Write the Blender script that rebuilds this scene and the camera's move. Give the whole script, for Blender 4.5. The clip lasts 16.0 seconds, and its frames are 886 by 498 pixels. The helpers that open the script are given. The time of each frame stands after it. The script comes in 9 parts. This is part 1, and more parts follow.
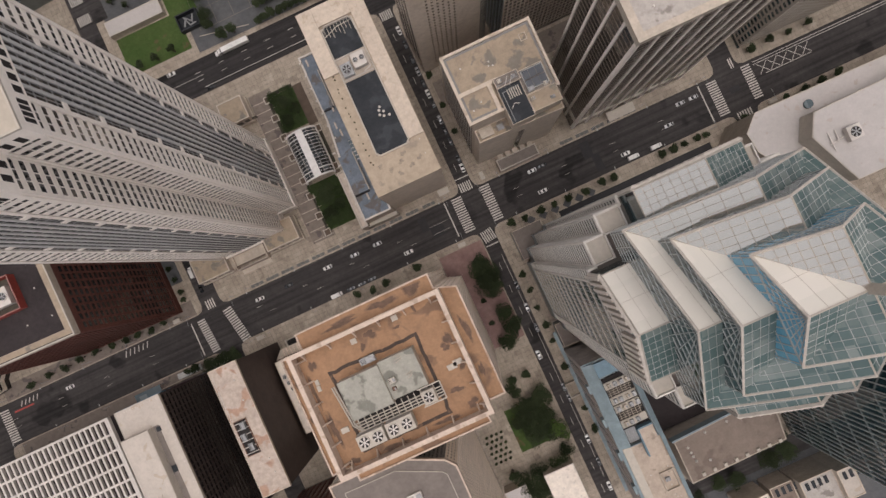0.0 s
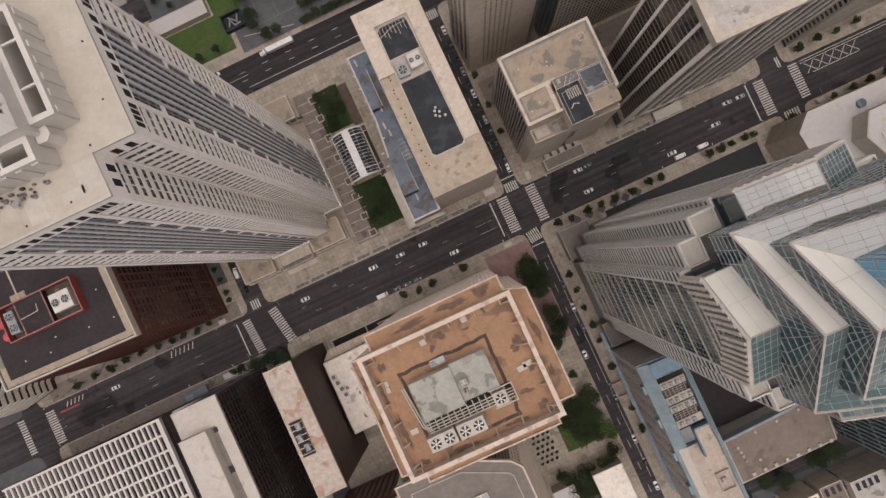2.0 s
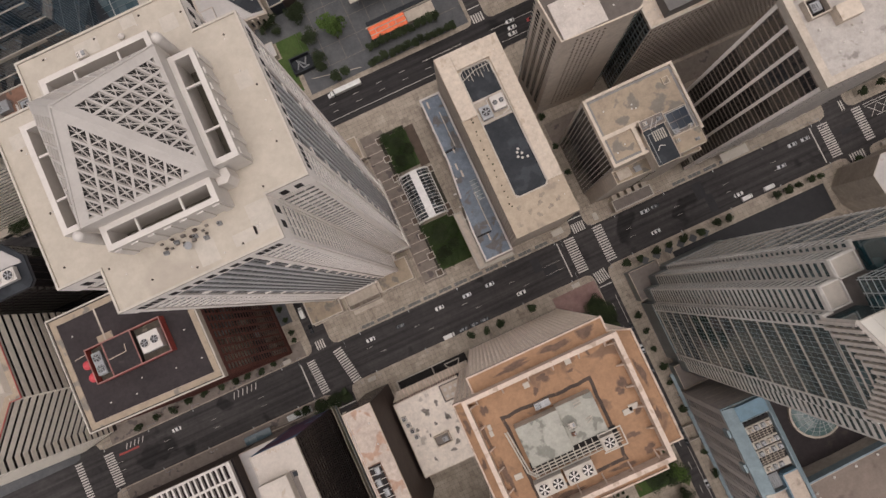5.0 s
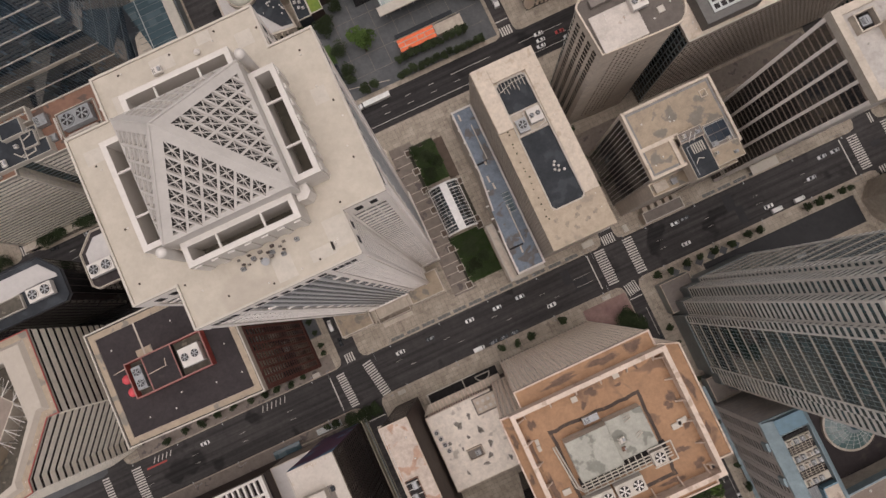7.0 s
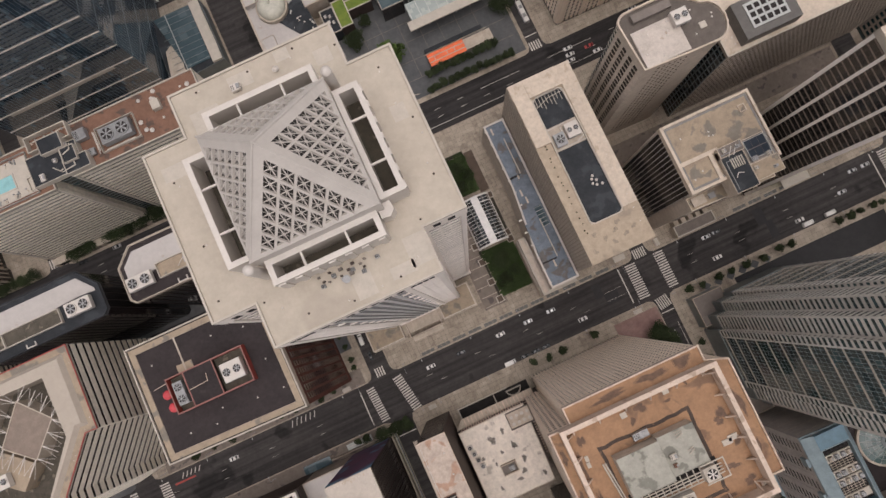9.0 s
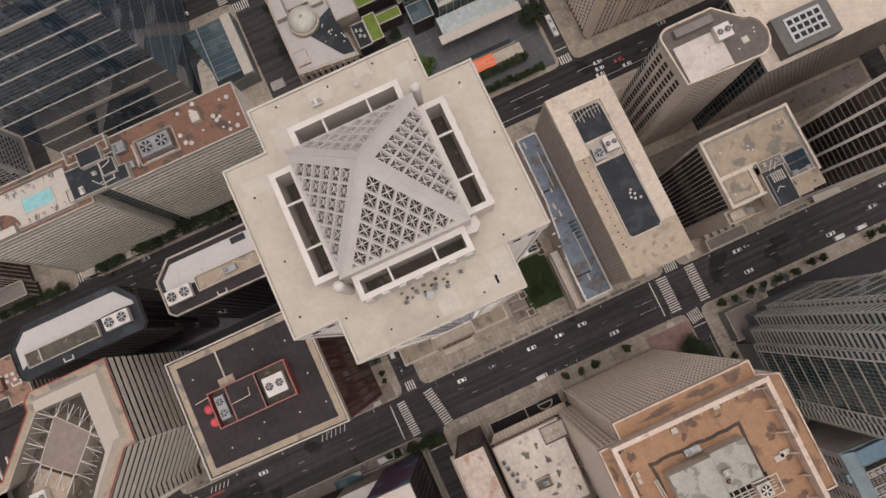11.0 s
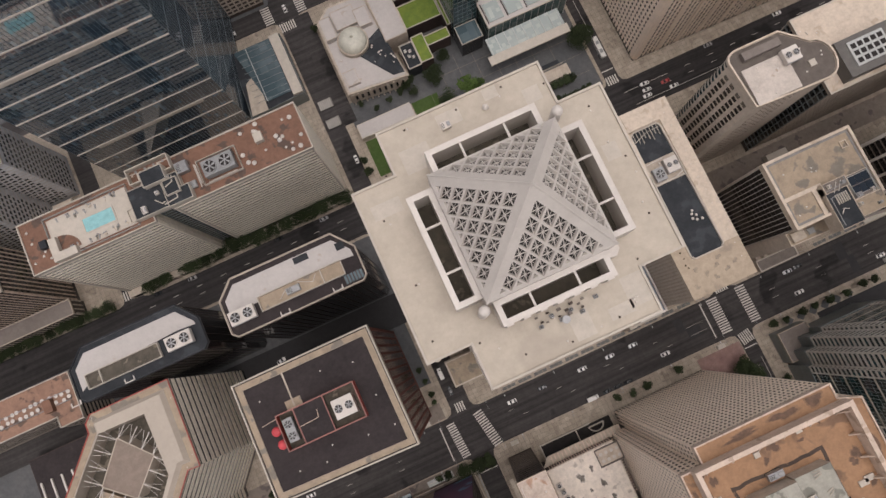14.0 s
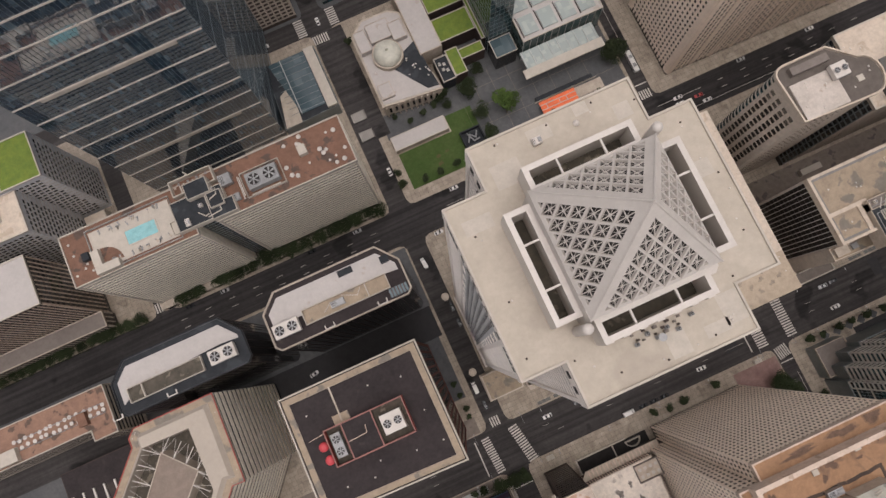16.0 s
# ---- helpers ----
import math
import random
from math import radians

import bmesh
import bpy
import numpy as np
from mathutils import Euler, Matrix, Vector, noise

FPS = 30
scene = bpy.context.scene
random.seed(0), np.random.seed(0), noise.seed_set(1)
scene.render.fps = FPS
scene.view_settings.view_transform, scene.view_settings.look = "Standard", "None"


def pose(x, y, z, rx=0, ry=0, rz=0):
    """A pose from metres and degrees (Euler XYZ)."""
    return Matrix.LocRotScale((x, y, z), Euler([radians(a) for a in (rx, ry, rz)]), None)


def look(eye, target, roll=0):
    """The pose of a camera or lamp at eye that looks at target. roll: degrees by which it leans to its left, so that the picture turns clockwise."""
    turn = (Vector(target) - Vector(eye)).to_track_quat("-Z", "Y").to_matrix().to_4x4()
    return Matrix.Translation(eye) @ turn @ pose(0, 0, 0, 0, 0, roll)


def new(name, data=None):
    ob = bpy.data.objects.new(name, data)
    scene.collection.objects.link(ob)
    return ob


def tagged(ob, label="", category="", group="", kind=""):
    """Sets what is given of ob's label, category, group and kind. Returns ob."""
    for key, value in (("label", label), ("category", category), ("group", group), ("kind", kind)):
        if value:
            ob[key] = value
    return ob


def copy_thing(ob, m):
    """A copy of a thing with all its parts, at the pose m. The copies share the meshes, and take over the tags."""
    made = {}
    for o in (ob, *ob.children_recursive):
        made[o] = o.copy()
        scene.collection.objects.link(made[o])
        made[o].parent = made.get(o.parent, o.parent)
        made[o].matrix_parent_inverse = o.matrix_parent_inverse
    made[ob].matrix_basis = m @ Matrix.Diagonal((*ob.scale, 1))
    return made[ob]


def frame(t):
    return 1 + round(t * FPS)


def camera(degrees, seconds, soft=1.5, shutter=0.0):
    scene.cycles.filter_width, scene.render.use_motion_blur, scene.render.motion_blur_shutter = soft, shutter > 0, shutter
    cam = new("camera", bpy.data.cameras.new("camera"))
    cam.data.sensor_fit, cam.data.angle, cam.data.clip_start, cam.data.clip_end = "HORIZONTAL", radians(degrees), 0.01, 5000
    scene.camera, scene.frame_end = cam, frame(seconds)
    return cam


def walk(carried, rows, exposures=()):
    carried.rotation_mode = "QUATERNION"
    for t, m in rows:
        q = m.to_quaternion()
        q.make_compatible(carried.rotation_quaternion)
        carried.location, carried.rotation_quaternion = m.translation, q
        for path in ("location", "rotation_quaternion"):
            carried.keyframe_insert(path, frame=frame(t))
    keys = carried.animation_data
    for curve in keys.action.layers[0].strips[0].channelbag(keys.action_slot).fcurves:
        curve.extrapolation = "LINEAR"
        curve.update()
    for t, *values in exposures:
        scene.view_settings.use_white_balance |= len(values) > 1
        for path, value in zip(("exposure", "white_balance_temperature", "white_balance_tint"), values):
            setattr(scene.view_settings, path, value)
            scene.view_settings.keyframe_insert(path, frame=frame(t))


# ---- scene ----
cam = camera(65.79, 16.0)
PATH = [
    (0.0, -4.15, -29.44, 340.61, 0.574, 2.407, -24.716),
    (0.5, -8.57, -26.96, 340.77, 0.518, 2.402, -24.769),
    (1.0, -13.26, -24.45, 340.93, 0.463, 2.454, -24.794),
    (1.5, -18.21, -21.91, 341.08, 0.408, 2.505, -24.808),
    (2.0, -23.44, -19.22, 341.29, 0.372, 2.565, -24.817),
    (2.5, -28.90, -16.46, 341.50, 0.341, 2.641, -24.800),
    (3.0, -34.53, -13.73, 341.73, 0.446, 2.781, -24.807),
    (3.5, -39.89, -11.21, 341.94, 1.341, 2.747, -24.747),
    (4.0, -45.08, -8.79, 342.11, 2.419, 2.638, -24.663),
    (6.5, -63.68, 0.76, 342.15, 4.260, 2.483, -24.721),
    (7.0, -67.00, 2.70, 342.17, 4.494, 2.460, -24.747),
    (7.5, -70.41, 4.59, 342.21, 4.723, 2.446, -24.773),
    (8.0, -73.88, 6.47, 342.27, 4.983, 2.423, -24.769),
    (8.5, -77.34, 8.38, 342.33, 5.217, 2.396, -24.760),
    (9.0, -80.80, 10.33, 342.40, 5.452, 2.375, -24.737),
    (11.5, -99.04, 19.80, 342.51, 6.679, 2.162, -24.645),
    (12.0, -102.83, 21.79, 342.51, 6.928, 2.121, -24.632),
    (12.5, -106.64, 23.77, 342.49, 7.174, 2.059, -24.598),
    (13.0, -110.48, 25.77, 342.51, 7.428, 2.012, -24.572),
    (13.5, -114.40, 27.86, 342.56, 7.678, 1.966, -24.545),
    (14.0, -118.39, 29.89, 342.54, 7.907, 1.937, -24.527),
    (14.5, -122.33, 31.94, 342.52, 8.141, 1.897, -24.488),
    (15.0, -126.31, 34.04, 342.46, 8.388, 1.853, -24.440),
    (15.5, -130.36, 36.18, 342.32, 8.610, 1.799, -24.379),
    (16.0, -134.37, 38.38, 342.14, 8.840, 1.753, -24.340),
]
walk(cam, [(t, pose(x, y, z, rx, ry, rz)) for t, x, y, z, rx, ry, rz in PATH], exposures=[(0.0, 0.15, 6700, 16), (16.0, 0.15, 6700, 16)])
import collections


# ---- sky and light: a bright overcast day ----
world = bpy.data.worlds.new("overcast_sky")
scene.world = world
world.use_nodes = True
wn, wl = world.node_tree.nodes, world.node_tree.links
sky = wn.new("ShaderNodeTexSky")
sky.sky_type = 'NISHITA'
sky.sun_disc = False
sky.sun_elevation, sky.sun_rotation = radians(84), radians(160)
sky.air_density, sky.dust_density, sky.ozone_density = 1.0, 5.0, 1.0
hue = wn.new("ShaderNodeHueSaturation")
hue.inputs["Saturation"].default_value = 0.22
wl.new(sky.outputs[0], hue.inputs["Color"])
wl.new(hue.outputs[0], wn["Background"].inputs[0])
wn["Background"].inputs[1].default_value = 0.15
sun = new("sun", bpy.data.lights.new("sun", "SUN"))
sun.data.energy, sun.data.angle, sun.data.color = 0.3, radians(120), (1.0, 0.92, 0.82)
sun.matrix_world = look((0, 0, 600), (2, 8, 230))


# ---- materials ----
def mat(name, col, col2=None, scale=0.12, rough=0.8, metal=0.0, bump=0.15, fine=2.0, spot=None, spot_at=0.62, spot_scale=0.06, rand=0.0, spec=0.5, warp=0.0, grime=0.16):
    """Two scales of variation between col and col2, stains of colour spot, fine relief, and a tint for each object."""
    m = bpy.data.materials.new(name)
    m.use_nodes = True
    n, l = m.node_tree.nodes, m.node_tree.links
    b = n["Principled BSDF"]
    col2 = col2 or tuple(c * 0.78 for c in col)
    geo = n.new("ShaderNodeNewGeometry")
    big = n.new("ShaderNodeTexNoise")
    big.inputs["Scale"].default_value, big.inputs["Detail"].default_value = scale, 6
    small = n.new("ShaderNodeTexNoise")
    small.inputs["Scale"].default_value, small.inputs["Detail"].default_value = fine, 4
    for t in (big, small):
        l.new(geo.outputs["Position"], t.inputs["Vector"])
    add = n.new("ShaderNodeMath")
    add.operation = 'MULTIPLY_ADD'
    l.new(small.outputs[0], add.inputs[0])
    add.inputs[1].default_value = 0.5
    l.new(big.outputs[0], add.inputs[2])
    ramp = n.new("ShaderNodeMapRange")
    ramp.inputs[1].default_value, ramp.inputs[2].default_value = 0.5, 1.0
    l.new(add.outputs[0], ramp.inputs[0])
    mix = n.new("ShaderNodeMix")
    mix.data_type = 'RGBA'
    mix.inputs["A"].default_value, mix.inputs["B"].default_value = (*col, 1), (*col2, 1)
    l.new(ramp.outputs[0], mix.inputs["Factor"])
    out = mix.outputs["Result"]
    if spot:
        st = n.new("ShaderNodeTexNoise")
        st.inputs["Scale"].default_value, st.inputs["Detail"].default_value = spot_scale, 3
        st.inputs["Distortion"].default_value = warp
        l.new(geo.outputs["Position"], st.inputs["Vector"])
        sr = n.new("ShaderNodeMapRange")
        sr.inputs[1].default_value, sr.inputs[2].default_value = spot_at, spot_at + 0.05
        l.new(st.outputs[0], sr.inputs[0])
        m2 = n.new("ShaderNodeMix")
        m2.data_type = 'RGBA'
        l.new(sr.outputs[0], m2.inputs["Factor"])
        l.new(out, m2.inputs["A"])
        m2.inputs["B"].default_value = (*spot, 1)
        out = m2.outputs["Result"]
    if grime:
        gn = n.new("ShaderNodeTexNoise")
        gn.inputs["Scale"].default_value, gn.inputs["Detail"].default_value, gn.inputs["Roughness"].default_value = 0.42, 9, 0.72
        l.new(geo.outputs["Position"], gn.inputs["Vector"])
        gr = n.new("ShaderNodeMapRange")
        gr.inputs[1].default_value, gr.inputs[2].default_value = 0.36, 0.62
        gr.inputs[3].default_value, gr.inputs[4].default_value = 1 - grime, 1 + 0.4 * grime
        l.new(gn.outputs[0], gr.inputs[0])
        gh = n.new("ShaderNodeHueSaturation")
        l.new(gr.outputs[0], gh.inputs["Value"])
        l.new(out, gh.inputs["Color"])
        out = gh.outputs[0]
    if rand:
        info = n.new("ShaderNodeObjectInfo")
        rr = n.new("ShaderNodeMapRange")
        rr.inputs[3].default_value, rr.inputs[4].default_value = 1 - rand, 1 + rand
        l.new(info.outputs["Random"], rr.inputs[0])
        hs = n.new("ShaderNodeHueSaturation")
        l.new(rr.outputs[0], hs.inputs["Value"])
        l.new(out, hs.inputs["Color"])
        out = hs.outputs[0]
    l.new(out, b.inputs["Base Color"])
    b.inputs["Roughness"].default_value, b.inputs["Metallic"].default_value = rough, metal
    b.inputs["Specular IOR Level"].default_value = spec
    if bump:
        bp = n.new("ShaderNodeBump")
        bp.inputs["Strength"].default_value, bp.inputs["Distance"].default_value = bump, 0.1
        l.new(small.outputs[0], bp.inputs["Height"])
        l.new(bp.outputs[0], b.inputs["Normal"])
    return m


def glass(name, col, col2, cell=(1.5, 1.5, 3.9), rough=0.06, wave=0.02, share=0.72, ior=1.5):
    """Dark window glass: each pane differs a little (blinds, lamps, depth), the sheet is slightly uneven."""
    m = bpy.data.materials.new(name)
    m.use_nodes = True
    n, l = m.node_tree.nodes, m.node_tree.links
    b = n["Principled BSDF"]
    geo = n.new("ShaderNodeNewGeometry")
    snap = n.new("ShaderNodeVectorMath")
    snap.operation = 'SNAP'
    snap.inputs[1].default_value = cell
    l.new(geo.outputs["Position"], snap.inputs[0])
    white = n.new("ShaderNodeTexWhiteNoise")
    l.new(snap.outputs[0], white.inputs["Vector"])
    r = n.new("ShaderNodeMapRange")
    r.inputs[1].default_value = share
    l.new(white.outputs["Value"], r.inputs[0])
    mix = n.new("ShaderNodeMix")
    mix.data_type = 'RGBA'
    mix.inputs["A"].default_value, mix.inputs["B"].default_value = (*col, 1), (*col2, 1)
    l.new(r.outputs[0], mix.inputs["Factor"])
    l.new(mix.outputs["Result"], b.inputs["Base Color"])
    b.inputs["Roughness"].default_value = rough
    b.inputs["IOR"].default_value = ior
    no = n.new("ShaderNodeTexNoise")
    no.inputs["Scale"].default_value = 0.25
    l.new(geo.outputs["Position"], no.inputs["Vector"])
    bp = n.new("ShaderNodeBump")
    bp.inputs["Strength"].default_value, bp.inputs["Distance"].default_value = wave, 1.0
    l.new(no.outputs[0], bp.inputs["Height"])
    l.new(bp.outputs[0], b.inputs["Normal"])
    return m


def asphalt(name, col, col2, along_x=True):
    """Worn asphalt: tyre tracks drawn out along the lanes, patches and fine grain."""
    m = mat(name, col, col2, 0.06, 0.85, fine=0.8, spot=tuple(c * 0.62 for c in col), spot_at=0.6, spot_scale=0.05, spec=0.2)
    n, l = m.node_tree.nodes, m.node_tree.links
    b = n["Principled BSDF"]
    was = b.inputs["Base Color"].links[0].from_socket
    geo = n.new("ShaderNodeNewGeometry")
    mp = n.new("ShaderNodeMapping")
    mp.inputs["Scale"].default_value = (0.012, 0.55, 1) if along_x else (0.55, 0.012, 1)
    l.new(geo.outputs["Position"], mp.inputs["Vector"])
    no = n.new("ShaderNodeTexNoise")
    no.inputs["Scale"].default_value, no.inputs["Detail"].default_value = 1.0, 3
    l.new(mp.outputs[0], no.inputs["Vector"])
    mr = n.new("ShaderNodeMapRange")
    mr.inputs[1].default_value, mr.inputs[2].default_value = 0.35, 0.7
    mr.inputs[3].default_value, mr.inputs[4].default_value = 0.75, 1.45
    l.new(no.outputs[0], mr.inputs[0])
    hs = n.new("ShaderNodeHueSaturation")
    l.new(mr.outputs[0], hs.inputs["Value"])
    l.new(was, hs.inputs["Color"])
    l.new(hs.outputs[0], b.inputs["Base Color"])
    return m


ASPHALT = asphalt("asphalt", (0.038, 0.0345, 0.034), (0.058, 0.053, 0.051))
PAVING = mat("concrete_paving", (0.41, 0.345, 0.275), (0.285, 0.238, 0.19), 0.16, 0.85, fine=1.6, spot=(0.265, 0.22, 0.176), spot_at=0.6, spot_scale=0.14)


def flags(m, size, amount):
    """Concrete cast in square fields: each field has a tone of its own, with a fine dark joint between them."""
    n, l = m.node_tree.nodes, m.node_tree.links
    b = n["Principled BSDF"]
    was = b.inputs["Base Color"].links[0].from_socket
    geo = n.new("ShaderNodeNewGeometry")
    tile = n.new("ShaderNodeTexBrick")
    tile.offset, tile.squash = 0.0, 1.0
    for key, value in (("Scale", 1.0), ("Mortar Size", 0.07), ("Mortar Smooth", 0.3), ("Brick Width", size), ("Row Height", size)):
        tile.inputs[key].default_value = value
    tile.inputs["Color1"].default_value = (1 - amount, 1 - amount, 1 - amount, 1)
    tile.inputs["Color2"].default_value = (1 + amount * 0.5, 1 + amount * 0.5, 1 + amount * 0.5, 1)
    tile.inputs["Mortar"].default_value = (0.6, 0.58, 0.55, 1)
    l.new(geo.outputs["Position"], tile.inputs["Vector"])
    mx = n.new("ShaderNodeMix")
    mx.data_type, mx.blend_type = 'RGBA', 'MULTIPLY'
    mx.inputs["Factor"].default_value = 1.0
    l.new(was, mx.inputs["A"])
    l.new(tile.outputs["Color"], mx.inputs["B"])
    l.new(mx.outputs["Result"], b.inputs["Base Color"])


flags(PAVING, 2.2, 0.13)
# fresh asphalt patches; in the tower lane its black stands in for shade
FRESH_AND_SHADED_ASPHALT = mat("fresh_and_shaded_asphalt", (0.022, 0.021, 0.022), (0.030, 0.029, 0.030), 0.2, 0.85)
PAVER_DARK = mat("dark_granite_pavers", (0.085, 0.088, 0.092), (0.12, 0.12, 0.12), 0.08, 0.7, fine=1.5, spec=0.15)
PAVER_BROWN = mat("brown_pavers", (0.16, 0.13, 0.11), (0.22, 0.18, 0.15), 0.2, 0.8, fine=1.5, spot=(0.11, 0.09, 0.08), spot_at=0.58, spot_scale=0.2)
PAVER_RED = mat("red_brick_pavers", (0.21, 0.12, 0.105), (0.28, 0.18, 0.16), 0.15, 0.85, fine=2)
PAINT_W = mat("white_road_paint", (0.62, 0.58, 0.52), (0.42, 0.39, 0.36), 0.8, 0.75, fine=3)
PAINT_R = mat("red_road_paint", (0.38, 0.06, 0.05), (0.28, 0.05, 0.045), 0.8, 0.75)
GRASS = mat("grass", (0.045, 0.085, 0.022), (0.075, 0.105, 0.035), 0.1, 0.95, fine=1.0, bump=0.6, spot=(0.10, 0.085, 0.04), spot_at=0.62, spot_scale=0.12, spec=0.15)
GRASS_D = mat("shaded_garden_grass", (0.042, 0.07, 0.024), (0.062, 0.088, 0.034), 0.1, 0.95, fine=1.0, bump=0.6, spec=0.15)
SEDUM = mat("sedum", (0.17, 0.22, 0.035), (0.11, 0.17, 0.03), 0.25, 0.95, fine=1.5, bump=0.6)
LEAF = mat("leaves", (0.031, 0.044, 0.021), (0.052, 0.066, 0.031), 0.3, 0.8, fine=2, rand=0.25, spec=0.15)
LEAF_L = mat("light_leaves", (0.06, 0.10, 0.025), (0.085, 0.13, 0.035), 0.3, 0.8, fine=2, rand=0.2, spec=0.15)
BARK = mat("bark", (0.10, 0.075, 0.055), rough=0.9, fine=6)
SOIL = mat("soil", (0.11, 0.08, 0.06), rough=0.95, fine=3)
CREAM = mat("cream_roof_membrane", (0.475, 0.418, 0.343), (0.41, 0.36, 0.293), 0.16, 0.8, fine=0.9, spot=(0.39, 0.34, 0.278), spot_at=0.585, spot_scale=0.05, grime=0.08)
CREAM_L = mat("pale_roof_patch", (0.49, 0.44, 0.375), (0.44, 0.395, 0.335), 0.1, 0.8, grime=0.1)
GRANITE = mat("pale_granite", (0.886, 0.815, 0.745), (0.81, 0.745, 0.68), 0.08, 0.6, fine=2, rand=0.05, grime=0.07)
WHITE_FRAME = mat("bright_white_paint", (0.76, 0.73, 0.70), (0.68, 0.655, 0.63), 0.2, 0.4)
STEEL_W = mat("white_painted_steel", (0.58, 0.535, 0.485), (0.53, 0.485, 0.44), 0.15, 0.5, rand=0.04, grime=0.06)
GREY_MET = mat("grey_aluminium", (0.30, 0.30, 0.30), (0.24, 0.24, 0.24), 0.2, 0.45, metal=0.3, rand=0.08)
MULLION = mat("pale_aluminium_mullion", (0.47, 0.475, 0.455), (0.39, 0.40, 0.385), 0.2, 0.45, metal=0.2, rand=0.08)
DECK = mat("dirty_roof_deck", (0.115, 0.10, 0.08), (0.065, 0.058, 0.048), 0.3, 0.9, fine=1, spot=(0.18, 0.155, 0.12), spot_at=0.6, spot_scale=0.3, spec=0.15)
WELL_DECK = mat("grimy_well_floor", (0.10, 0.086, 0.066), (0.062, 0.055, 0.044), 0.3, 0.9, fine=1, spot=(0.15, 0.13, 0.10), spot_at=0.6, spot_scale=0.3, spec=0.15)
BLACK_ROOF = mat("dark_bitumen_roof", (0.032, 0.0265, 0.027), (0.049, 0.04, 0.04), 0.12, 0.85, fine=0.9, spot=(0.062, 0.051, 0.046), spot_at=0.63, spot_scale=0.09, spec=0.15)
CONC = mat("weathered_concrete", (0.50, 0.43, 0.35), (0.39, 0.33, 0.27), 0.12, 0.85, fine=1.5, rand=0.06)
TAN_STONE = mat("tan_stone", (0.57, 0.49, 0.41), (0.48, 0.41, 0.34), 0.1, 0.8, fine=2, rand=0.06)
BROWN_BRICK = mat("dark_red_brick", (0.165, 0.068, 0.053), (0.125, 0.053, 0.042), 0.15, 0.85, fine=3, rand=0.1, spec=0.15)
BROWN_ST = mat("dark_brown_cladding", (0.078, 0.057, 0.049), (0.058, 0.043, 0.038), 0.15, 0.6, fine=3, rand=0.12, spec=0.15)
RED = mat("red_paint", (0.33, 0.055, 0.04), (0.25, 0.045, 0.035), 0.4, 0.6)
RED_L = mat("bright_red_fabric", (0.55, 0.06, 0.07), (0.45, 0.05, 0.06), 0.6, 0.6)
ORANGE = mat("orange_canopy", (0.80, 0.16, 0.045), (0.70, 0.13, 0.04), 0.3, 0.55)
ORANGE_ROOF = mat("terracotta_roof_coating", (0.365, 0.212, 0.118), (0.275, 0.155, 0.085), 0.12, 0.8, fine=0.9, spot=(0.20, 0.12, 0.075), spot_at=0.58, spot_scale=0.09, warp=0.45)
PINK_ST = mat("pinkish_beige_precast", (0.60, 0.475, 0.385), (0.50, 0.395, 0.315), 0.16, 0.75, fine=2, rand=0.06, spot=(0.40, 0.30, 0.23), spot_at=0.58, spot_scale=0.28, warp=0.6)
GREEN_ROOF = mat("grey_green_roof_coating", (0.36, 0.345, 0.295), (0.29, 0.28, 0.235), 0.15, 0.8, spot=(0.19, 0.185, 0.155), spot_at=0.55, spot_scale=0.2)
WHITE_ROOF = mat("white_roof_membrane", (0.46, 0.425, 0.40), (0.41, 0.38, 0.355), 0.08, 0.75, fine=1, spot=(0.40, 0.35, 0.31), spot_at=0.64, spot_scale=0.22, grime=0.06)
STAIN_GREY = mat("stained_grey_roof", (0.46, 0.42, 0.38), (0.37, 0.335, 0.30), 0.12, 0.85, fine=1.5, spot=(0.24, 0.215, 0.19), spot_at=0.6, spot_scale=0.16)
STAIN_ROOF = mat("stained_pale_roof", (0.80, 0.715, 0.62), (0.70, 0.62, 0.535), 0.1, 0.85, fine=1, spot=(0.47, 0.41, 0.35), spot_at=0.64, spot_scale=0.17)
TAN_ROOF = mat("tan_gravel_roof", (0.38, 0.30, 0.215), (0.29, 0.23, 0.17), 0.2, 0.9, fine=2, spot=(0.20, 0.175, 0.145), spot_at=0.58, spot_scale=0.15)
BROWN_ROOF = mat("brown_roof_tiles", (0.215, 0.112, 0.074), (0.155, 0.083, 0.055), 0.2, 0.85, fine=2, spot=(0.09, 0.06, 0.048), spot_at=0.575, spot_scale=0.17)
GREY_ROOF = mat("grey_brown_roof", (0.195, 0.165, 0.145), (0.165, 0.14, 0.122), 0.1, 0.85, fine=1.2)
SLATE_ROOF = mat("dark_slate_membrane", (0.022, 0.025, 0.029), (0.038, 0.041, 0.046), 0.15, 0.6, fine=1, spot=(0.045, 0.05, 0.056), spot_at=0.56, spot_scale=0.15, spec=0.15)
BLUE_ROOF = mat("blue_grey_metal_roof", (0.165, 0.20, 0.245), (0.115, 0.14, 0.175), 0.15, 0.6, spot=(0.115, 0.105, 0.1), spot_at=0.57, spot_scale=0.14, warp=0.5, grime=0.25)
WARM_ROOF = mat("warm_brown_roof", (0.235, 0.185, 0.15), (0.20, 0.155, 0.125), 0.1, 0.85, fine=1.2, spot=(0.17, 0.13, 0.105), spot_at=0.6, spot_scale=0.12)
GUTTER = mat("damp_dark_gutter", (0.045, 0.032, 0.026), (0.075, 0.05, 0.036), 0.3, 0.8, fine=1.5, spot=(0.16, 0.098, 0.064), spot_at=0.6, spot_scale=0.35)
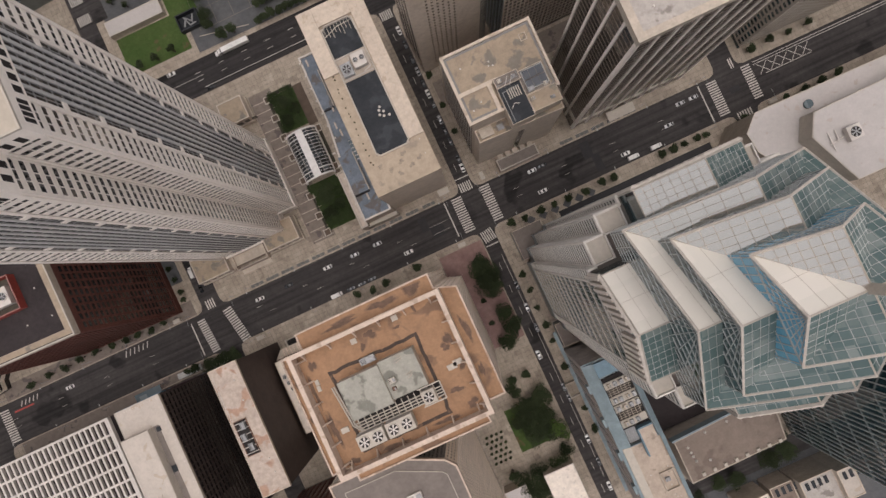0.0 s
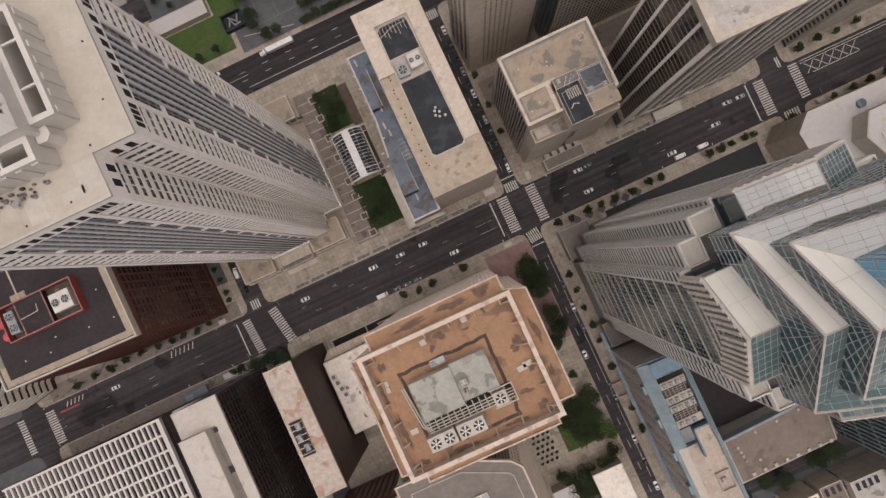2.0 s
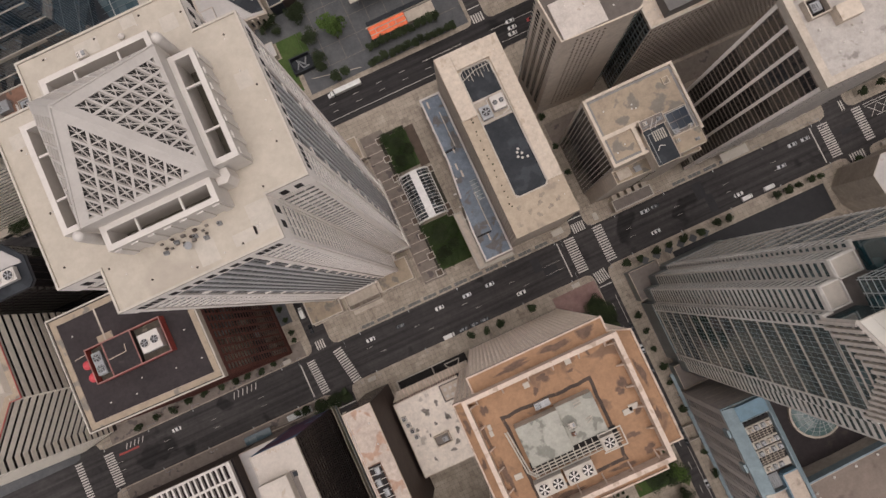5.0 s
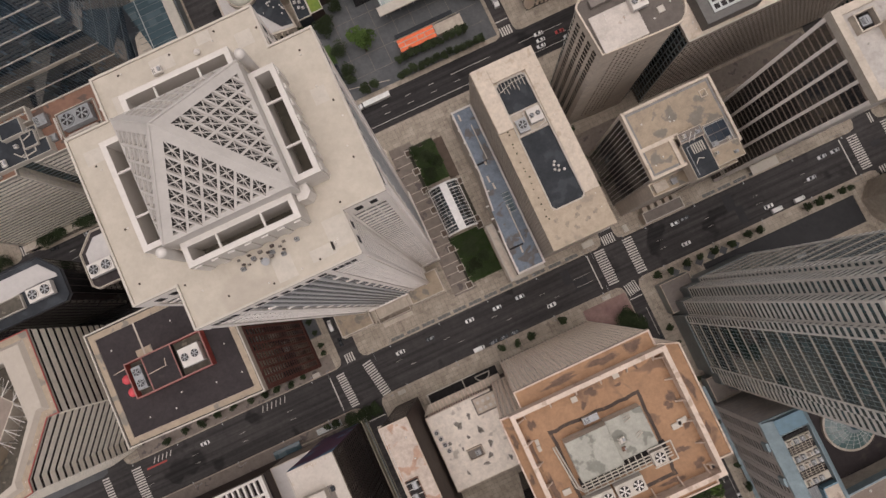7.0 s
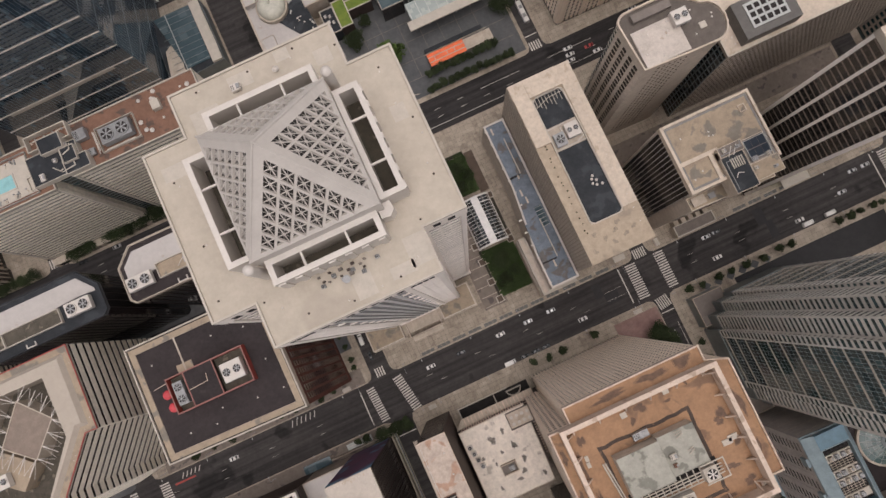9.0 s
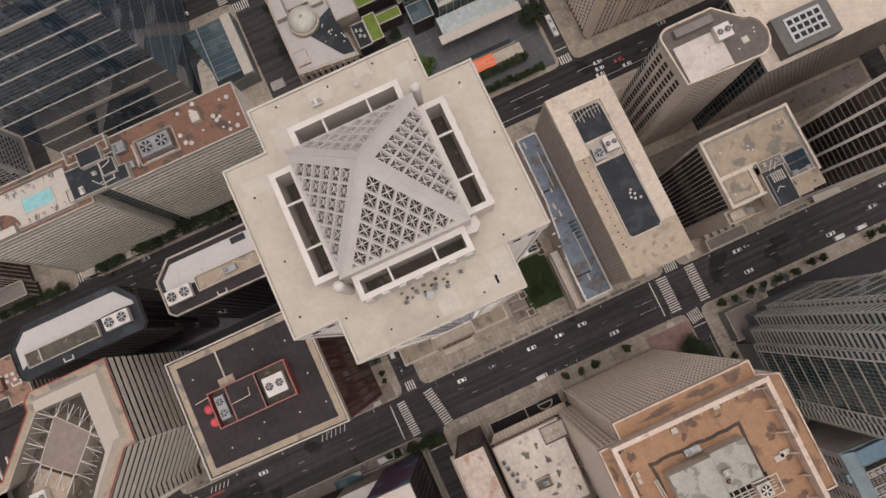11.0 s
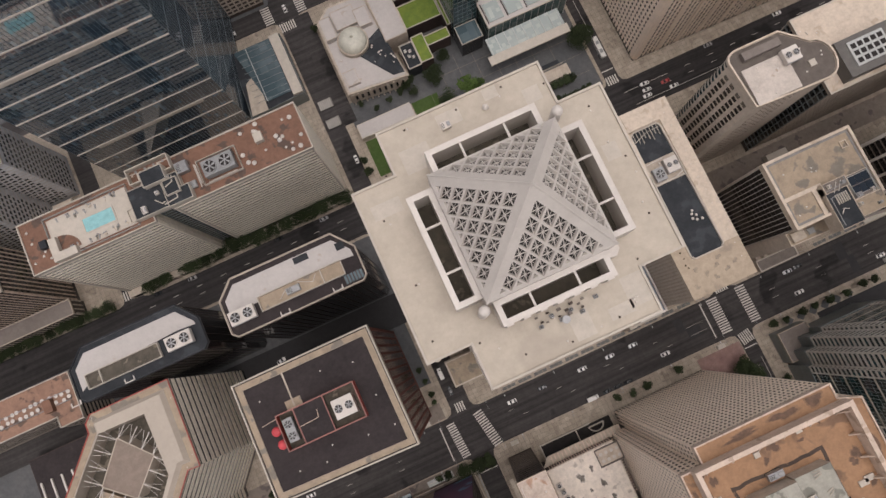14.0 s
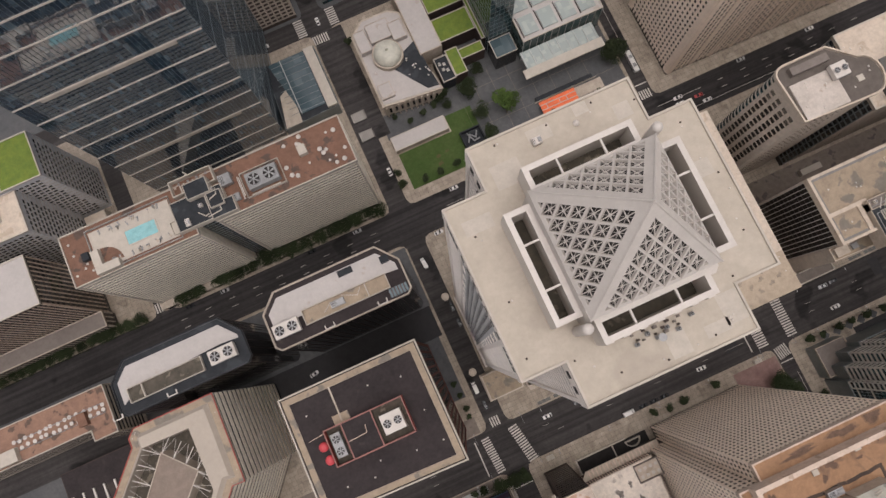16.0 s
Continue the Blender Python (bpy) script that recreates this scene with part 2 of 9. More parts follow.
HOTEL_ROOF = mat("worn_beige_roof", (0.47, 0.385, 0.31), (0.40, 0.325, 0.26), 0.15, 0.85, fine=1.2, spot=(0.31, 0.25, 0.2), spot_at=0.6, spot_scale=0.25, warp=0.5)
BLUE_DEEP = mat("deeper_blue_metal", (0.105, 0.19, 0.24), (0.085, 0.155, 0.20), 0.2, 0.5, rand=0.05)
BLUE_CLAD = mat("blue_metal_cladding", (0.24, 0.31, 0.33), (0.175, 0.225, 0.245), 0.2, 0.5, rand=0.08)
TEAL_MET = mat("teal_grey_cladding", (0.20, 0.225, 0.225), (0.15, 0.17, 0.17), 0.15, 0.4, metal=0.3, rand=0.1)
PIER_BLUE = mat("blue_grey_stone_pier", (0.55, 0.545, 0.535), (0.46, 0.46, 0.455), 0.1, 0.5, rand=0.05)
SLAB_ST = mat("cream_precast", (0.85, 0.77, 0.645), (0.77, 0.70, 0.585), 0.1, 0.75, rand=0.05)
PINK_D = mat("faded_red_coping", (0.31, 0.145, 0.125), (0.25, 0.11, 0.09), 0.4, 0.7)
PINK_F = mat("pale_pink_precast_facade", (0.87, 0.73, 0.60), (0.80, 0.665, 0.545), 0.1, 0.75, rand=0.05, grime=0.08)
BAND_ST = mat("pale_band_stone", (0.62, 0.555, 0.485), (0.53, 0.475, 0.415), 0.1, 0.75, rand=0.05)
STRIPE_W = mat("beige_spandrel_stone", (0.50, 0.44, 0.37), (0.42, 0.37, 0.31), 0.1, 0.75, rand=0.05)
POOL = mat("pool_water", (0.20, 0.44, 0.46), (0.26, 0.51, 0.52), 0.5, 0.08, bump=0.3, fine=1.5)
COPPER = mat("pale_copper_dome", (0.56, 0.54, 0.46), (0.47, 0.46, 0.39), 0.3, 0.6)
RUBBER = mat("rubber", (0.02, 0.02, 0.02), rough=0.8)
CAR_GLASS = mat("car_glass", (0.015, 0.017, 0.02), rough=0.08, bump=0)
# near-black: paints the shade inside openings and recesses, also colours dark fittings
DARK = mat("dark_shade_and_fittings", (0.026, 0.023, 0.022), (0.038, 0.034, 0.033), 0.2, 0.9, spec=0.15)
MURAL = mat("painted_mural", (0.16, 0.05, 0.11), (0.07, 0.05, 0.11), 0.06, 0.6, fine=0.15, spot=(0.13, 0.27, 0.40), spot_at=0.53, spot_scale=0.045)
G_DARK = glass("dark_window_glass", (0.017, 0.018, 0.021), (0.10, 0.095, 0.085))
G_BLACK = glass("black_glass", (0.018, 0.016, 0.016), (0.034, 0.030, 0.028), (3, 3, 3.9), 0.08)
G_TEAL = glass("teal_curtain_wall_glass", (0.012, 0.043, 0.052), (0.048, 0.094, 0.102), (2.4, 2.4, 3.8), 0.04, ior=1.65)
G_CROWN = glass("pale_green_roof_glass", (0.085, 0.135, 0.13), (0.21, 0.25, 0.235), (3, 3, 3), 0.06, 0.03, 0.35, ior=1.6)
# white stands in for bright sky mirrored in the crown's ordinary glass
G_SKY_WHITE = glass("sky_reflection_white_glass", (0.72, 0.68, 0.60), (0.77, 0.72, 0.64), (4, 4, 4), 0.25, 0.02, 0.4)
G_PALE = glass("pale_skylight_glass", (0.30, 0.345, 0.325), (0.40, 0.43, 0.40), (2, 2, 2), 0.15, 0.02, 0.5)
G_BLUE = glass("blue_glass", (0.10, 0.34, 0.50), (0.15, 0.42, 0.57), (3, 3, 3), 0.1, 0.02, 0.5)
PANEL_BLUE = mat("dark_blue_panels", (0.016, 0.024, 0.036), (0.024, 0.034, 0.048), 0.5, 0.2, bump=0)
G_POOL = glass("blue_skylight_glass", (0.045, 0.075, 0.088), (0.10, 0.135, 0.145), (4, 4, 4), 0.08, 0.03, 0.5)


# ---- building blocks ----
def link(name, me, m, parent=None, label=""):
    if m and not me.materials:
        me.materials.append(m)
    ob = new(name, me)
    if parent:
        ob.parent = parent
    if label:
        ob["label"] = label
    return ob


def thing(name, label, category, group="", kind="", at=(0, 0, 0)):
    e = new(name)
    e.location = at
    return tagged(e, label, category, group, kind)


def mesh_boxes(name, boxes):
    v, f = [], []
    for x0, x1, y0, y1, z0, z1 in boxes:
        i = len(v)
        v += [(x0, y0, z0), (x1, y0, z0), (x1, y1, z0), (x0, y1, z0), (x0, y0, z1), (x1, y0, z1), (x1, y1, z1), (x0, y1, z1)]
        f += [(i, i + 3, i + 2, i + 1), (i + 4, i + 5, i + 6, i + 7), (i, i + 1, i + 5, i + 4), (i + 1, i + 2, i + 6, i + 5), (i + 2, i + 3, i + 7, i + 6), (i + 3, i, i + 4, i + 7)]
    me = bpy.data.meshes.new(name)
    me.from_pydata(v, [], f)
    return me


def boxes(name, bx, m, parent=None, label=""):
    return link(name, mesh_boxes(name, bx), m, parent, label)


def box(name, x0, x1, y0, y1, z0, z1, m, parent=None, label="", bevel=0.0):
    """A box about its own centre, with bevelled edges where asked."""
    bm = bmesh.new()
    bmesh.ops.create_cube(bm, size=1)
    bmesh.ops.scale(bm, vec=(x1 - x0, y1 - y0, z1 - z0), verts=bm.verts)
    if bevel:
        bmesh.ops.bevel(bm, geom=bm.edges[:], offset=bevel, segments=1, affect='EDGES')
    me = bpy.data.meshes.new(name)
    bm.to_mesh(me)
    bm.free()
    ob = link(name, me, m, parent, label)
    ob.location = ((x0 + x1) / 2, (y0 + y1) / 2, (z0 + z1) / 2)
    return ob


def mesh_prism(name, poly, z0, z1, bottom=True):
    n = len(poly)
    v = [(x, y, z0) for x, y in poly] + [(x, y, z1) for x, y in poly]
    f = [tuple(range(n, 2 * n))] + [(i, (i + 1) % n, n + (i + 1) % n, n + i) for i in range(n)]
    if bottom:
        f.append(tuple(reversed(range(n))))
    me = bpy.data.meshes.new(name)
    me.from_pydata(v, [], f)
    return me


def prism(name, poly, z0, z1, m, parent=None, label=""):
    return link(name, mesh_prism(name, poly, z0, z1), m, parent, label)


def inset(poly, d):
    """The counter-clockwise polygon moved inwards by d (outwards: minus)."""
    n, out = len(poly), []
    for i in range(n):
        p, q, r = Vector(poly[i - 1]), Vector(poly[i]), Vector(poly[(i + 1) % n])
        a, b = (q - p).normalized(), (r - q).normalized()
        na, nb = Vector((-a.y, a.x)), Vector((-b.y, b.x))
        k = 1 + na.dot(nb)
        s = (na + nb) / k if k > 0.05 else na
        out.append((q.x + s.x * d, q.y + s.y * d))
    return out


def ring(name, poly, t, z0, z1, m, parent=None, label=""):
    """A wall of thickness t inside the polygon's outline."""
    inn, n = inset(poly, t), len(poly)
    v = [(x, y, z) for z in (z0, z1) for p in (poly, inn) for x, y in p]
    f = []
    for i in range(n):
        j = (i + 1) % n
        f += [(i, j, 2 * n + j, 2 * n + i), (n + j, n + i, 3 * n + i, 3 * n + j), (2 * n + i, 2 * n + j, 3 * n + j, 3 * n + i), (j, i, n + i, n + j)]
    me = bpy.data.meshes.new(name)
    me.from_pydata(v, [], f)
    return link(name, me, m, parent, label)


def rect(x0, x1, y0, y1):
    return [(x0, y0), (x1, y0), (x1, y1), (x0, y1)]


def tube(name, pts, r, m, parent=None, label="", sides=6):
    """A round bar along a line of points."""
    bm = bmesh.new()
    for a, b in zip(pts, pts[1:]):
        a, b = Vector(a), Vector(b)
        d = b - a
        mt = Matrix.Translation((a + b) / 2) @ d.to_track_quat('Z', 'Y').to_matrix().to_4x4()
        bmesh.ops.create_cone(bm, cap_ends=True, segments=sides, radius1=r, radius2=r, depth=d.length + r, matrix=mt)
    me = bpy.data.meshes.new(name)
    bm.to_mesh(me)
    bm.free()
    return link(name, me, m, parent, label)


def cyl(name, x, y, z0, z1, r, m, parent=None, label="", r2=None, sides=20):
    bm = bmesh.new()
    bmesh.ops.create_cone(bm, cap_ends=True, segments=sides, radius1=r, radius2=r if r2 is None else r2, depth=z1 - z0)
    me = bpy.data.meshes.new(name)
    bm.to_mesh(me)
    bm.free()
    ob = link(name, me, m, parent, label)
    ob.location = (x, y, (z0 + z1) / 2)
    return ob


def along(p, q):
    p, q = Vector(p), Vector(q)
    d = q - p
    return p, d.length, d.normalized(), math.atan2(d.y, d.x)


COUNT = collections.Counter()
MOST = 54


def pieces(parent, name, bx, places, m):
    """Alike box pieces at (place, turn): the first ones on a thing are parts, the rest of a long run is one joined part."""
    key = (parent.name, name)
    free = max(0, MOST - COUNT[key])
    COUNT[key] += len(places)
    single, rest = places[:free], places[free:]
    if single:
        me = mesh_boxes(name, [bx])
        me.materials.append(m)
        for at, a in single:
            ob = link(name, me, None, parent)
            ob.location, ob.rotation_euler = at, (0, 0, a)
    if rest:
        one = mesh_boxes(name, [bx])
        vs, fs = [tuple(v.co) for v in one.vertices], [tuple(f.vertices) for f in one.polygons]
        v, f = [], []
        for at, a in rest:
            c, s, k = math.cos(a), math.sin(a), len(v)
            v += [(at[0] + x * c - y * s, at[1] + x * s + y * c, at[2] + z) for x, y, z in vs]
            f += [tuple(k + i for i in q) for q in fs]
        me = bpy.data.meshes.new(name + "_run")
        me.from_pydata(v, [], f)
        tagged(link(name + "_run", me, m, parent), kind="stuff")


def piers(parent, p, q, z0, z1, at, w, d, m, name="pier"):
    """Upright bars on the outside of the wall from p to q (counter-clockwise), at the given distances from p."""
    p, length, u, a = along(p, q)
    pieces(parent, name, (-w / 2, w / 2, -d, 0.02, z0, z1), [((p.x + u.x * s, p.y + u.y * s, 0), a) for s in at], m)


def bands(parent, p, q, zs, s0, s1, h, d, m, name="spandrel"):
    """Level bars on the outside of the wall from p to q, between s0 and s1 along it, their feet at the heights zs."""
    p, length, u, a = along(p, q)
    pieces(parent, name, (s0, s1, -d, 0.02, 0, h), [((p.x, p.y, z), a) for z in zs], m)


def steps(a, b, n):
    return [a + (b - a) * i / n for i in range(n + 1)]


def grid_face(parent, p, q, z0, z1, nb, nf, pw, pd, sh, sd, pm, sm, ends=True):
    """A whole facade of evenly spaced piers and spandrels in front of the glass."""
    _, length, _, _ = along(p, q)
    piers(parent, p, q, z0, z1, steps(pw / 2, length - pw / 2, nb) if ends else steps(0, length, nb)[1:-1], pw, pd, pm)
    bands(parent, p, q, steps(z0, z1, nf)[:-1], 0.02, length - 0.02, sh, sd, sm)


def roofed(parent, poly, z, roof_m, par_m, t=0.6, up=1.0):
    """The flat roof at height z with its parapet."""
    prism("roof", inset(poly, t * 0.5), z, z + 0.25, roof_m, parent)
    ring("parapet", poly, t, z - 0.4, z + up, par_m, parent)


def stain(name, x, y, z, a, b, m, parent, halo=None):
    """A thin irregular patch of dirt on a flat roof."""
    ph = [random.uniform(0, 6.28) for _ in range(4)]
    out = []
    for k in range(26):
        t = 2 * math.pi * k / 26
        r = 1 + 0.24 * math.sin(2 * t + ph[0]) + 0.18 * math.sin(3 * t + ph[1]) + 0.12 * math.sin(5 * t + ph[2]) + 0.07 * math.sin(8 * t + ph[3])
        out.append((x + a * r * math.cos(t), y + b * r * math.sin(t)))
    if halo:
        wide = [(x + (p - x) * 1.22, y + (q - y) * 1.28) for p, q in out]
        prism(name, wide, z, z + 0.006, halo, parent)
    return prism(name, out, z, z + (0.012 if halo else 0.006), m, parent)


# ---- rooftop machines ----
def disc_fan(parent, x, y, z, r, m_ring, m_blade, name="fan"):
    f = cyl(name, x, y, z, z + 0.5, r, m_ring, parent)
    cyl("fan_opening", 0, 0, 0.255, 0.3, r * 0.86, DARK, f, sides=18)
    # one star: a hub with six twisted blades grown from its rim
    v, fc = [], []
    for k in range(12):
        t = radians(30 * k)
        v.append((r * 0.2 * math.cos(t), r * 0.2 * math.sin(t), 0.40))
    fc.append(tuple(range(12)))
    for k in range(0, 12, 2):
        t0, t1 = radians(30 * k + 2), radians(30 * k + 26)
        v += [(r * 0.82 * math.cos(t0), r * 0.82 * math.sin(t0), 0.32), (r * 0.82 * math.cos(t1), r * 0.82 * math.sin(t1), 0.44)]
        fc.append((k, len(v) - 2, len(v) - 1, k + 1))
    me = bpy.data.meshes.new("rotor")
    me.from_pydata(v, [], fc)
    link("rotor", me, m_blade, f)
    return f


def cooling_tower(x0, x1, y0, y1, z0, h, n, label, m=None, along_x=True, name="cooling_tower", blade=None):
    """A casing with louvred sides and n fans on top."""
    m = m or STEEL_W
    e = thing(name, label, "cooling tower", "rooftop cooling towers", at=((x0 + x1) / 2, (y0 + y1) / 2, z0))
    a, b = (x1 - x0) / 2, (y1 - y0) / 2
    box("casing", -a, a, -b, b, 0.5, h, m, e, bevel=0.08)
    ring("skid", rect(-a * 0.9, a * 0.9, -b * 0.85, b * 0.85), 0.2, 0, 0.5, GREY_MET, e)
    if name != "condenser":
        for y in (-b - 0.06, b):
            me = mesh_boxes("louvre", [(-a * 0.95, a * 0.95, y, y + 0.06, 0, 0.2)])
            me.materials.append(GREY_MET)
            for i in range(3):
                link("louvre", me, None, e).location = (0, 0, 0.9 + i * (h - 1.4) / 2.6)
    r = min(b if along_x else a, (a if along_x else b) / n) * 0.86
    for i in range(n):
        s = ((i + 0.5) / n * 2 - 1) * (a if along_x else b)
        disc_fan(e, s if along_x else 0, 0 if along_x else s, h, r, m, blade or GREY_MET)
    return e


def air_unit(x, y, z, w, d, h, label, m=None):
    e = thing("air_handler", label, "air handler", "rooftop air handlers", at=(x, y, z))
    box("casing", -w / 2, w / 2, -d / 2, d / 2, 0.2, h, m or GREY_MET, e, bevel=0.06)
    boxes("curb", [(-w / 2 + 0.1, w / 2 - 0.1, -d / 2 + 0.1, d / 2 - 0.1, 0, 0.2)], DECK, e)
    box("hood", w * 0.1, w * 0.45, -d * 0.3, d * 0.3, h, h + 0.35, GREY_MET, e, bevel=0.05)
    boxes("grille", [(-w * 0.42 + i * 0.3, -w * 0.42 + i * 0.3 + 0.1, -d * 0.35, d * 0.35, h, h + 0.05) for i in range(max(2, int(w * 0.4 / 0.3)))], DARK, e)
    return e


VENT = None


def vent(x, y, z, s=0.6, m=None):
    """A small roof vent with a hood, copied."""
    global VENT
    if VENT is None:
        VENT = thing("roof_vent", "small white hooded metal vent on a flat roof", "roof vent", "roof vents", at=(x, y, z))
        VENT.scale = (s, s, s)
        cyl("pipe", 0, 0, 0, 1.0, 0.45, STEEL_W, VENT, sides=10)
        cyl("hood", 0, 0, 0.9, 1.5, 0.9, STEEL_W, VENT, r2=0.35, sides=10)
        return
    o = copy_thing(VENT, pose(x, y, z, 0, 0, random.uniform(0, 90)))
    o.scale = (s, s, s)


def pipes(label, runs, r, m=None, name="pipe_run"):
    e = thing(name, label, "pipes", "rooftop pipes")
    for pts in runs:
        tube("pipe", pts, r, m or STEEL_W, e)
    return e


# ---- ground, streets and pavements ----
bx = lambda name, *a, m, **k: tagged(boxes(name, [a], m), kind="structure", **k)
bx("ground", -2600, 2600, -2600, 2600, -1.0, 0.0, m=ASPHALT, label="dark worn asphalt ground of the street grid")
bx("road", -391, 300, 101.5, 119.0, -0.5, 0.003, m=asphalt("boulevard_asphalt", (0.026, 0.0235, 0.0235), (0.039, 0.0355, 0.035)), label="darker asphalt of the boulevard")
XS = [(-1200, -391), (-382, -267), (-258, -138.5), (-128.5, 3.8), (11.2, 141.5), (152.5, 268), (278, 1200)]
YS = [(-1200, -182.5), (-172.5, -20.3), (1.0, 101.5), (119.0, 226.0), (237.0, 1200)]
num = 0
for x0, x1 in XS:
    for y0, y1 in YS:
        num += 1
        c = 3.5
        poly = [(x0 + c, y0), (x1 - c, y0), (x1 - 1, y0 + 1), (x1, y0 + c), (x1, y1 - c), (x1 - 1, y1 - 1), (x1 - c, y1), (x0 + c, y1), (x0 + 1, y1 - 1), (x0, y1 - c), (x0, y0 + c), (x0 + 1, y0 + 1)]
        # outermost blocks, out of view, are darkened so mirror glass reflects less bare ground
        dark = max(abs(x0), abs(x1), abs(y0), abs(y1)) > 900 or (x1 < -260 and y0 < 100)
        o = prism(f"pavement_{num}", poly, -0.3, 0.16, PAVER_DARK if dark else PAVING)
        tagged(o, "dark pavement of a city block with kerb, outermost ones darkened for reflections" if dark else "beige concrete pavement of a city block with kerb", kind="structure")
# other surfaces on the blocks
SURF = [("plaza", rect(-86, 2, 121.5, 224), PAVER_DARK, "dark granite paved plaza"), ("plaza", rect(-73.5, -61.5, 9, 90), PAVER_BROWN, "dark paved walk beside the tower garden"),
        ("plaza", rect(-19.5, 3.2, -76, -24), PAVER_RED, "red brick paved plaza at the street corner"),
        ("lawn", rect(-63.4, -50.5, 65.5, 85.5), GRASS_D, "small lawn in the tower garden"), ("lawn", rect(-63.4, -46.5, 11.8, 36.5), GRASS_D, "small lawn in the tower garden"),
        ("lawn", rect(-122.6, -88.5, 125.5, 145.6), GRASS, "mown park lawn with worn brown patches"), ("lawn", rect(-92.4, -78, 143.2, 156), GRASS, "mown park lawn"),
        ("lawn", rect(-26, -2, -128, -106), GRASS, "green lawn corner beside the street"), ("plaza", rect(-37, -26, -130, -112), PAVING, "concrete court with round shrubs"),
        ("plaza", rect(-124, -78, 154.5, 168), PAVER_DARK, "dark paved forecourt with trees"), ("driveway", rect(44, 125, -42, -27.5), FRESH_AND_SHADED_ASPHALT, "dark sunken driveway"), ("driveway", rect(40, 96, -145, -88), BLACK_ROOF, "dark courtyard roof"),
        # near-black lane surface paints the deep shade between the towers
        ("court", rect(-258, -140, 52, 68), FRESH_AND_SHADED_ASPHALT, "service lane between towers, its shade painted as near-black asphalt"), ("court", rect(-72, -22, -128, -104), PAVING, "court"),
        ("plaza", rect(-166, -142, 20, 52), PAVER_DARK, "paved strip at the brick tower"), ("driveway", rect(-232, -195, 158, 181), ASPHALT, "dark service drive"), ("court", rect(-257, -139.5, 68, 100), PAVER_DARK, "dark paving round the twin towers"), ("court", rect(-390, -268, 66, 77), ASPHALT, "dark service lane beside the low wing"), ("court", rect(14, 140, 46, 57), PAVER_BROWN, "tan paved court between the towers"), ("driveway", rect(-129.6, -121.6, 158, 225), ASPHALT, "dark asphalt drive beside the domed hall"), ("plaza", rect(-250, -142.5, 1.6, 9.5), PAVER_BROWN, "brown paved strip along the brick tower"), ("plaza", rect(-252, -142.5, -30.5, -20.9), PAVER_BROWN, "brown paved strip along the avenue")]
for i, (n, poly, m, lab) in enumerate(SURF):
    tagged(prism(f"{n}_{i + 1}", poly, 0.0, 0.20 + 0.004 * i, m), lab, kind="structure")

# crossings and lane marks
BAR = {}


def bar(name, x, y, w, d, m, rz=0.0, z=0.004, parent=None):
    key = (name, round(w, 2), round(d, 2), m.name)
    if key not in BAR:
        BAR[key] = mesh_boxes(name, [(-w / 2, w / 2, -d / 2, d / 2, 0, 0.012)])
    o = link(name, BAR[key], m, parent)
    o.location, o.rotation_euler = (x, y, z), (0, 0, radians(rz))
    return o


def crossing(x0, x1, y0, y1, along_y, n, rz=0.0):
    """Painted bars; they lie side by side along y or along x."""
    e = thing("crosswalk", "worn white painted zebra crossing bars on asphalt", "crosswalk", "crosswalks")
    e.location, e.rotation_euler = ((x0 + x1) / 2, (y0 + y1) / 2, 0), (0, 0, radians(rz))
    w, d = x1 - x0, y1 - y0
    for i in range(n):
        s = (i + 0.5) / n - 0.5
        bar("stripe", 0 if along_y else s * w, s * d if along_y else 0, w if along_y else w / n * 0.55, d / n * 0.55 if along_y else d, PAINT_W, parent=e)


crossing(-2.2, 3.2, -18.3, 0.2, True, 15)
crossing(13.3, 18.3, -18.9, 0.2, True, 15)
crossing(4.0, 10.8, 0.9, 5.6, False, 6)
crossing(4.2, 10.8, -26.6, -20.6, False, 6, 8)
crossing(-143.4, -139.2, -19.6, -1.6, True, 15, 4)
crossing(-128.2, -123.4, -20.7, -1.5, True, 15, 10)
crossing(-136.5, -131.5, 1.4, 6.0, False, 4)
crossing(135.2, 140.4, -18.8, -0.6, True, 15)
crossing(153.8, 158.4, -18.0, -0.2, True, 14)
crossing(142.5, 150.5, -25.0, -20.2, False, 6)
crossing(149.4, 151.6, 0.8, 6.0, False, 2)
crossing(-271.9, -268.2, -18.5, 0.2, True, 14)
crossing(-256.5, -251.5, -19.0, -1.5, True, 14)
crossing(3.9, 10.4, 119.4, 124.0, False, 5)
crossing(4.2, 10.6, 95.8, 100.4, False, 6)
crossing(-137.0, -129.0, 171.0, 176.0, False, 8)
crossing(-137.0, -129.0, 160.0, 165.0, False, 8)
crossing(-139.0, -130.0, 219.5, 224.5, False, 7)
crossing(-126.5, -121.5, 226.5, 237.0, True, 8)
crossing(-145.0, -140.0, 226.5, 237.0, True, 8)
crossing(-267.0, -259.0, 121.0, 126.0, False, 6)
MARKS = thing("lane_markings", "worn white lane dashes and stop lines on asphalt", "road markings", kind="structure")
for x, y0, y1 in ((-5.8, -18.0, 0.0), (-147.2, -18.8, -1.6), (131.4, -19.2, -0.2)):
    bar("stop_line", x, (y0 + y1) / 2, 0.6, y1 - y0, PAINT_W, parent=MARKS)
for y, x0, x1 in ((8.0, 3.9, 11.0), (-28.5, 4.2, 10.8), (127.5, 4.0, 10.6), (-29, -138, -129)):
    bar("stop_line", (x0 + x1) / 2, y, x1 - x0, 0.5, PAINT_W, parent=MARKS)
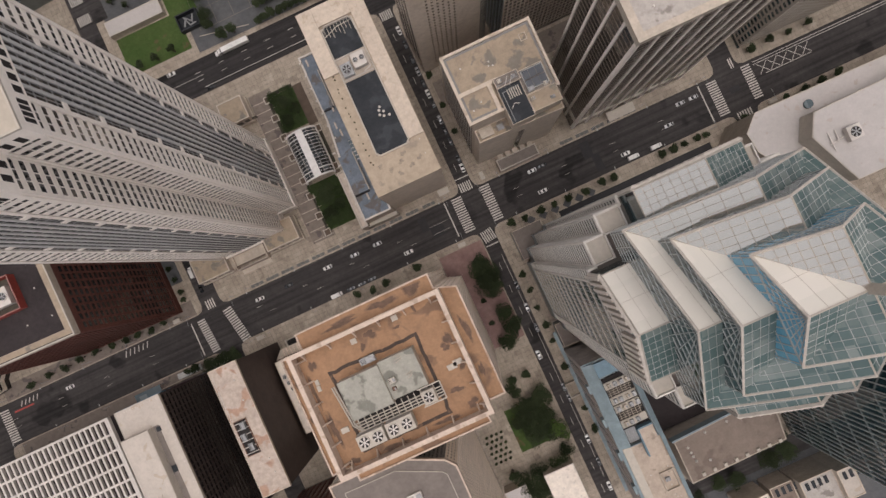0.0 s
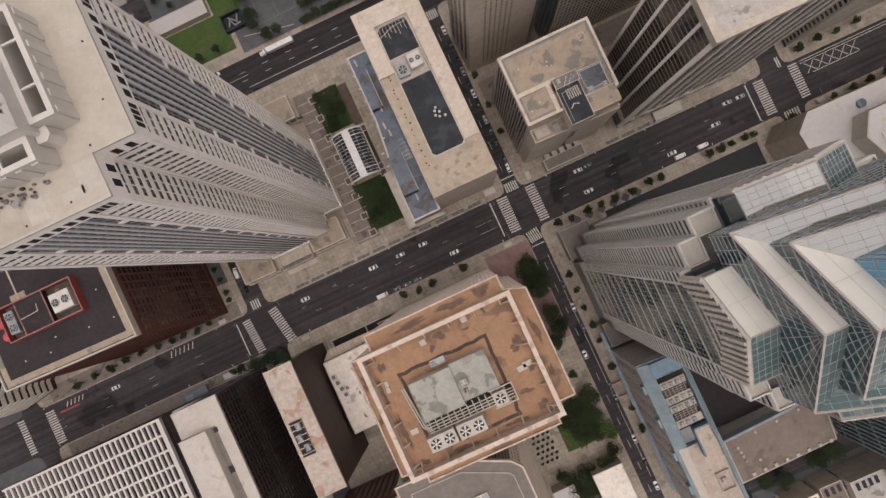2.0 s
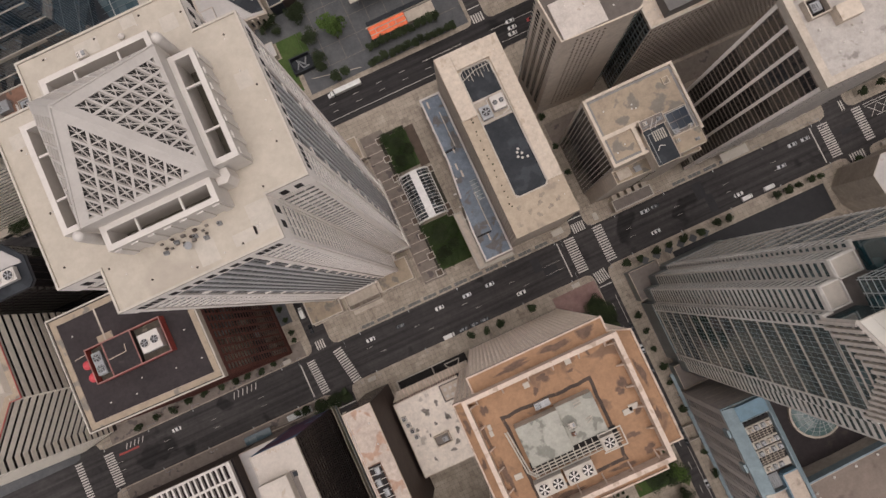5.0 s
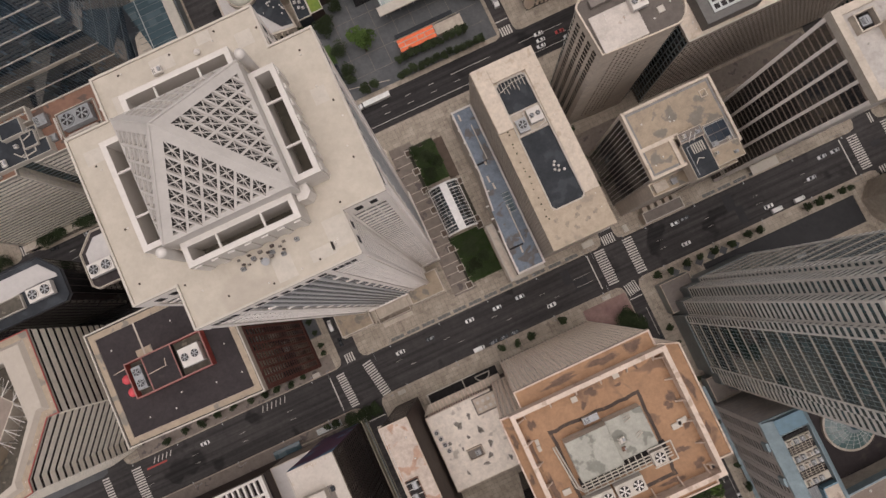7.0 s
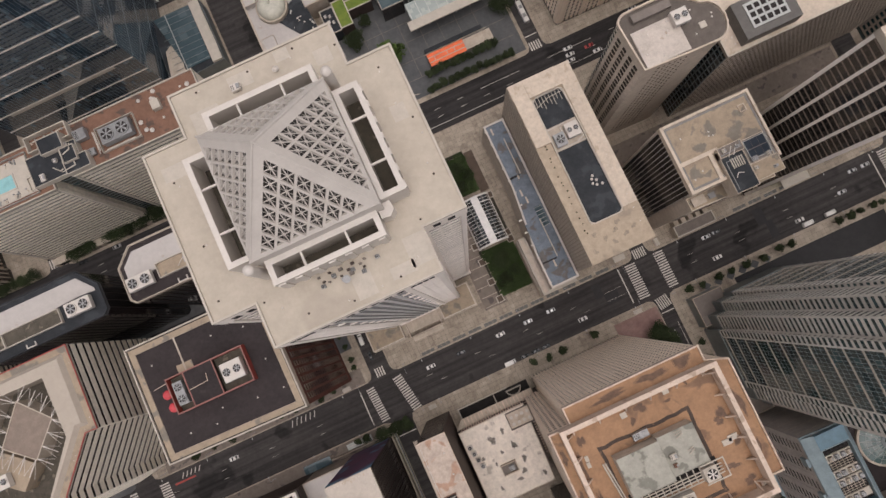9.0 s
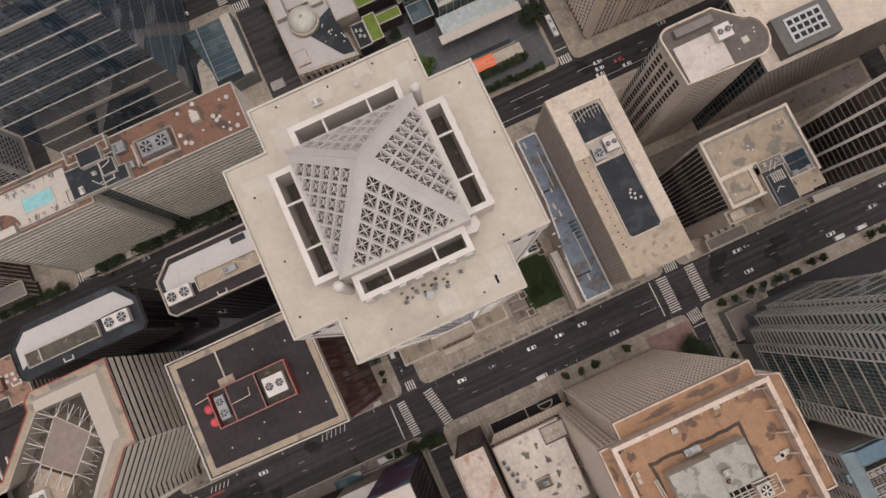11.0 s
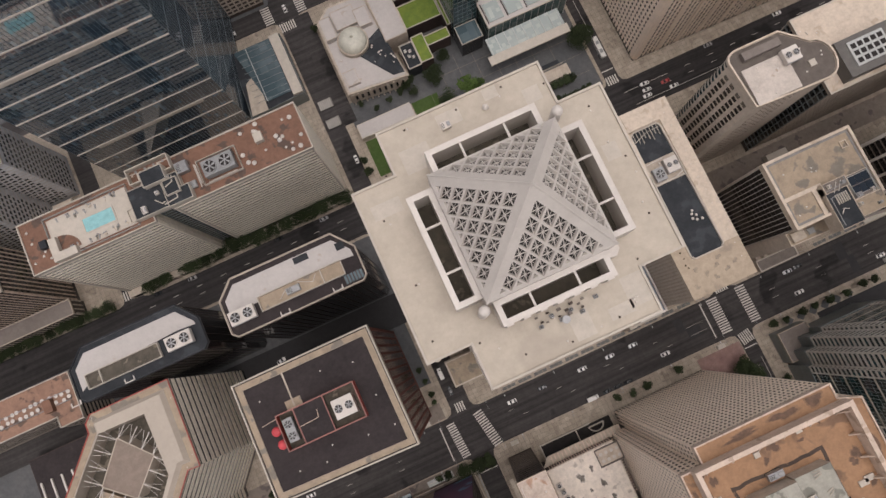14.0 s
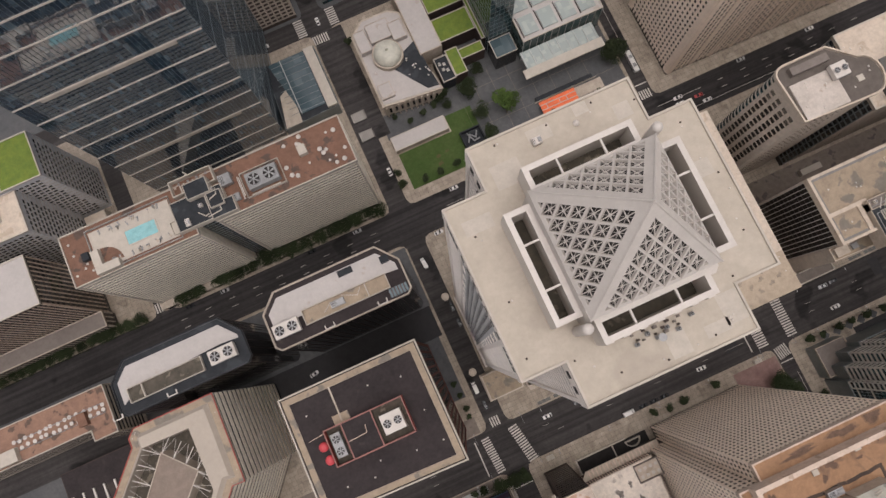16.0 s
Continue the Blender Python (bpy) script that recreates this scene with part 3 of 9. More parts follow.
for y in (-8.0, -12.2):
    for x in range(-250, -150, 26):
        bar("dash", x, y, 3.0, 0.12, PAINT_W, parent=MARKS)
    for x in range(-112, -30, 26):
        bar("dash", x + (6 if y < -10 else 0), y, 3.0, 0.12, PAINT_W, parent=MARKS)
    bar("dash", -12.5, y, 9.0, 0.12, PAINT_W, parent=MARKS)
    for x in range(30, 128, 26):
        bar("dash", x, y, 3.0, 0.12, PAINT_W, parent=MARKS)
for y in (108.6, 112.8):
    for x in range(-92, -4, 13):
        bar("dash", x + 0.6, y, 3.2, 0.2, PAINT_W, parent=MARKS)
    for x in range(20, 130, 13):
        bar("dash", x, y, 3.2, 0.2, PAINT_W, parent=MARKS)
    for x in range(-255, -145, 13):
        bar("dash", x, y, 3.2, 0.2, PAINT_W, parent=MARKS)
bar("edge_line", -46, 104.6, 90, 0.25, PAINT_W, parent=MARKS)
bar("edge_line", 48, 104.6, 70, 0.2, PAINT_W, parent=MARKS)
for x in (-17, 21, 5):
    bar("edge_line", x if x != 5 else -100, 112.9 if x != 5 else 110.8, 22, 0.2, PAINT_W, parent=MARKS)
for y in list(range(14, 90, 12)) + list(range(-160, -30, 12)):
    bar("dash", 6.6, y, 0.2, 4.0, PAINT_W, parent=MARKS)
bar("edge_line", 9.6, -95, 0.2, 120, PAINT_W, parent=MARKS)
bar("edge_line", 8.2, 165, 0.2, 60, PAINT_W, parent=MARKS)
for x0, x1, y in ((160, 260, -0.9), (160, 260, 0.3)):
    bar("edge_line", (x0 + x1) / 2, y - 1.0, x1 - x0, 0.3, PAINT_W, parent=MARKS)
for i in range(5):
    for s in (-1, 1):
        bar("hatching", 164 + i * 5.5, -5.2, 7.2, 0.3, PAINT_W, 46 * s, parent=MARKS)
bar("edge_line", 176, -8.2, 24, 0.3, PAINT_W, parent=MARKS)
for i in range(6):
    bar("hatching", -172 - i * 2.4, -1.6, 0.4, 3.4, PAINT_W, -24, parent=MARKS)
for i in range(5):
    bar("hatching", -235 - i * 2.2, -2.0, 0.4, 3.0, PAINT_W, -30, parent=MARKS)
bar("red_lane_edge", -243.5, -4.6, 11, 0.9, PAINT_R, parent=MARKS)
for i, (x, y, w, d) in enumerate(((-19.5, -5.5, 4.2, 7.0), (-14, -11, 7, 5.5), (69, -5.5, 5.0, 8.5), (72, -13.5, 4.0, 9.0), (147, -9, 5, 3))):
    bar("asphalt_patch", x, y, w, d, FRESH_AND_SHADED_ASPHALT, z=0.003, parent=MARKS)


# ---- pale granite tower with a lattice pyramid ----
def granite_tower():
    e = thing("granite_tower", "tall pale granite office tower with notched corners and lattice pyramid", "office tower")
    x0, x1, y0, y1, n, Z = -126.8, -72.9, 20.1, 74.7, 9.2, 211.6
    poly = [(x0 + n, y0), (x1 - n, y0), (x1 - n, y0 + n), (x1, y0 + n), (x1, y1 - n), (x1 - n, y1 - n), (x1 - n, y1), (x0 + n, y1), (x0 + n, y1 - n), (x0, y1 - n), (x0, y0 + n), (x0 + n, y0 + n)]
    core = inset(poly, 0.45)
    prism("glass_core", core, 8, Z - 7, G_DARK, e)
    prism("crown_block", poly, Z - 7, Z, GRANITE, e)
    prism("base", inset(poly, -0.4), 0.1, 8, GRANITE, e)
    zs = steps(10, Z - 7, 50)
    for i in (2, 3, 4, 1, 11, 0, 5, 6, 7, 8, 9, 10):
        p, q = core[i], core[(i + 1) % 12]
        _, L, _, _ = along(p, q)
        if L > 20:
            z, c = L * 0.225, L * 0.315
            piers(e, p, q, 8, Z - 7, (0.6, z, L - z, L - 0.6), 1.2, 0.45, GRANITE, "corner_pier")
            for a, b in ((1.2, z - 0.6), (L - z + 0.6, L - 1.2)):
                bands(e, p, q, zs[:-1], a, b, 2.1, 0.12, GRANITE)
                piers(e, p, q, 8, Z - 7, [a + (b - a) * k / 3 for k in (1, 2)], 0.22, 0.1, GRANITE, "mullion")
            for a, b in ((z + 0.6, c), (L - c, L - z - 0.6)):
                bands(e, p, q, zs[2::4], a, b, 2.0, 0.3, GRANITE, "tie_beam")
                bands(e, p, q, zs[:-1], a, b, 0.5, 0.06, GREY_MET, "floor_line")
                piers(e, p, q, 8, Z - 7, [(a + b) / 2], 0.3, 0.1, GREY_MET, "mullion")
            piers(e, p, q, 8, Z - 7, [c + (L - 2 * c) * k / 6 for k in range(7)], 0.95, 0.35, PIER_BLUE, "centre_pier")
            bands(e, p, q, zs[:-1], c, L - c, 0.5, 0.05, GREY_MET, "floor_line")
            # flat near-black panels paint the shade of openings on the solid crown
            for a, b in ((1.6, z - 0.8), (L - z + 0.8, L - 1.6)):
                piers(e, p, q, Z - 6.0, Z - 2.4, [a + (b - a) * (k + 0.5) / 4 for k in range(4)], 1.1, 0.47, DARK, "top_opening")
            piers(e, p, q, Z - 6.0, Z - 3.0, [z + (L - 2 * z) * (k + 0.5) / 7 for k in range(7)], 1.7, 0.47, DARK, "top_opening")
        else:
            piers(e, p, q, 8, Z - 7, (0.5, L - 0.5), 1.0, 0.45, GRANITE, "corner_pier")
            bands(e, p, q, zs[:-1], 1.0, L - 1.0, 1.9, 0.12, GRANITE)
            piers(e, p, q, 8, Z - 7, [1.0 + (L - 2.0) * k / 3 for k in (1, 2)], 0.25, 0.1, GRANITE, "mullion")
            # near-black panels again, shade of openings in colour only
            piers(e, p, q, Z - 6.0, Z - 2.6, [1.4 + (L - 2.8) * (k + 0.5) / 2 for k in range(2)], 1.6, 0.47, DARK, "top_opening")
    prism("roof", inset(poly, 0.3), Z, Z + 0.3, CREAM, e)
    ring("parapet", poly, 0.45, Z, Z + 0.75, CREAM_L, e)
    for px, py, w, d in ((-103, 71.5, 5, 3), (-93.5, 72.8, 3, 2.4), (-86, 69, 3.4, 3.2), (-112, 66.8, 6, 5), (-77, 52, 3, 3.4), (-84.5, 26, 5, 6), (-97, 24, 4, 5), (-89, 23.5, 5, 2.4), (-121.5, 60, 6, 3)):
        boxes("roof_patch", [(px - w / 2, px + w / 2, py - d / 2, py + d / 2, Z + 0.3, Z + 0.31)], CREAM_L, e)
    # sunken walls round the pyramid: four long wells
    W = 8.4
    wells = [("south", -111.0, -88.6, 29.8, 34.7), ("north", -110.8, -88.4, 59.8, 65.0), ("west", -117.5, -112.3, 36.0, 58.4), ("east", -87.1, -81.9, 36.0, 58.4)]
    for nm, a, b, c, d in wells:
        ring("well_wall", rect(a, b, c, d), 1.1, Z + 0.3, Z + W, STEEL_W, e)
        k9 = (a + b) / 2 > -99.3 if b - a < d - c else (c + d) / 2 > 48.7
        for i in range(7 if nm in ("south", "east") else 0):
            if b - a > d - c:
                x, y0r, y1r = a + 1.2 + i * (b - a - 2.4) / 6, (d if k9 else c - 0.3), (d + 0.3 if k9 else c)
                boxes("well_rib", [(x - 0.7, x + 0.7, y0r, y1r, Z + 0.3, Z + W - 1.2)], STEEL_W, e)
            else:
                y, x0r, x1r = c + 1.2 + i * (d - c - 2.4) / 6, (b if k9 else a - 0.3), (b + 0.3 if k9 else a)
                boxes("well_rib", [(x0r, x1r, y - 0.7, y + 0.7, Z + 0.3, Z + W - 1.2)], STEEL_W, e)
        prism("well_floor", rect(a + 0.95, b - 0.95, c + 0.95, d - 0.95), Z + 0.3, Z + 0.8, WELL_DECK, e)
        for k in (0.3, 0.7):
            if b - a > d - c:
                x = a + (b - a) * k
                boxes("well_brace", [(x - 0.2, x + 0.2, c + 0.9, d - 0.9, Z + W - 0.9, Z + W - 0.3)], STEEL_W, e)
            else:
                y = c + (d - c) * k
                boxes("well_brace", [(a + 0.9, b - 0.9, y - 0.2, y + 0.2, Z + W - 0.9, Z + W - 0.3)], STEEL_W, e)
    # plinth of the pyramid
    P0, P1, Q0, Q1, zb = -112.24, -87.24, 34.72, 59.72, Z + 12.5
    ring("pyramid_plinth", rect(P0 - 0.05, P1 + 0.05, Q0 - 0.05, Q1 + 0.05), 0.5, Z + 0.3, zb - 0.06, STEEL_W, e)
    # dark colour of core and deck stands in for shade inside the pyramid
    inside = mat("pyramid_inside_shade", (0.11, 0.102, 0.094), (0.05, 0.047, 0.043), 0.5, 0.9)
    prism("pyramid_shade_deck", rect(P0 + 0.5, P1 - 0.5, Q0 + 0.5, Q1 - 0.5), Z + 0.3, Z + 7.0, inside, e)
    # four lattice faces: deep openings with crossed bars, wide hips
    apex = Vector(((P0 + P1) / 2, (Q0 + Q1) / 2, 243.6))
    cs = [Vector((x, y, zb)) for x, y in rect(P0, P1, Q0, Q1)]
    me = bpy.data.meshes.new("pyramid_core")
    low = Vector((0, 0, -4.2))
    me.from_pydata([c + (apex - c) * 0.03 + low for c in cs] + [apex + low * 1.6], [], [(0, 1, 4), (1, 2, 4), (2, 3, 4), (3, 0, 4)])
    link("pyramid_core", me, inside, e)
    for f in range(4):
        a, b = cs[f], cs[(f + 1) % 4]
        side, mid = (b - a).normalized(), (a + b) / 2
        up = apex - mid
        H = up.length
        up = up / H
        nrm = side.cross(up)
        half = (b - a).length / 2
        place = Matrix((side, up, nrm)).transposed().to_4x4()
        place.translation = mid
        v, fc = [], []

        def slab(pts, depth):
            i, k = len(v), len(pts)
            v.extend([(x, y, 0.0) for x, y in pts] + [(x, y, -depth) for x, y in pts])
            fc.append(tuple(range(i, i + k)))
            for j in range(k):
                fc.append((i + j, i + k + j, i + k + (j + 1) % k, i + (j + 1) % k))

        # openings in rows along both hips, six at most, and half openings over the base
        spot = lambda u, w: ((w - u) * half, H * (1 - u - w))
        first, pitch, cell, rows = 0.084, 0.1235, 0.103, 6
        cuts = [0.0]
        for k in range(rows + 1):
            cuts += [first + k * pitch, first + k * pitch + cell]
        cuts = [c for c in cuts if c < 1] + [1.0]
        bars = []
        for m1 in range(len(cuts) - 1):
            for m2 in range(len(cuts) - 1):
                u0, u1, w0, w1 = cuts[m1], cuts[m1 + 1], cuts[m2], cuts[m2 + 1]
                if u0 + w0 >= 1:
                    continue
                hole = m1 % 2 == 1 and m2 % 2 == 1
                step = m1 // 2 + m2 // 2
                if hole and step < rows:
                    bars.append(((u0 + u1) / 2, (w0 + w1) / 2))
                    continue
                lo = 0.958 if hole and step == rows else -1.0
                edge = [(u0, w0), (u1, w0), (u1, w1), (u0, w1)]
                for lim, sg in ((1.0, 1), (lo, -1)):
                    out = []
                    for n in range(len(edge)):
                        p, q = edge[n], edge[(n + 1) % len(edge)]
                        dp, dq = sg * (p[0] + p[1] - lim), sg * (q[0] + q[1] - lim)
                        if dp <= 0:
                            out.append(p)
                        if dp * dq < 0:
                            k = dp / (dp - dq)
                            out.append((p[0] + (q[0] - p[0]) * k, p[1] + (q[1] - p[1]) * k))
                    edge = out
                poly = [spot(*p) for p in edge]
                if len(poly) > 2:
                    slab(poly, 0.55)
        me = bpy.data.meshes.new("lattice_face")
        me.from_pydata(v, [], fc)
        link("lattice_face", me, STEEL_W, e).matrix_local = place
        bm = bmesh.new()
        for dx, dy in ((cell * half, 0), (0, cell * H), (cell * half / 2, -cell * H / 2), (cell * half / 2, cell * H / 2)):
            thick = 0.17 if dx * dy == 0 else 0.07
            mt = Matrix.Rotation(math.atan2(dy, dx), 4, 'Z')
            bmesh.ops.create_cube(bm, size=1, matrix=mt @ Matrix.Diagonal((2 * math.hypot(dx, dy), thick, thick * 0.8, 1)))
        bmesh.ops.create_cone(bm, cap_ends=True, segments=8, radius1=0.27, radius2=0.27, depth=0.2)
        cross = bpy.data.meshes.new("cross_brace")
        bm.to_mesh(cross)
        bm.free()
        cross.materials.append(STEEL_W)
        for u, w in bars:
            link("cross_brace", cross, None, e).matrix_local = place @ Matrix.Translation((*spot(u, w), -0.3))
    for c in cs:
        tube("ridge_rail", [c, apex], 0.2, STEEL_W, e)
    for x, y in ((-86.2, 60.8), (-113.2, 33.7)):
        o = cyl("corner_drum", x, y, Z + 0.3, zb - 0.6, 1.0, STEEL_W, e)
        bm = bmesh.new()
        bmesh.ops.create_uvsphere(bm, u_segments=16, v_segments=8, radius=1.05)
        me = bpy.data.meshes.new("cap")
        bm.to_mesh(me)
        bm.free()
        link("cap", me, STEEL_W, o).location = (0, 0, 5.8)
    mx, my = -87.24, 34.72
    prism("corner_block", [(mx - 1.2, my), (mx - 1.2, my - 1.5), (mx + 0.6, my - 1.7), (mx + 1.7, my - 0.6), (mx + 1.5, my + 1.2), (mx, my + 1.2)], Z + 0.3, Z + W - 2.6, STEEL_W, e)
    # small things on the roof
    for i in range(14):
        a = random.choice(((-124, -121, 32, 62), (-78, -74.5, 32, 62), (-115, -85, 22, 27), (-114, -85, 70, 73)))
        vent(random.uniform(a[0], a[1]), random.uniform(a[2], a[3]), Z + 0.3, 0.22)
    for x, y in ((-124, 33), (-122.5, 44), (-123, 58), (-119, 66), (-112, 73), (-101, 72.5), (-91, 73), (-83, 70), (-77, 62), (-75, 50), (-76, 38), (-82, 31), (-90, 22.5), (-100, 22), (-109, 23.5), (-116, 29)):
        t = thing("roof_drain", "small dark drain on the pale tower roof", "roof drain", "roof drains", at=(x, y, Z + 0.3))
        cyl("grate", 0, 0, 0, 0.12, 0.22, DARK, t, sides=10)
        cyl("dome", 0, 0, 0.12, 0.3, 0.22, BROWN_ST, t, r2=0.1, sides=8)
    air_unit(-104.2, 70.2, Z + 0.3, 1.9, 1.5, 1.2, "small white air handler on the granite tower roof", STEEL_W)
    vent(-95.6, 70.3, Z + 0.3, 0.75)
    for x, y in ((-97.8, 27.6), (-100.1, 26.6), (-101.6, 28.0), (-92.5, 27.9), (-104.2, 26.9), (-95.9, 26.4)):
        cooling_tower(x - 0.45, x + 0.45, y - 0.4, y + 0.4, Z + 0.3, 0.9, 1, "small grey condenser on the tower roof", GREY_MET, name="condenser")
    for k in range(13):
        x, y = -104.4 + k * 0.8 + random.uniform(-0.4, 0.4), 29.0 - (k % 3) * 0.8 - random.uniform(0, 0.6)
        w = random.uniform(0.22, 0.45)
        t = thing("condenser", "small brown-grey condenser on legs beside the roof well", "condenser", "roof condensers", at=(x, y, Z + 0.3))
        box("casing", -w, w, -w * 0.7, w * 0.7, 0.3, random.uniform(0.8, 1.4), (GREY_ROOF, BROWN_ST)[k % 2], t, bevel=0.05)
    t = thing("satellite_dish", "white satellite dish on the tower roof", "dish", at=(-99.5, 26.3, Z + 0.3))
    cyl("post", 0, 0, 0, 1.2, 0.12, GREY_MET, t, sides=8)
    cyl("reflector", 0, 0, 1.1, 1.5, 0.2, GREY_MET, t, r2=0.8)
    # pavilions, court and drums at its foot
    for a, b, c, d in ((-131.4, -114.6, 13.5, 26.0), (-93.8, -76.6, 13.8, 25.6), (-87.5, -74.5, 78, 90)):
        g = thing("entrance_pavilion", "low square stone pavilion with flat tan roof at the tower foot", "pavilion", "tower pavilions")
        prism("wall", rect(a, b, c, d), 0.1, 9.5, TAN_STONE, g)
        roofed(g, rect(a, b, c, d), 9.5, TAN_ROOF, TAN_STONE, 0.5, 0.5)
        prism("plinth", inset(rect(a, b, c, d), -0.6), 0.1, 3.0, CONC, g)
        for k in range(4):
            boxes("window", [(a + 1.5 + k * 3.8, a + 4.2 + k * 3.8, c - 0.06, c + 0.02, 3.5, 7.5)], G_BLACK, g)
    g = thing("entrance_court", "low terrace with steps between the pavilions", "terrace")
    prism("floor", rect(-114.6, -93.8, 14.5, 25), 0.1, 4.5, CONC, g)
    ring("wall", rect(-112.5, -95.6, 12.2, 20), 0.4, 0.1, 6.2, TAN_STONE, g)
    for k in range(5):
        boxes("step", [(-112, -96, 12.0 - k * 0.45 - 0.45, 12.0 - k * 0.45, 0.16, 0.9 - k * 0.15)], CONC, g)
    for x, y in ((-134.0, 29.5), (-85.5, 31.2), (-84.5, 84.2), (-131, 68)):
        t = thing("stone_drum", "round stone drum with a ringed cap beside the tower", "drum", "stone drums", at=(x, y, 0.0))
        cyl("shaft", 0, 0, 0, 8.5, 1.5, TAN_STONE, t)
        cyl("cap", 0, 0, 8.5, 9.1, 1.9, CONC, t)
        cyl("cap_ring", 0, 0, 9.1, 9.4, 1.1, TAN_STONE, t)


granite_tower()


# ---- dark brick tower with a black roof ----
def brick_tower():
    e = thing("brick_tower", "dark red-brown brick office tower with black flat roof", "office tower")
    p = [(-201.4, 6.6), (-147.8, 5.2), (-148.2, 51.2), (-201.4, 51.2)]
    Z = 95.0
    prism("wall", inset(p, 0.5), 0.1, Z - 3, BROWN_BRICK, e)
    core = inset(p, 0.46)
    for i in (0, 1):
        a, b = core[i], core[(i + 1) % 4]
        _, L, _, _ = along(a, b)
        n = int(L / 3.4)
        for z in steps(8, Z - 6, 22)[:-1]:
            bands(e, a, b, [z], 1.5, L - 1.5, 1.9, 0.03, G_BLACK, "window_strip")
        piers(e, a, b, 3, Z - 3, steps(1.0, L - 1.0, n), 0.9, 0.22, BROWN_BRICK)
        bands(e, a, b, (3.5, Z - 5.4), 0, L, 2.2, 0.3, BROWN_BRICK, "belt")
    prism("parapet_block", p, Z - 3, Z, CONC, e)
    prism("roof", inset(p, 3.2), Z, Z + 0.12, BLACK_ROOF, e)
    ring("roof_walk", inset(p, 0.9), 2.2, Z, Z + 0.22, TAN_ROOF, e)
    ring("parapet", p, 0.5, Z, Z + 1.0, CREAM_L, e)
    ring("gutter", inset(p, 0.55), 0.35, Z, Z + 0.25, DARK, e)
    boxes("roof_path", [(-183.4, -182.8, 35.5, 48.2, Z + 0.12, Z + 0.26)], CONC, e)
    boxes("roof_path", [(-186, -180, 34.5, 38.2, Z + 0.12, Z + 0.24)], TAN_ROOF, e)
    g = thing("mechanical_penthouse", "red-walled rooftop enclosure holding two cooling towers", "penthouse")
    a, b, c, d = -190.0, -160.2, 21.6, 35.0
    ring("wall", rect(a, b, c, d), 0.35, Z + 0.12, Z + 4.2, RED, g)
    prism("floor", rect(a + 0.4, b - 0.4, c + 0.4, d - 0.4), Z + 0.12, Z + 0.5, DECK, g)
    prism("middle_roof", rect(-183.2, -172.4, 21.95, 34.65), Z + 0.5, Z + 3.6, BLACK_ROOF, g)
    boxes("coping", [(a, b, c - 0.05, c + 0.4, Z + 4.2, Z + 4.35), (a, b, d - 0.4, d + 0.05, Z + 4.2, Z + 4.35), (a, a + 0.4, c + 0.4, d - 0.4, Z + 4.2, Z + 4.35), (b - 0.4, b, c + 0.4, d - 0.4, Z + 4.2, Z + 4.35), (-183.6, -183.2, c + 0.4, d - 0.4, Z + 3.6, Z + 3.9), (-172.4, -172, c + 0.4, d - 0.4, Z + 3.6, Z + 3.9)], PINK_D, g)
    cooling_tower(-170.2, -162.4, 24.6, 31.5, Z + 0.5, 4.0, 2, "white cooling tower with two fans in a red enclosure", STEEL_W, True)
    cooling_tower(-188.4, -184.8, 24.2, 32.6, Z + 0.5, 3.6, 2, "pale cooling tower with two fans in a red enclosure", GREY_MET, False)
    for x, y in ((-192.2, 29.8), (-191.8, 24.8)):
        t = thing("red_dome", "red fabric covered dish on the black roof", "dish", "red domes", at=(x, y, Z + 0.12))
        cyl("stand", 0, 0, 0, 0.8, 1.0, GREY_MET, t)
        bm = bmesh.new()
        bmesh.ops.create_uvsphere(bm, u_segments=18, v_segments=10, radius=1.75)
        bmesh.ops.scale(bm, vec=(1, 1, 0.6), verts=bm.verts)
        me = bpy.data.meshes.new("cover")
        bm.to_mesh(me)
        bm.free()
        link("cover", me, RED_L, t).location = (0, 0, 1.3)
    pipes("thin red pipes on the enclosure roof", [[(-183, 28, Z + 3.9), (-176, 28.4, Z + 3.9), (-175.6, 31, Z + 3.9)], [(-196.5, 33.4, Z + 0.5), (-190.2, 34, Z + 0.5)]], 0.14, PINK_ST)
    for x, y in ((-155, 27), (-163, 15.5), (-180, 13), (-158, 41), (-170, 43), (-194, 42), (-190, 14), (-153, 15), (-176, 17.5)):
        vent(x, y, Z + 0.12, 0.35)


brick_tower()


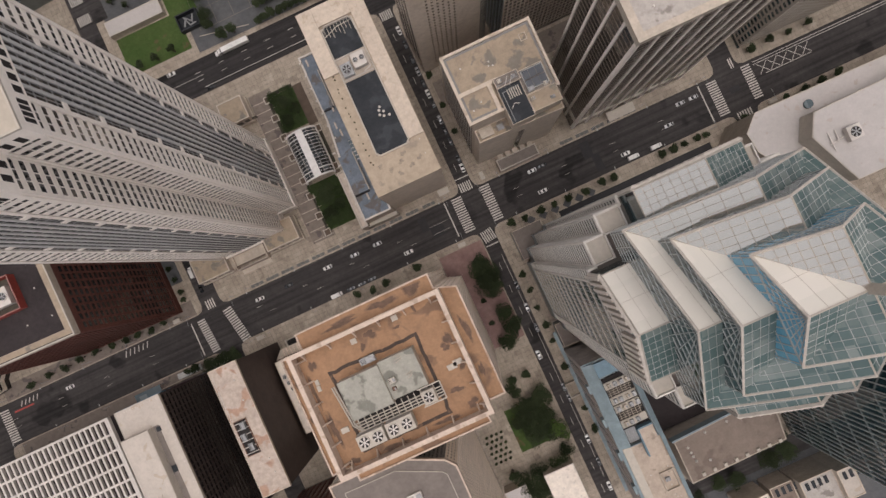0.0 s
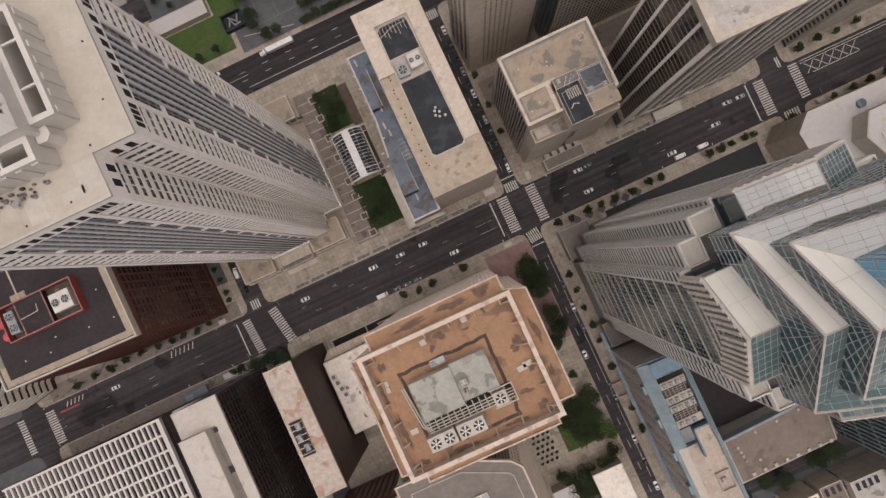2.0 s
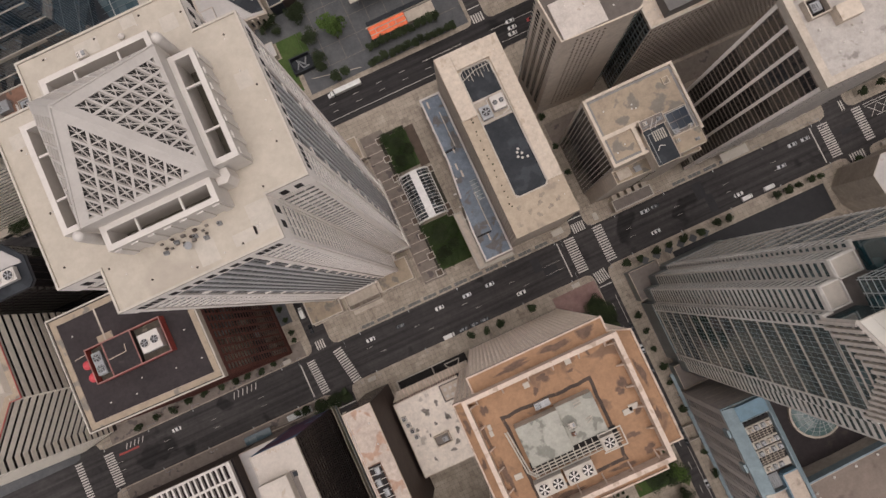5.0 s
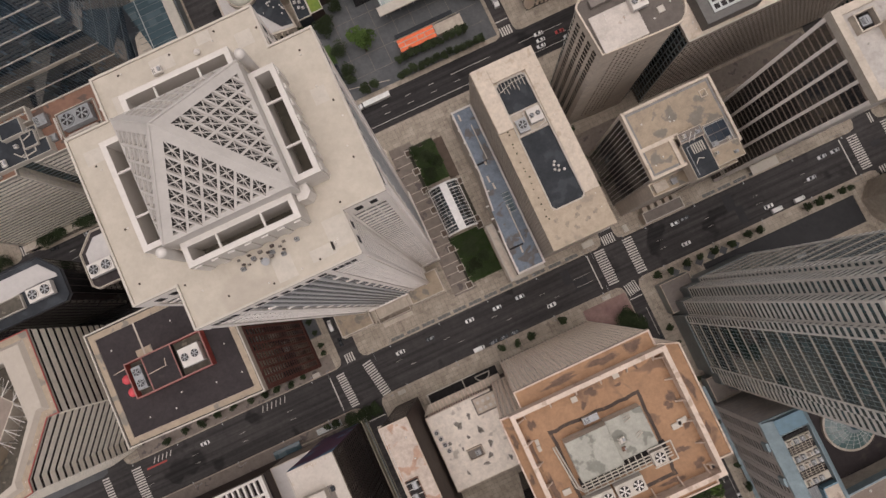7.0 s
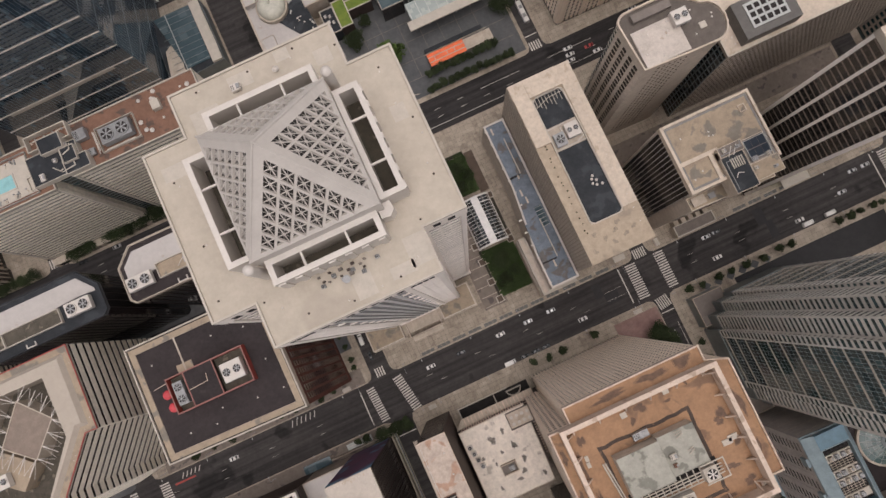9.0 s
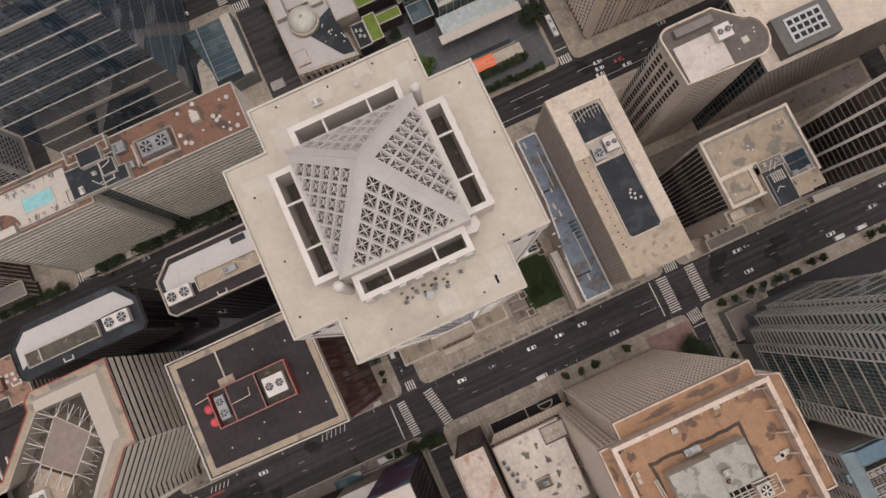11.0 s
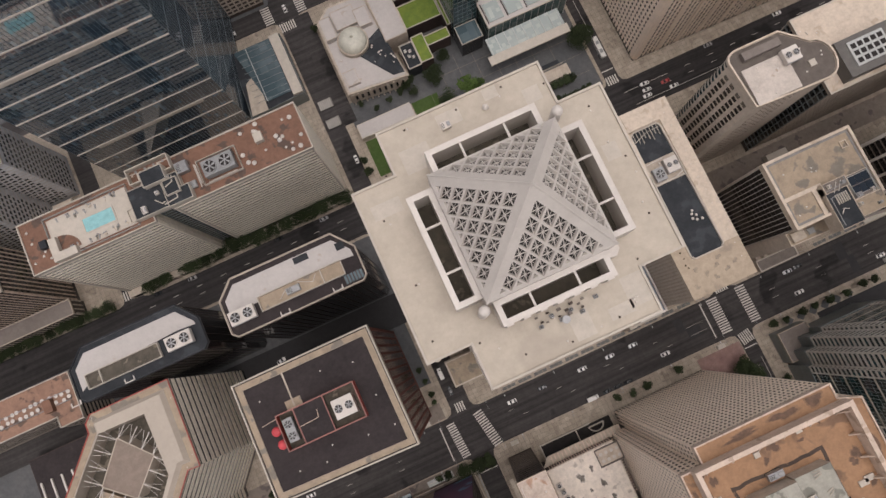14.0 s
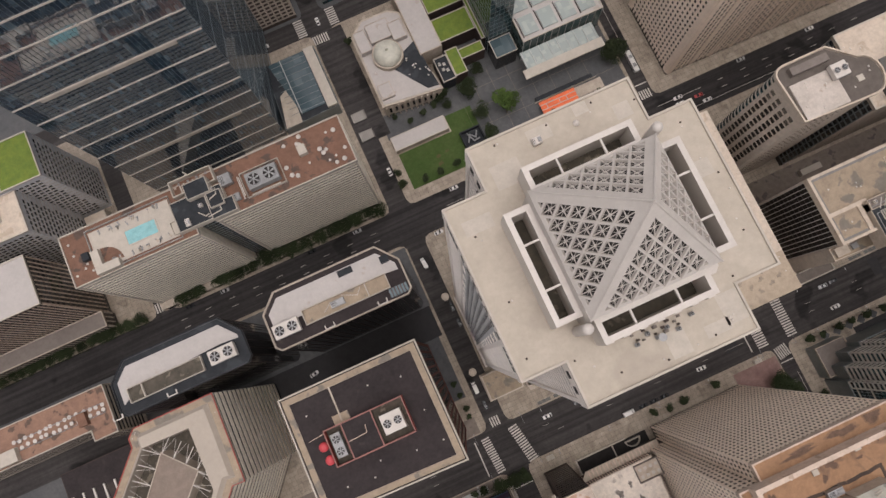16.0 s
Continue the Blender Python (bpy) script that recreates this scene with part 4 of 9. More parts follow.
# ---- two dark glass towers with white chamfered roofs ----
def chamfer_tower(a, b, y0, y1, Z, west):
    e = thing("black_glass_tower", "black glass tower with chamfered ends and white flat roof", "office tower", "twin black towers")
    c = 7.0
    p = [(a + 2, y0), (b - 2, y0), (b, y0 + 2), (b, y1 - c * 1.2), (b - c, y1), (a + c, y1), (a, y1 - c), (a, y0 + 2)]
    prism("glass_body", inset(p, 0.2), 0.1, Z - 1.5, G_BLACK, e)
    for i in range(8):
        q, r = inset(p, 0.2)[i], inset(p, 0.2)[(i + 1) % 8]
        _, L, _, _ = along(q, r)
        if L > 6:
            piers(e, q, r, 4, Z - 1.5, steps(0.5, L - 0.5, max(2, int(L / 3))), 0.14, 0.1, BROWN_ST, "mullion")
    prism("cornice", p, Z - 1.5, Z, mat("slate_cornice", (0.10, 0.10, 0.105), rough=0.6) if west else TAN_STONE, e)
    prism("roof_edge", inset(p, 0.6), Z, Z + 0.1, SLATE_ROOF if west else BLACK_ROOF, e)
    ring("parapet", p, 0.4, Z, Z + 0.8, SLATE_ROOF if west else CONC, e)
    w = [(a + 2.3, y0 + 4.6), (a + 9.5, y0 + 9.2), (b - 9, y0 + 11), (b - 2, y0 + 10.5), (b - 2.2, y1 - c * 1.3), (b - c * 1.1, y1 - 2.8), (a + c * 1.05, y1 - 2.8), (a + 2.4, y1 - c * 1.1)]
    prism("white_roof", w, Z + 0.1, Z + 0.5, WHITE_ROOF, e)
    return e


def twin_towers():
    for a, b, y0, y1, Z, west in ((-198.5, -141.8, 68.3, 90.8, 81, False), (-261.5, -208.2, 69.8, 90.8, 80, True)):
        chamfer_tower(a, b, y0, y1, Z, west)
        if west:
            g = thing("roof_well", "sunken brown roof terrace with white rim", "roof well")
            ring("rim", rect(-256.3, -226.0, 73.8, 79.8), 0.3, Z + 0.1, Z + 1.7, CREAM_L, g)
            prism("floor", rect(-256.0, -226.3, 74.1, 79.5), Z + 0.1, Z + 0.6, DECK, g)
            boxes("divider", [(-250.6, -250.2, 74.0, 79.6, Z + 0.4, Z + 1.6)], CREAM_L, g)
            fx = (-220.0, -214.8)
        else:
            g = thing("roof_well", "sunken tan gravel roof terrace with white rim", "roof well")
            ring("rim", rect(-184.2, -149.2, 73.3, 79.4), 0.3, Z + 0.1, Z + 1.7, CREAM_L, g)
            prism("floor", rect(-183.9, -149.5, 73.6, 79.1), Z + 0.1, Z + 0.6, TAN_ROOF, g)
            boxes("divider", [(-158.2, -157.8, 73.5, 79.2, Z + 0.4, Z + 1.6)], CREAM_L, g)
            air_unit(-170, 76.3, Z + 0.6, 5.6, 2.6, 1.6, "grey air handler on the tan roof terrace")
            pipes("white pipes on the tan terrace", [[(-168, 78.6, Z + 1), (-162, 76, Z + 1), (-160, 78.4, Z + 1)], [(-176, 75, Z + 1), (-173, 77.4, Z + 1)]], 0.12)
            for k in range(6):
                boxes("skylight", [(-150.5 + k * 1.3, -149.6 + k * 1.3, 69.5, 73.0, Z + 0.1, Z + 0.7)], G_POOL, g)
            boxes("dark_hatch", [(-166, -160, 85.0, 87.6, Z + 0.5, Z + 0.7)], SLATE_ROOF, g)
            boxes("dark_hatch", [(-149, -145.6, 83, 86, Z + 0.5, Z + 0.7)], SLATE_ROOF, g)
            fx = (-193.8, -188.8)
        cooling_tower(fx[0] - 2.6, fx[1] + 2.6, y0 + 4.2, y0 + 9.6, Z + 0.3, 3.2, 2, "white twin-fan cooling tower on the roof edge", STEEL_W, blade=GREY_MET)
        for k in (0, 1):
            x = (a + b) / 2 - 6 + k * 22 * (1 if not west else -1)
            t = thing("window_rig", "white roof-edge rig for window cleaning", "window rig", "window rigs", at=(x, y0 + 0.5, Z + 0.8))
            boxes("beam", [(-2.0, 2.0, -0.2, 0.2, 0, 0.4)], STEEL_W, t)
            boxes("arm", [(-2.0, -1.6, 0.2, 1.6, 0, 0.4), (1.6, 2.0, 0.2, 1.6, 0, 0.4)], STEEL_W, t)


twin_towers()


# ---- long slab with a rooftop pool ----
def slab_block():
    e = thing("apartment_slab", "long pale ribbed apartment slab with brown roof terrace and pool", "apartment building")
    Z = 81.0
    parts = [rect(-261, -209.0, 123.6, 145.5), rect(-200.6, -141, 125.0, 145.8)]
    mid = rect(-209.0, -200.6, 128.6, 145)
    for p in parts:
        prism("glass_core", inset(p, 0.45), 0.1, Z - 1, G_BLACK, e)
        cpoly = inset(p, 0.45)
        for i in range(4):
            a, b = cpoly[i], cpoly[(i + 1) % 4]
            _, L, _, _ = along(a, b)
            if i in (0, 2):
                bands(e, a, b, steps(6, Z - 1, 23)[:-1], -0.1, L + 0.1, 2.05, 0.12, SLAB_ST)
                piers(e, a, b, 3, Z - 1, steps(1.2, L - 1.2, int(L / 2.4)), 0.1, 0.05, SLAB_ST, "rib")
                piers(e, a, b, 3, Z - 1, (0.2, L - 0.2), 0.9, 0.3, CREAM_L, "end_frame")
            else:
                piers(e, a, b, 3, Z - 1, steps(0.5, L - 0.5, 9), 1.9, 0.42, SLAB_ST, "rib")
        prism("eave", p, Z - 1, Z, CREAM_L, e)
        roofed(e, p, Z, BROWN_ROOF, CREAM_L, 0.45, 0.9)
    prism("recessed_link", mid, 0.1, Z - 0.5, G_TEAL, e)
    bands(e, mid[0], mid[1], steps(4, Z - 4, 24), 0, 8.4, 0.5, 0.1, GREY_MET)
    g = thing("roof_terrace", "pale roof terrace deck with swimming pool", "pool terrace")
    prism("deck", rect(-249.6, -216.0, 126.4, 142.2), Z + 0.25, Z + 0.6, CREAM_L, g)
    ring("pool_rim", rect(-236.4, -222.8, 130.6, 137.4), 0.6, Z + 0.6, Z + 0.78, CREAM_L, g)
    prism("water", rect(-235.8, -223.4, 131.2, 136.8), Z + 0.6, Z + 0.68, POOL, g)
    boxes("shelter", [(-250.2, -240.5, 124.4, 127.6, Z + 0.3, Z + 3.3), (-250.2, -247.0, 127.6, 134, Z + 0.3, Z + 3.3)], CREAM_L, g)
    fan = [(-247, 127.6)] + [(-247 + 7.8 * math.cos(t), 127.6 + 7.0 * math.sin(t)) for t in steps(0, math.pi / 2, 10)]
    prism("terracotta_floor", fan, Z + 0.6, Z + 0.66, BROWN_ROOF, g)
    ring("railing", rect(-250.4, -215.2, 125.2, 143.2), 0.12, Z + 0.3, Z + 1.5, MULLION, g)
    for i in range(40):
        x, y = random.uniform(-248, -219), random.choice((127.6, 128.2, 139.6, 140.8, 141.4))
        t = thing("sun_lounger", "grey sun lounger on the pool terrace", "lounger", "pool loungers", at=(x, y, Z + 0.6))
        t.rotation_euler = (0, 0, random.uniform(-0.5, 0.5))
        boxes("frame", [(-0.3, 0.3, -0.9, 0.4, 0.15, 0.3)], random.choice((GREY_MET, CONC, CREAM_L)), t)
        boxes("backrest", [(-0.3, 0.3, 0.4, 0.9, 0.25, 0.6)], GREY_MET, t)
    g = thing("rooftop_penthouse", "dark roofed stepped penthouse in the middle of the slab", "penthouse")
    ring("screen", rect(-212.5, -194.8, 140.2, 146.8), 0.4, Z + 0.2, Z + 4.0, CREAM_L, g)
    prism("terrace_floor", rect(-212.1, -195.2, 140.6, 146.4), Z + 0.2, Z + 0.7, BROWN_ROOF, g)
    for a, b, c, d, h in ((-215.0, -201.0, 126.2, 138.6, 3.2), (-207.0, -197.6, 136.0, 142.6, 6.0), (-201.0, -190.8, 125.4, 131.5, 4.2), (-200.0, -194.2, 129.5, 135.8, 5.4), (-201.0, -193.6, 131.5, 138.2, 3.6)):
        prism("block", rect(a, b, c, d), Z + 0.2, Z + h, CREAM_L, g)
        prism("block_roof", inset(rect(a, b, c, d), 0.3), Z + h, Z + h + 0.12, SLATE_ROOF, g)
        ring("block_parapet", rect(a, b, c, d), 0.25, Z + h, Z + h + 0.5, CREAM_L, g)
    ring("planter", rect(-218.2, -215.6, 127.0, 132.6), 0.3, Z + 0.2, Z + 1.4, CREAM_L, g)
    for k in range(8):
        t = thing("terrace_chair", "small pale chair on the brown penthouse terrace", "chair", "penthouse chairs", at=(-211.2 + k * 1.9, 144.6 + 0.8 * (k % 2), Z + 0.7))
        boxes("seat", [(-0.4, 0.4, -0.4, 0.4, 0.15, 0.45), (-0.4, 0.4, 0.3, 0.4, 0.45, 0.9)], (CREAM_L, GREY_MET)[k % 2], t)
    pipes("pale ducts across the dark penthouse roofs", [[(-202, 127.0, Z + 4.9), (-196.4, 127.6, Z + 4.9), (-196.4, 130.5, Z + 4.9)], [(-205.4, 130.6, Z + 3.8), (-203.2, 128.2, Z + 3.8), (-201.6, 128.2, Z + 4.6)], [(-199, 133, Z + 6.0), (-196, 134, Z + 6.0), (-196, 137, Z + 4.3)]], 0.24, CREAM_L)
    air_unit(-203.5, 132.8, Z + 3.4, 1.6, 1.4, 1.6, "white chimney box on the dark penthouse roof", STEEL_W)
    air_unit(-197.5, 137.2, Z + 3.8, 1.4, 1.2, 1.2, "small white box on the dark penthouse roof", STEEL_W)
    air_unit(-191.5, 139, Z + 0.3, 5, 4.5, 3.0, "grey metal air handler on the slab roof")
    air_unit(-210.5, 128.6, Z + 3.4, 2, 3, 1.2, "small white air handler on the dark penthouse roof", STEEL_W)
    air_unit(-190, 131, Z + 0.3, 3, 3, 1.6, "grey air handler on the slab roof")
    cooling_tower(-183.8, -171.0, 130.4, 137.0, Z + 0.3, 4.2, 2, "grey cooling tower with two large fans on the slab roof", GREY_MET, blade=GREY_MET)
    ring("mechanical_screen", rect(-186.0, -169.5, 128.6, 139.2), 0.25, Z + 0.25, Z + 1.8, CREAM_L, e)
    pipes("pale pipes beside the cooling tower", [[(-186.6, 130, Z + 1.6), (-186.6, 138, Z + 1.6)], [(-187.2, 129, Z + 1.2), (-187.2, 138.5, Z + 1.2)], [(-184, 129.4, Z + 1), (-172, 129.4, Z + 1)]], 0.2)
    prism("access_hut", rect(-161, -157.6, 135.6, 139.6), Z + 0.25, Z + 3.0, CREAM_L, e)
    for i in range(18):
        vent(random.uniform(-168, -143), random.uniform(127, 144), Z + 0.25, random.choice((0.6, 0.9, 1.1)))
    for x, y in ((-258, 141), (-257.4, 136), (-254.6, 129.5), (-253.4, 131), (-252, 127.6), (-258.6, 128)):
        vent(x, y, Z + 0.25, 0.6)
    prism("stair_hut", rect(-254, -251.2, 131.8, 135.0), Z + 0.25, Z + 2.6, SLATE_ROOF, e)
    # street front
    g = thing("street_podium", "low pale stone podium along the boulevard", "podium")
    prism("wall", rect(-262, -141, 120.5, 124.2), 0.1, 5.0, CONC, g)
    for i in range(14):
        boxes("bay", [(-260 + i * 8.6, -254.5 + i * 8.6, 120.42, 120.5, 0.8, 4.2)], G_BLACK, g)


slab_block()


# ---- striped tower with a faceted ring roof ----
def striped_tower():
    e = thing("striped_tower", "faceted tower with beige and dark horizontal stripes and ring roof", "office tower")
    Z = 88.0
    p = [(-285, 7), (-262, 4), (-244.6, 7.2), (-244.4, 12.0), (-229.4, 30.4), (-224.6, 30.2), (-224.4, 64.4), (-255.7, 64.4), (-258.5, 61.5), (-258.5, 58), (-276, 38), (-285, 38)]
    core = inset(p, 0.3)
    prism("glass_core", core, 0.1, Z - 7.4, G_BLACK, e)
    ring("glass_attic", core, 1.0, Z - 7.4, Z - 1, G_BLACK, e)
    for i in range(len(p)):
        a, b = core[i], core[(i + 1) % len(p)]
        _, L, _, _ = along(a, b)
        bands(e, a, b, steps(4, Z - 1, 17)[:-1], -0.1, L + 0.1, 3.1, 0.12, SLAB_ST)
    ring("eave", p, 3.6, Z - 1, Z, STRIPE_W, e)
    ring("red_edge", p, 0.35, Z, Z + 0.5, RED, e)
    ring("roof_gutter", inset(p, 0.35), 3.0, Z, Z + 0.1, TAN_ROOF, e)
    out, top = inset(p, 2.8), inset(p, 4.2)
    well = [(-279, 12.5), (-262, 9.8), (-250, 13.0), (-235.7, 32), (-236.2, 55.9), (-254.2, 56.2), (-257, 53), (-273, 35.5), (-279, 34)]
    bm = bmesh.new()
    loops = []
    for poly, z in ((out, Z + 0.1), (top, Z + 2.0), (well, Z + 2.0), (well, Z - 7.0)):
        loops.append([bm.verts.new((x, y, z)) for x, y in poly])
    for a, b in ((0, 1), (2, 3)):
        n = len(loops[a])
        for k in range(n):
            bm.faces.new((loops[a][k], loops[a][(k + 1) % n], loops[b][(k + 1) % n], loops[b][k]))
    edges = [e1 for e1 in bm.edges if (e1.verts[0] in loops[1] and e1.verts[1] in loops[1]) or (e1.verts[0] in loops[2] and e1.verts[1] in loops[2])]
    bmesh.ops.triangle_fill(bm, edges=edges, use_beauty=True)
    bmesh.ops.recalc_face_normals(bm, faces=bm.faces)
    me = bpy.data.meshes.new("ring_roof")
    bm.to_mesh(me)
    bm.free()
    link("ring_roof", me, mat("smooth_tan_deck", (0.41, 0.355, 0.295), (0.37, 0.32, 0.265), 0.06, 0.75, fine=0.8, grime=0.05), e)
    prism("well_floor", inset(well, -0.3), Z - 7.3, Z - 7.0, DECK, e)
    c = [(-249.1, 28.7), (-238.1, 40.7), (-248.7, 52.2), (-260.0, 38.0)]
    prism("inner_wall", c, Z - 7.0, Z + 1.1, CONC, e)
    prism("inner_roof", inset(c, 0.1), Z + 1.1, Z + 1.2, WARM_ROOF, e)
    ring("inner_rim", c, 0.35, Z + 1.2, Z + 1.6, CONC, e)
    prism("inner_annexe", [(-261, 37), (-250.5, 28), (-258, 20), (-268, 28)], Z - 7.0, Z + 0.7, TAN_ROOF, e)
    for i in range(4):
        a, b = Vector(c[i]), Vector(c[(i + 1) % 4])
        d = Vector(((b - a).y, -(b - a).x)).normalized() * 6.5
        for k in (0.04, 0.34, 0.66, 0.96):
            q = a.lerp(b, k)
            for sg in (0, -1, 1):
                w = q + d + (b - a).normalized() * 2.1 * sg
                tube("truss", [(q.x, q.y, Z + 1.5), (w.x, w.y, Z + 1.8)], 0.07 if sg else 0.17, STEEL_W, e)
    cooling_tower(-266, -260, 24, 29.0, Z + 0.7, 3.4, 2, "white twin-fan unit inside the ring roof", STEEL_W)
    for i in range(20):
        a = random.randrange(len(p))
        k = random.random()
        w = Vector(inset(p, 1.4)[a]).lerp(Vector(inset(p, 1.4)[(a + 1) % len(p)]), k)
        vent(w.x, w.y, Z + 0.1, 0.2)
    g = thing("low_wing", "low black-roofed wing with pale fins beside the striped tower", "low building")
    prism("wall", rect(-330, -263, 40, 66), 0.1, 14, BROWN_ST, g)
    prism("roof", rect(-329.6, -263.4, 40.4, 65.6), 14, 14.2, BLACK_ROOF, g)
    for i in range(12):
        boxes("fin", [(-328 + i * 5.2, -327.2 + i * 5.2, 42, 54, 14.2, 15.0)], STEEL_W, g)


striped_tower()


# ---- terrace cafe building, far corner ----
def terrace_building():
    e = thing("terrace_building", "mid-rise building with terracotta roof terrace and white railings", "building")
    Z = 30.0
    p = [(-400, 77), (-301, 76.8), (-301, 71.8), (-289.4, 71.8), (-289.4, 94.6), (-400, 95.3)]
    prism("wall", p, 0.1, Z, CONC, e)
    roofed(e, p, Z, mat("terracotta_terrace", (0.31, 0.18, 0.125), (0.23, 0.135, 0.095), 0.25, 0.85, spot=(0.12, 0.08, 0.06), spot_at=0.58, spot_scale=0.2), CREAM_L, 0.4, 0.8)
    for a, b in ((p[0], p[1]), (p[2], p[3]), (p[3], p[4])):
        _, L, _, _ = along(a, b)
        bands(e, a, b, steps(4, Z - 3, 7), 0.5, L - 0.5, 1.5, 0.05, G_BLACK, "window_strip")
    prism("hut", rect(-304, -300, 80, 86), Z + 0.25, Z + 3.2, BROWN_ROOF, e)
    prism("white_hut", rect(-346, -334, 78, 84), Z + 0.25, Z + 3.2, CREAM_L, e)
    for i in range(30):
        x, y = -335 + (i // 2) * 3.05 + random.uniform(-0.5, 0.5), (83.4 if i % 2 else 86.2) + random.uniform(-0.5, 0.5)
        t = thing("cafe_table", "round white terrace table on the terracotta roof", "table", "terrace tables", at=(x, y, Z + 0.25))
        cyl("top", 0, 0, 0.7, 0.78, 0.95, STEEL_W, t, sides=12)
        cyl("foot", 0, 0, 0, 0.7, 0.1, GREY_MET, t, sides=6)
    for y in (82, 86.5):
        boxes("divider", [(-334, -292, y, y + 0.2, Z + 0.25, Z + 1.1)], GREY_MET, e)


terrace_building()


# ---- pale slab with a long roof well, and its blue-roofed annexe ----
def pale_slab():
    e = thing("pale_slab_building", "pale beige slab office building with dark sunken roof well", "office building")
    Z = 66.0
    p = rect(-28.6, -0.6, 7.6, 88.6)
    c = inset(p, 0.6)
    prism("core", c, 0.1, Z - 2, CONC, e)
    for i in range(4):
        a, b = c[i], c[(i + 1) % 4]
        _, L, _, _ = along(a, b)
        if i in (1, 3):
            piers(e, a, b, 4, Z - 2, steps(0.4, L - 0.4, 54), 0.85, 0.35, TAN_STONE, "fin")
        else:
            boxes_wall = rect(-28.6, -0.6, 7.6, 8.3) if i == 0 else rect(-28.6, -0.6, 87.9, 88.6)
            prism("end_wall", boxes_wall, 0.1, Z - 2, TAN_STONE, e)
    prism("attic", p, Z - 2, Z - 0.02, TAN_STONE, e)
    w = [(-21.6, 24.0), (-20.4, 22.8), (-9.0, 22.8), (-7.8, 24.0), (-8.3, 78.0), (-9.5, 79.4), (-19.5, 79.4), (-21.2, 78.0)]
    # roof in strips round the well
    boxes("roof", [(-28.6, -21.8, 7.6, 88.6, Z - 0.02, Z + 0.3), (-7.7, -0.6, 7.6, 88.6, Z - 0.02, Z + 0.3), (-21.8, -7.7, 7.6, 22.6, Z - 0.02, Z + 0.3), (-21.8, -7.7, 79.6, 88.6, Z - 0.02, Z + 0.3)], TAN_ROOF_L, e)
    boxes("pale_roof_strip", [(-28.4, -21.9, 60, 88.4, Z + 0.3, Z + 1.5), (-7.2, -0.8, 24, 88.4, Z + 0.3, Z + 0.9), (-21.8, -7.3, 80.2, 88.4, Z + 0.3, Z + 1.5)], CREAM_P, e)
    prism("well_floor", inset(w, -0.2), Z - 0.02, Z + 0.05, SLATE_ROOF, e)
    ring("well_rim", inset(w, -0.5), 0.5, Z, Z + 1.1, CREAM_L, e)
    for k in range(9):
        boxes("pergola_bar", [(-20.5 + k * 1.5, -20.3 + k * 1.5, 75.5 - (k % 3), 79.2, Z + 0.8, Z + 1.1)], CREAM_L, e)
    tube("pergola_rail", [(-21, 75.2, Z + 1.1), (-15, 77.5, Z + 1.1), (-8.6, 77.8, Z + 1.1)], 0.15, CREAM_L, e)
    prism("machine_floor", rect(-21.4, -8.2, 55.2, 65.8), Z + 0.05, Z + 0.12, CONC, e)
    cooling_tower(-15.0, -9.5, 58.0, 64.0, Z + 0.12, 3.6, 2, "white fan unit in the roof well", STEEL_W, True)
    cooling_tower(-20.6, -16.0, 56.5, 62, Z + 0.12, 2.8, 1, "grey fan unit in the roof well", GREY_MET, True)
    pipes("white pipe frames in the roof well", [[(-21, 55.6, Z + 1.5), (-8.6, 55.6, Z + 1.5)], [(-21, 64.8, Z + 1.5), (-14, 65.2, Z + 1.5)], [(-16, 56, Z + 1), (-16, 64, Z + 1)], [(-12, 56, Z + 2), (-9, 57, Z + 2), (-9, 64, Z + 2)]], 0.2)
    for x, y in ((-12.6, 36.6), (-14.0, 37.6), (-12.0, 38.4), (-13.6, 39.4), (-12.8, 40.6), (-10.4, 36.2)):
        vent(x, y, Z + 0.05, 0.65)
    for i in range(16):
        t = thing("roof_planter", "small brown potted shrub on the beige roof", "planter", "roof planters", at=(-25.0 + random.uniform(-0.5, 0.5), 19 + i * 2.7 + random.choice((0, 0, 1.3)), Z + 0.3))
        t.scale = (random.uniform(0.5, 0.75),) * 3
        cyl("pot", 0, 0, 0, 0.5, 0.45, BROWN_ROOF, t, r2=0.55, sides=10)
        bm = bmesh.new()
        for k in range(9):
            bmesh.ops.create_icosphere(bm, subdivisions=1, radius=random.uniform(0.2, 0.34), matrix=Matrix.Translation((random.uniform(-0.35, 0.35), random.uniform(-0.35, 0.35), random.uniform(0.5, 0.9))))
        me = bpy.data.meshes.new("shrub")
        bm.to_mesh(me)
        bm.free()
        link("shrub", me, LEAF, t)
    for i in range(12):
        vent(-4 + random.uniform(-0.5, 0.5), 16 + i * 6, Z + 0.9, 0.25)
    for x, y in ((-19, 15.5), (-14, 17), (-16, 12.6), (-10.5, 14), (-22.5, 18.5), (-6.5, 15.5), (-25, 12), (-12, 19.6)):
        stain("roof_stain", x, y, Z + 0.3, 1.1, 0.95, ROOF_DIRT, e)
    g = thing("blue_roof_annexe", "low annexe with stepped blue-grey metal roof and pale parapet", "annexe")
    q = [(-42.4, 5.6), (-28.7, 5.6), (-28.7, 87.4), (-39.0, 87.4), (-39.0, 55.5), (-42.4, 22)]
    prism("wall", q, 0.1, 26.0, TAN_STONE, g)
    prism("roof", inset(q, 0.4), 26.0, 26.3, BLUE_ROOF, g)
    ring("parapet", q, 0.8, 26.0, 27.4, STEEL_W, g)
    for y in steps(8, 84, 12):
        boxes("parapet_block", [(-42.9 if y < 40 else -39.6, -41.4 if y < 40 else -38.2, y, y + 0.7, 27.4, 27.9)], STEEL_W, g)
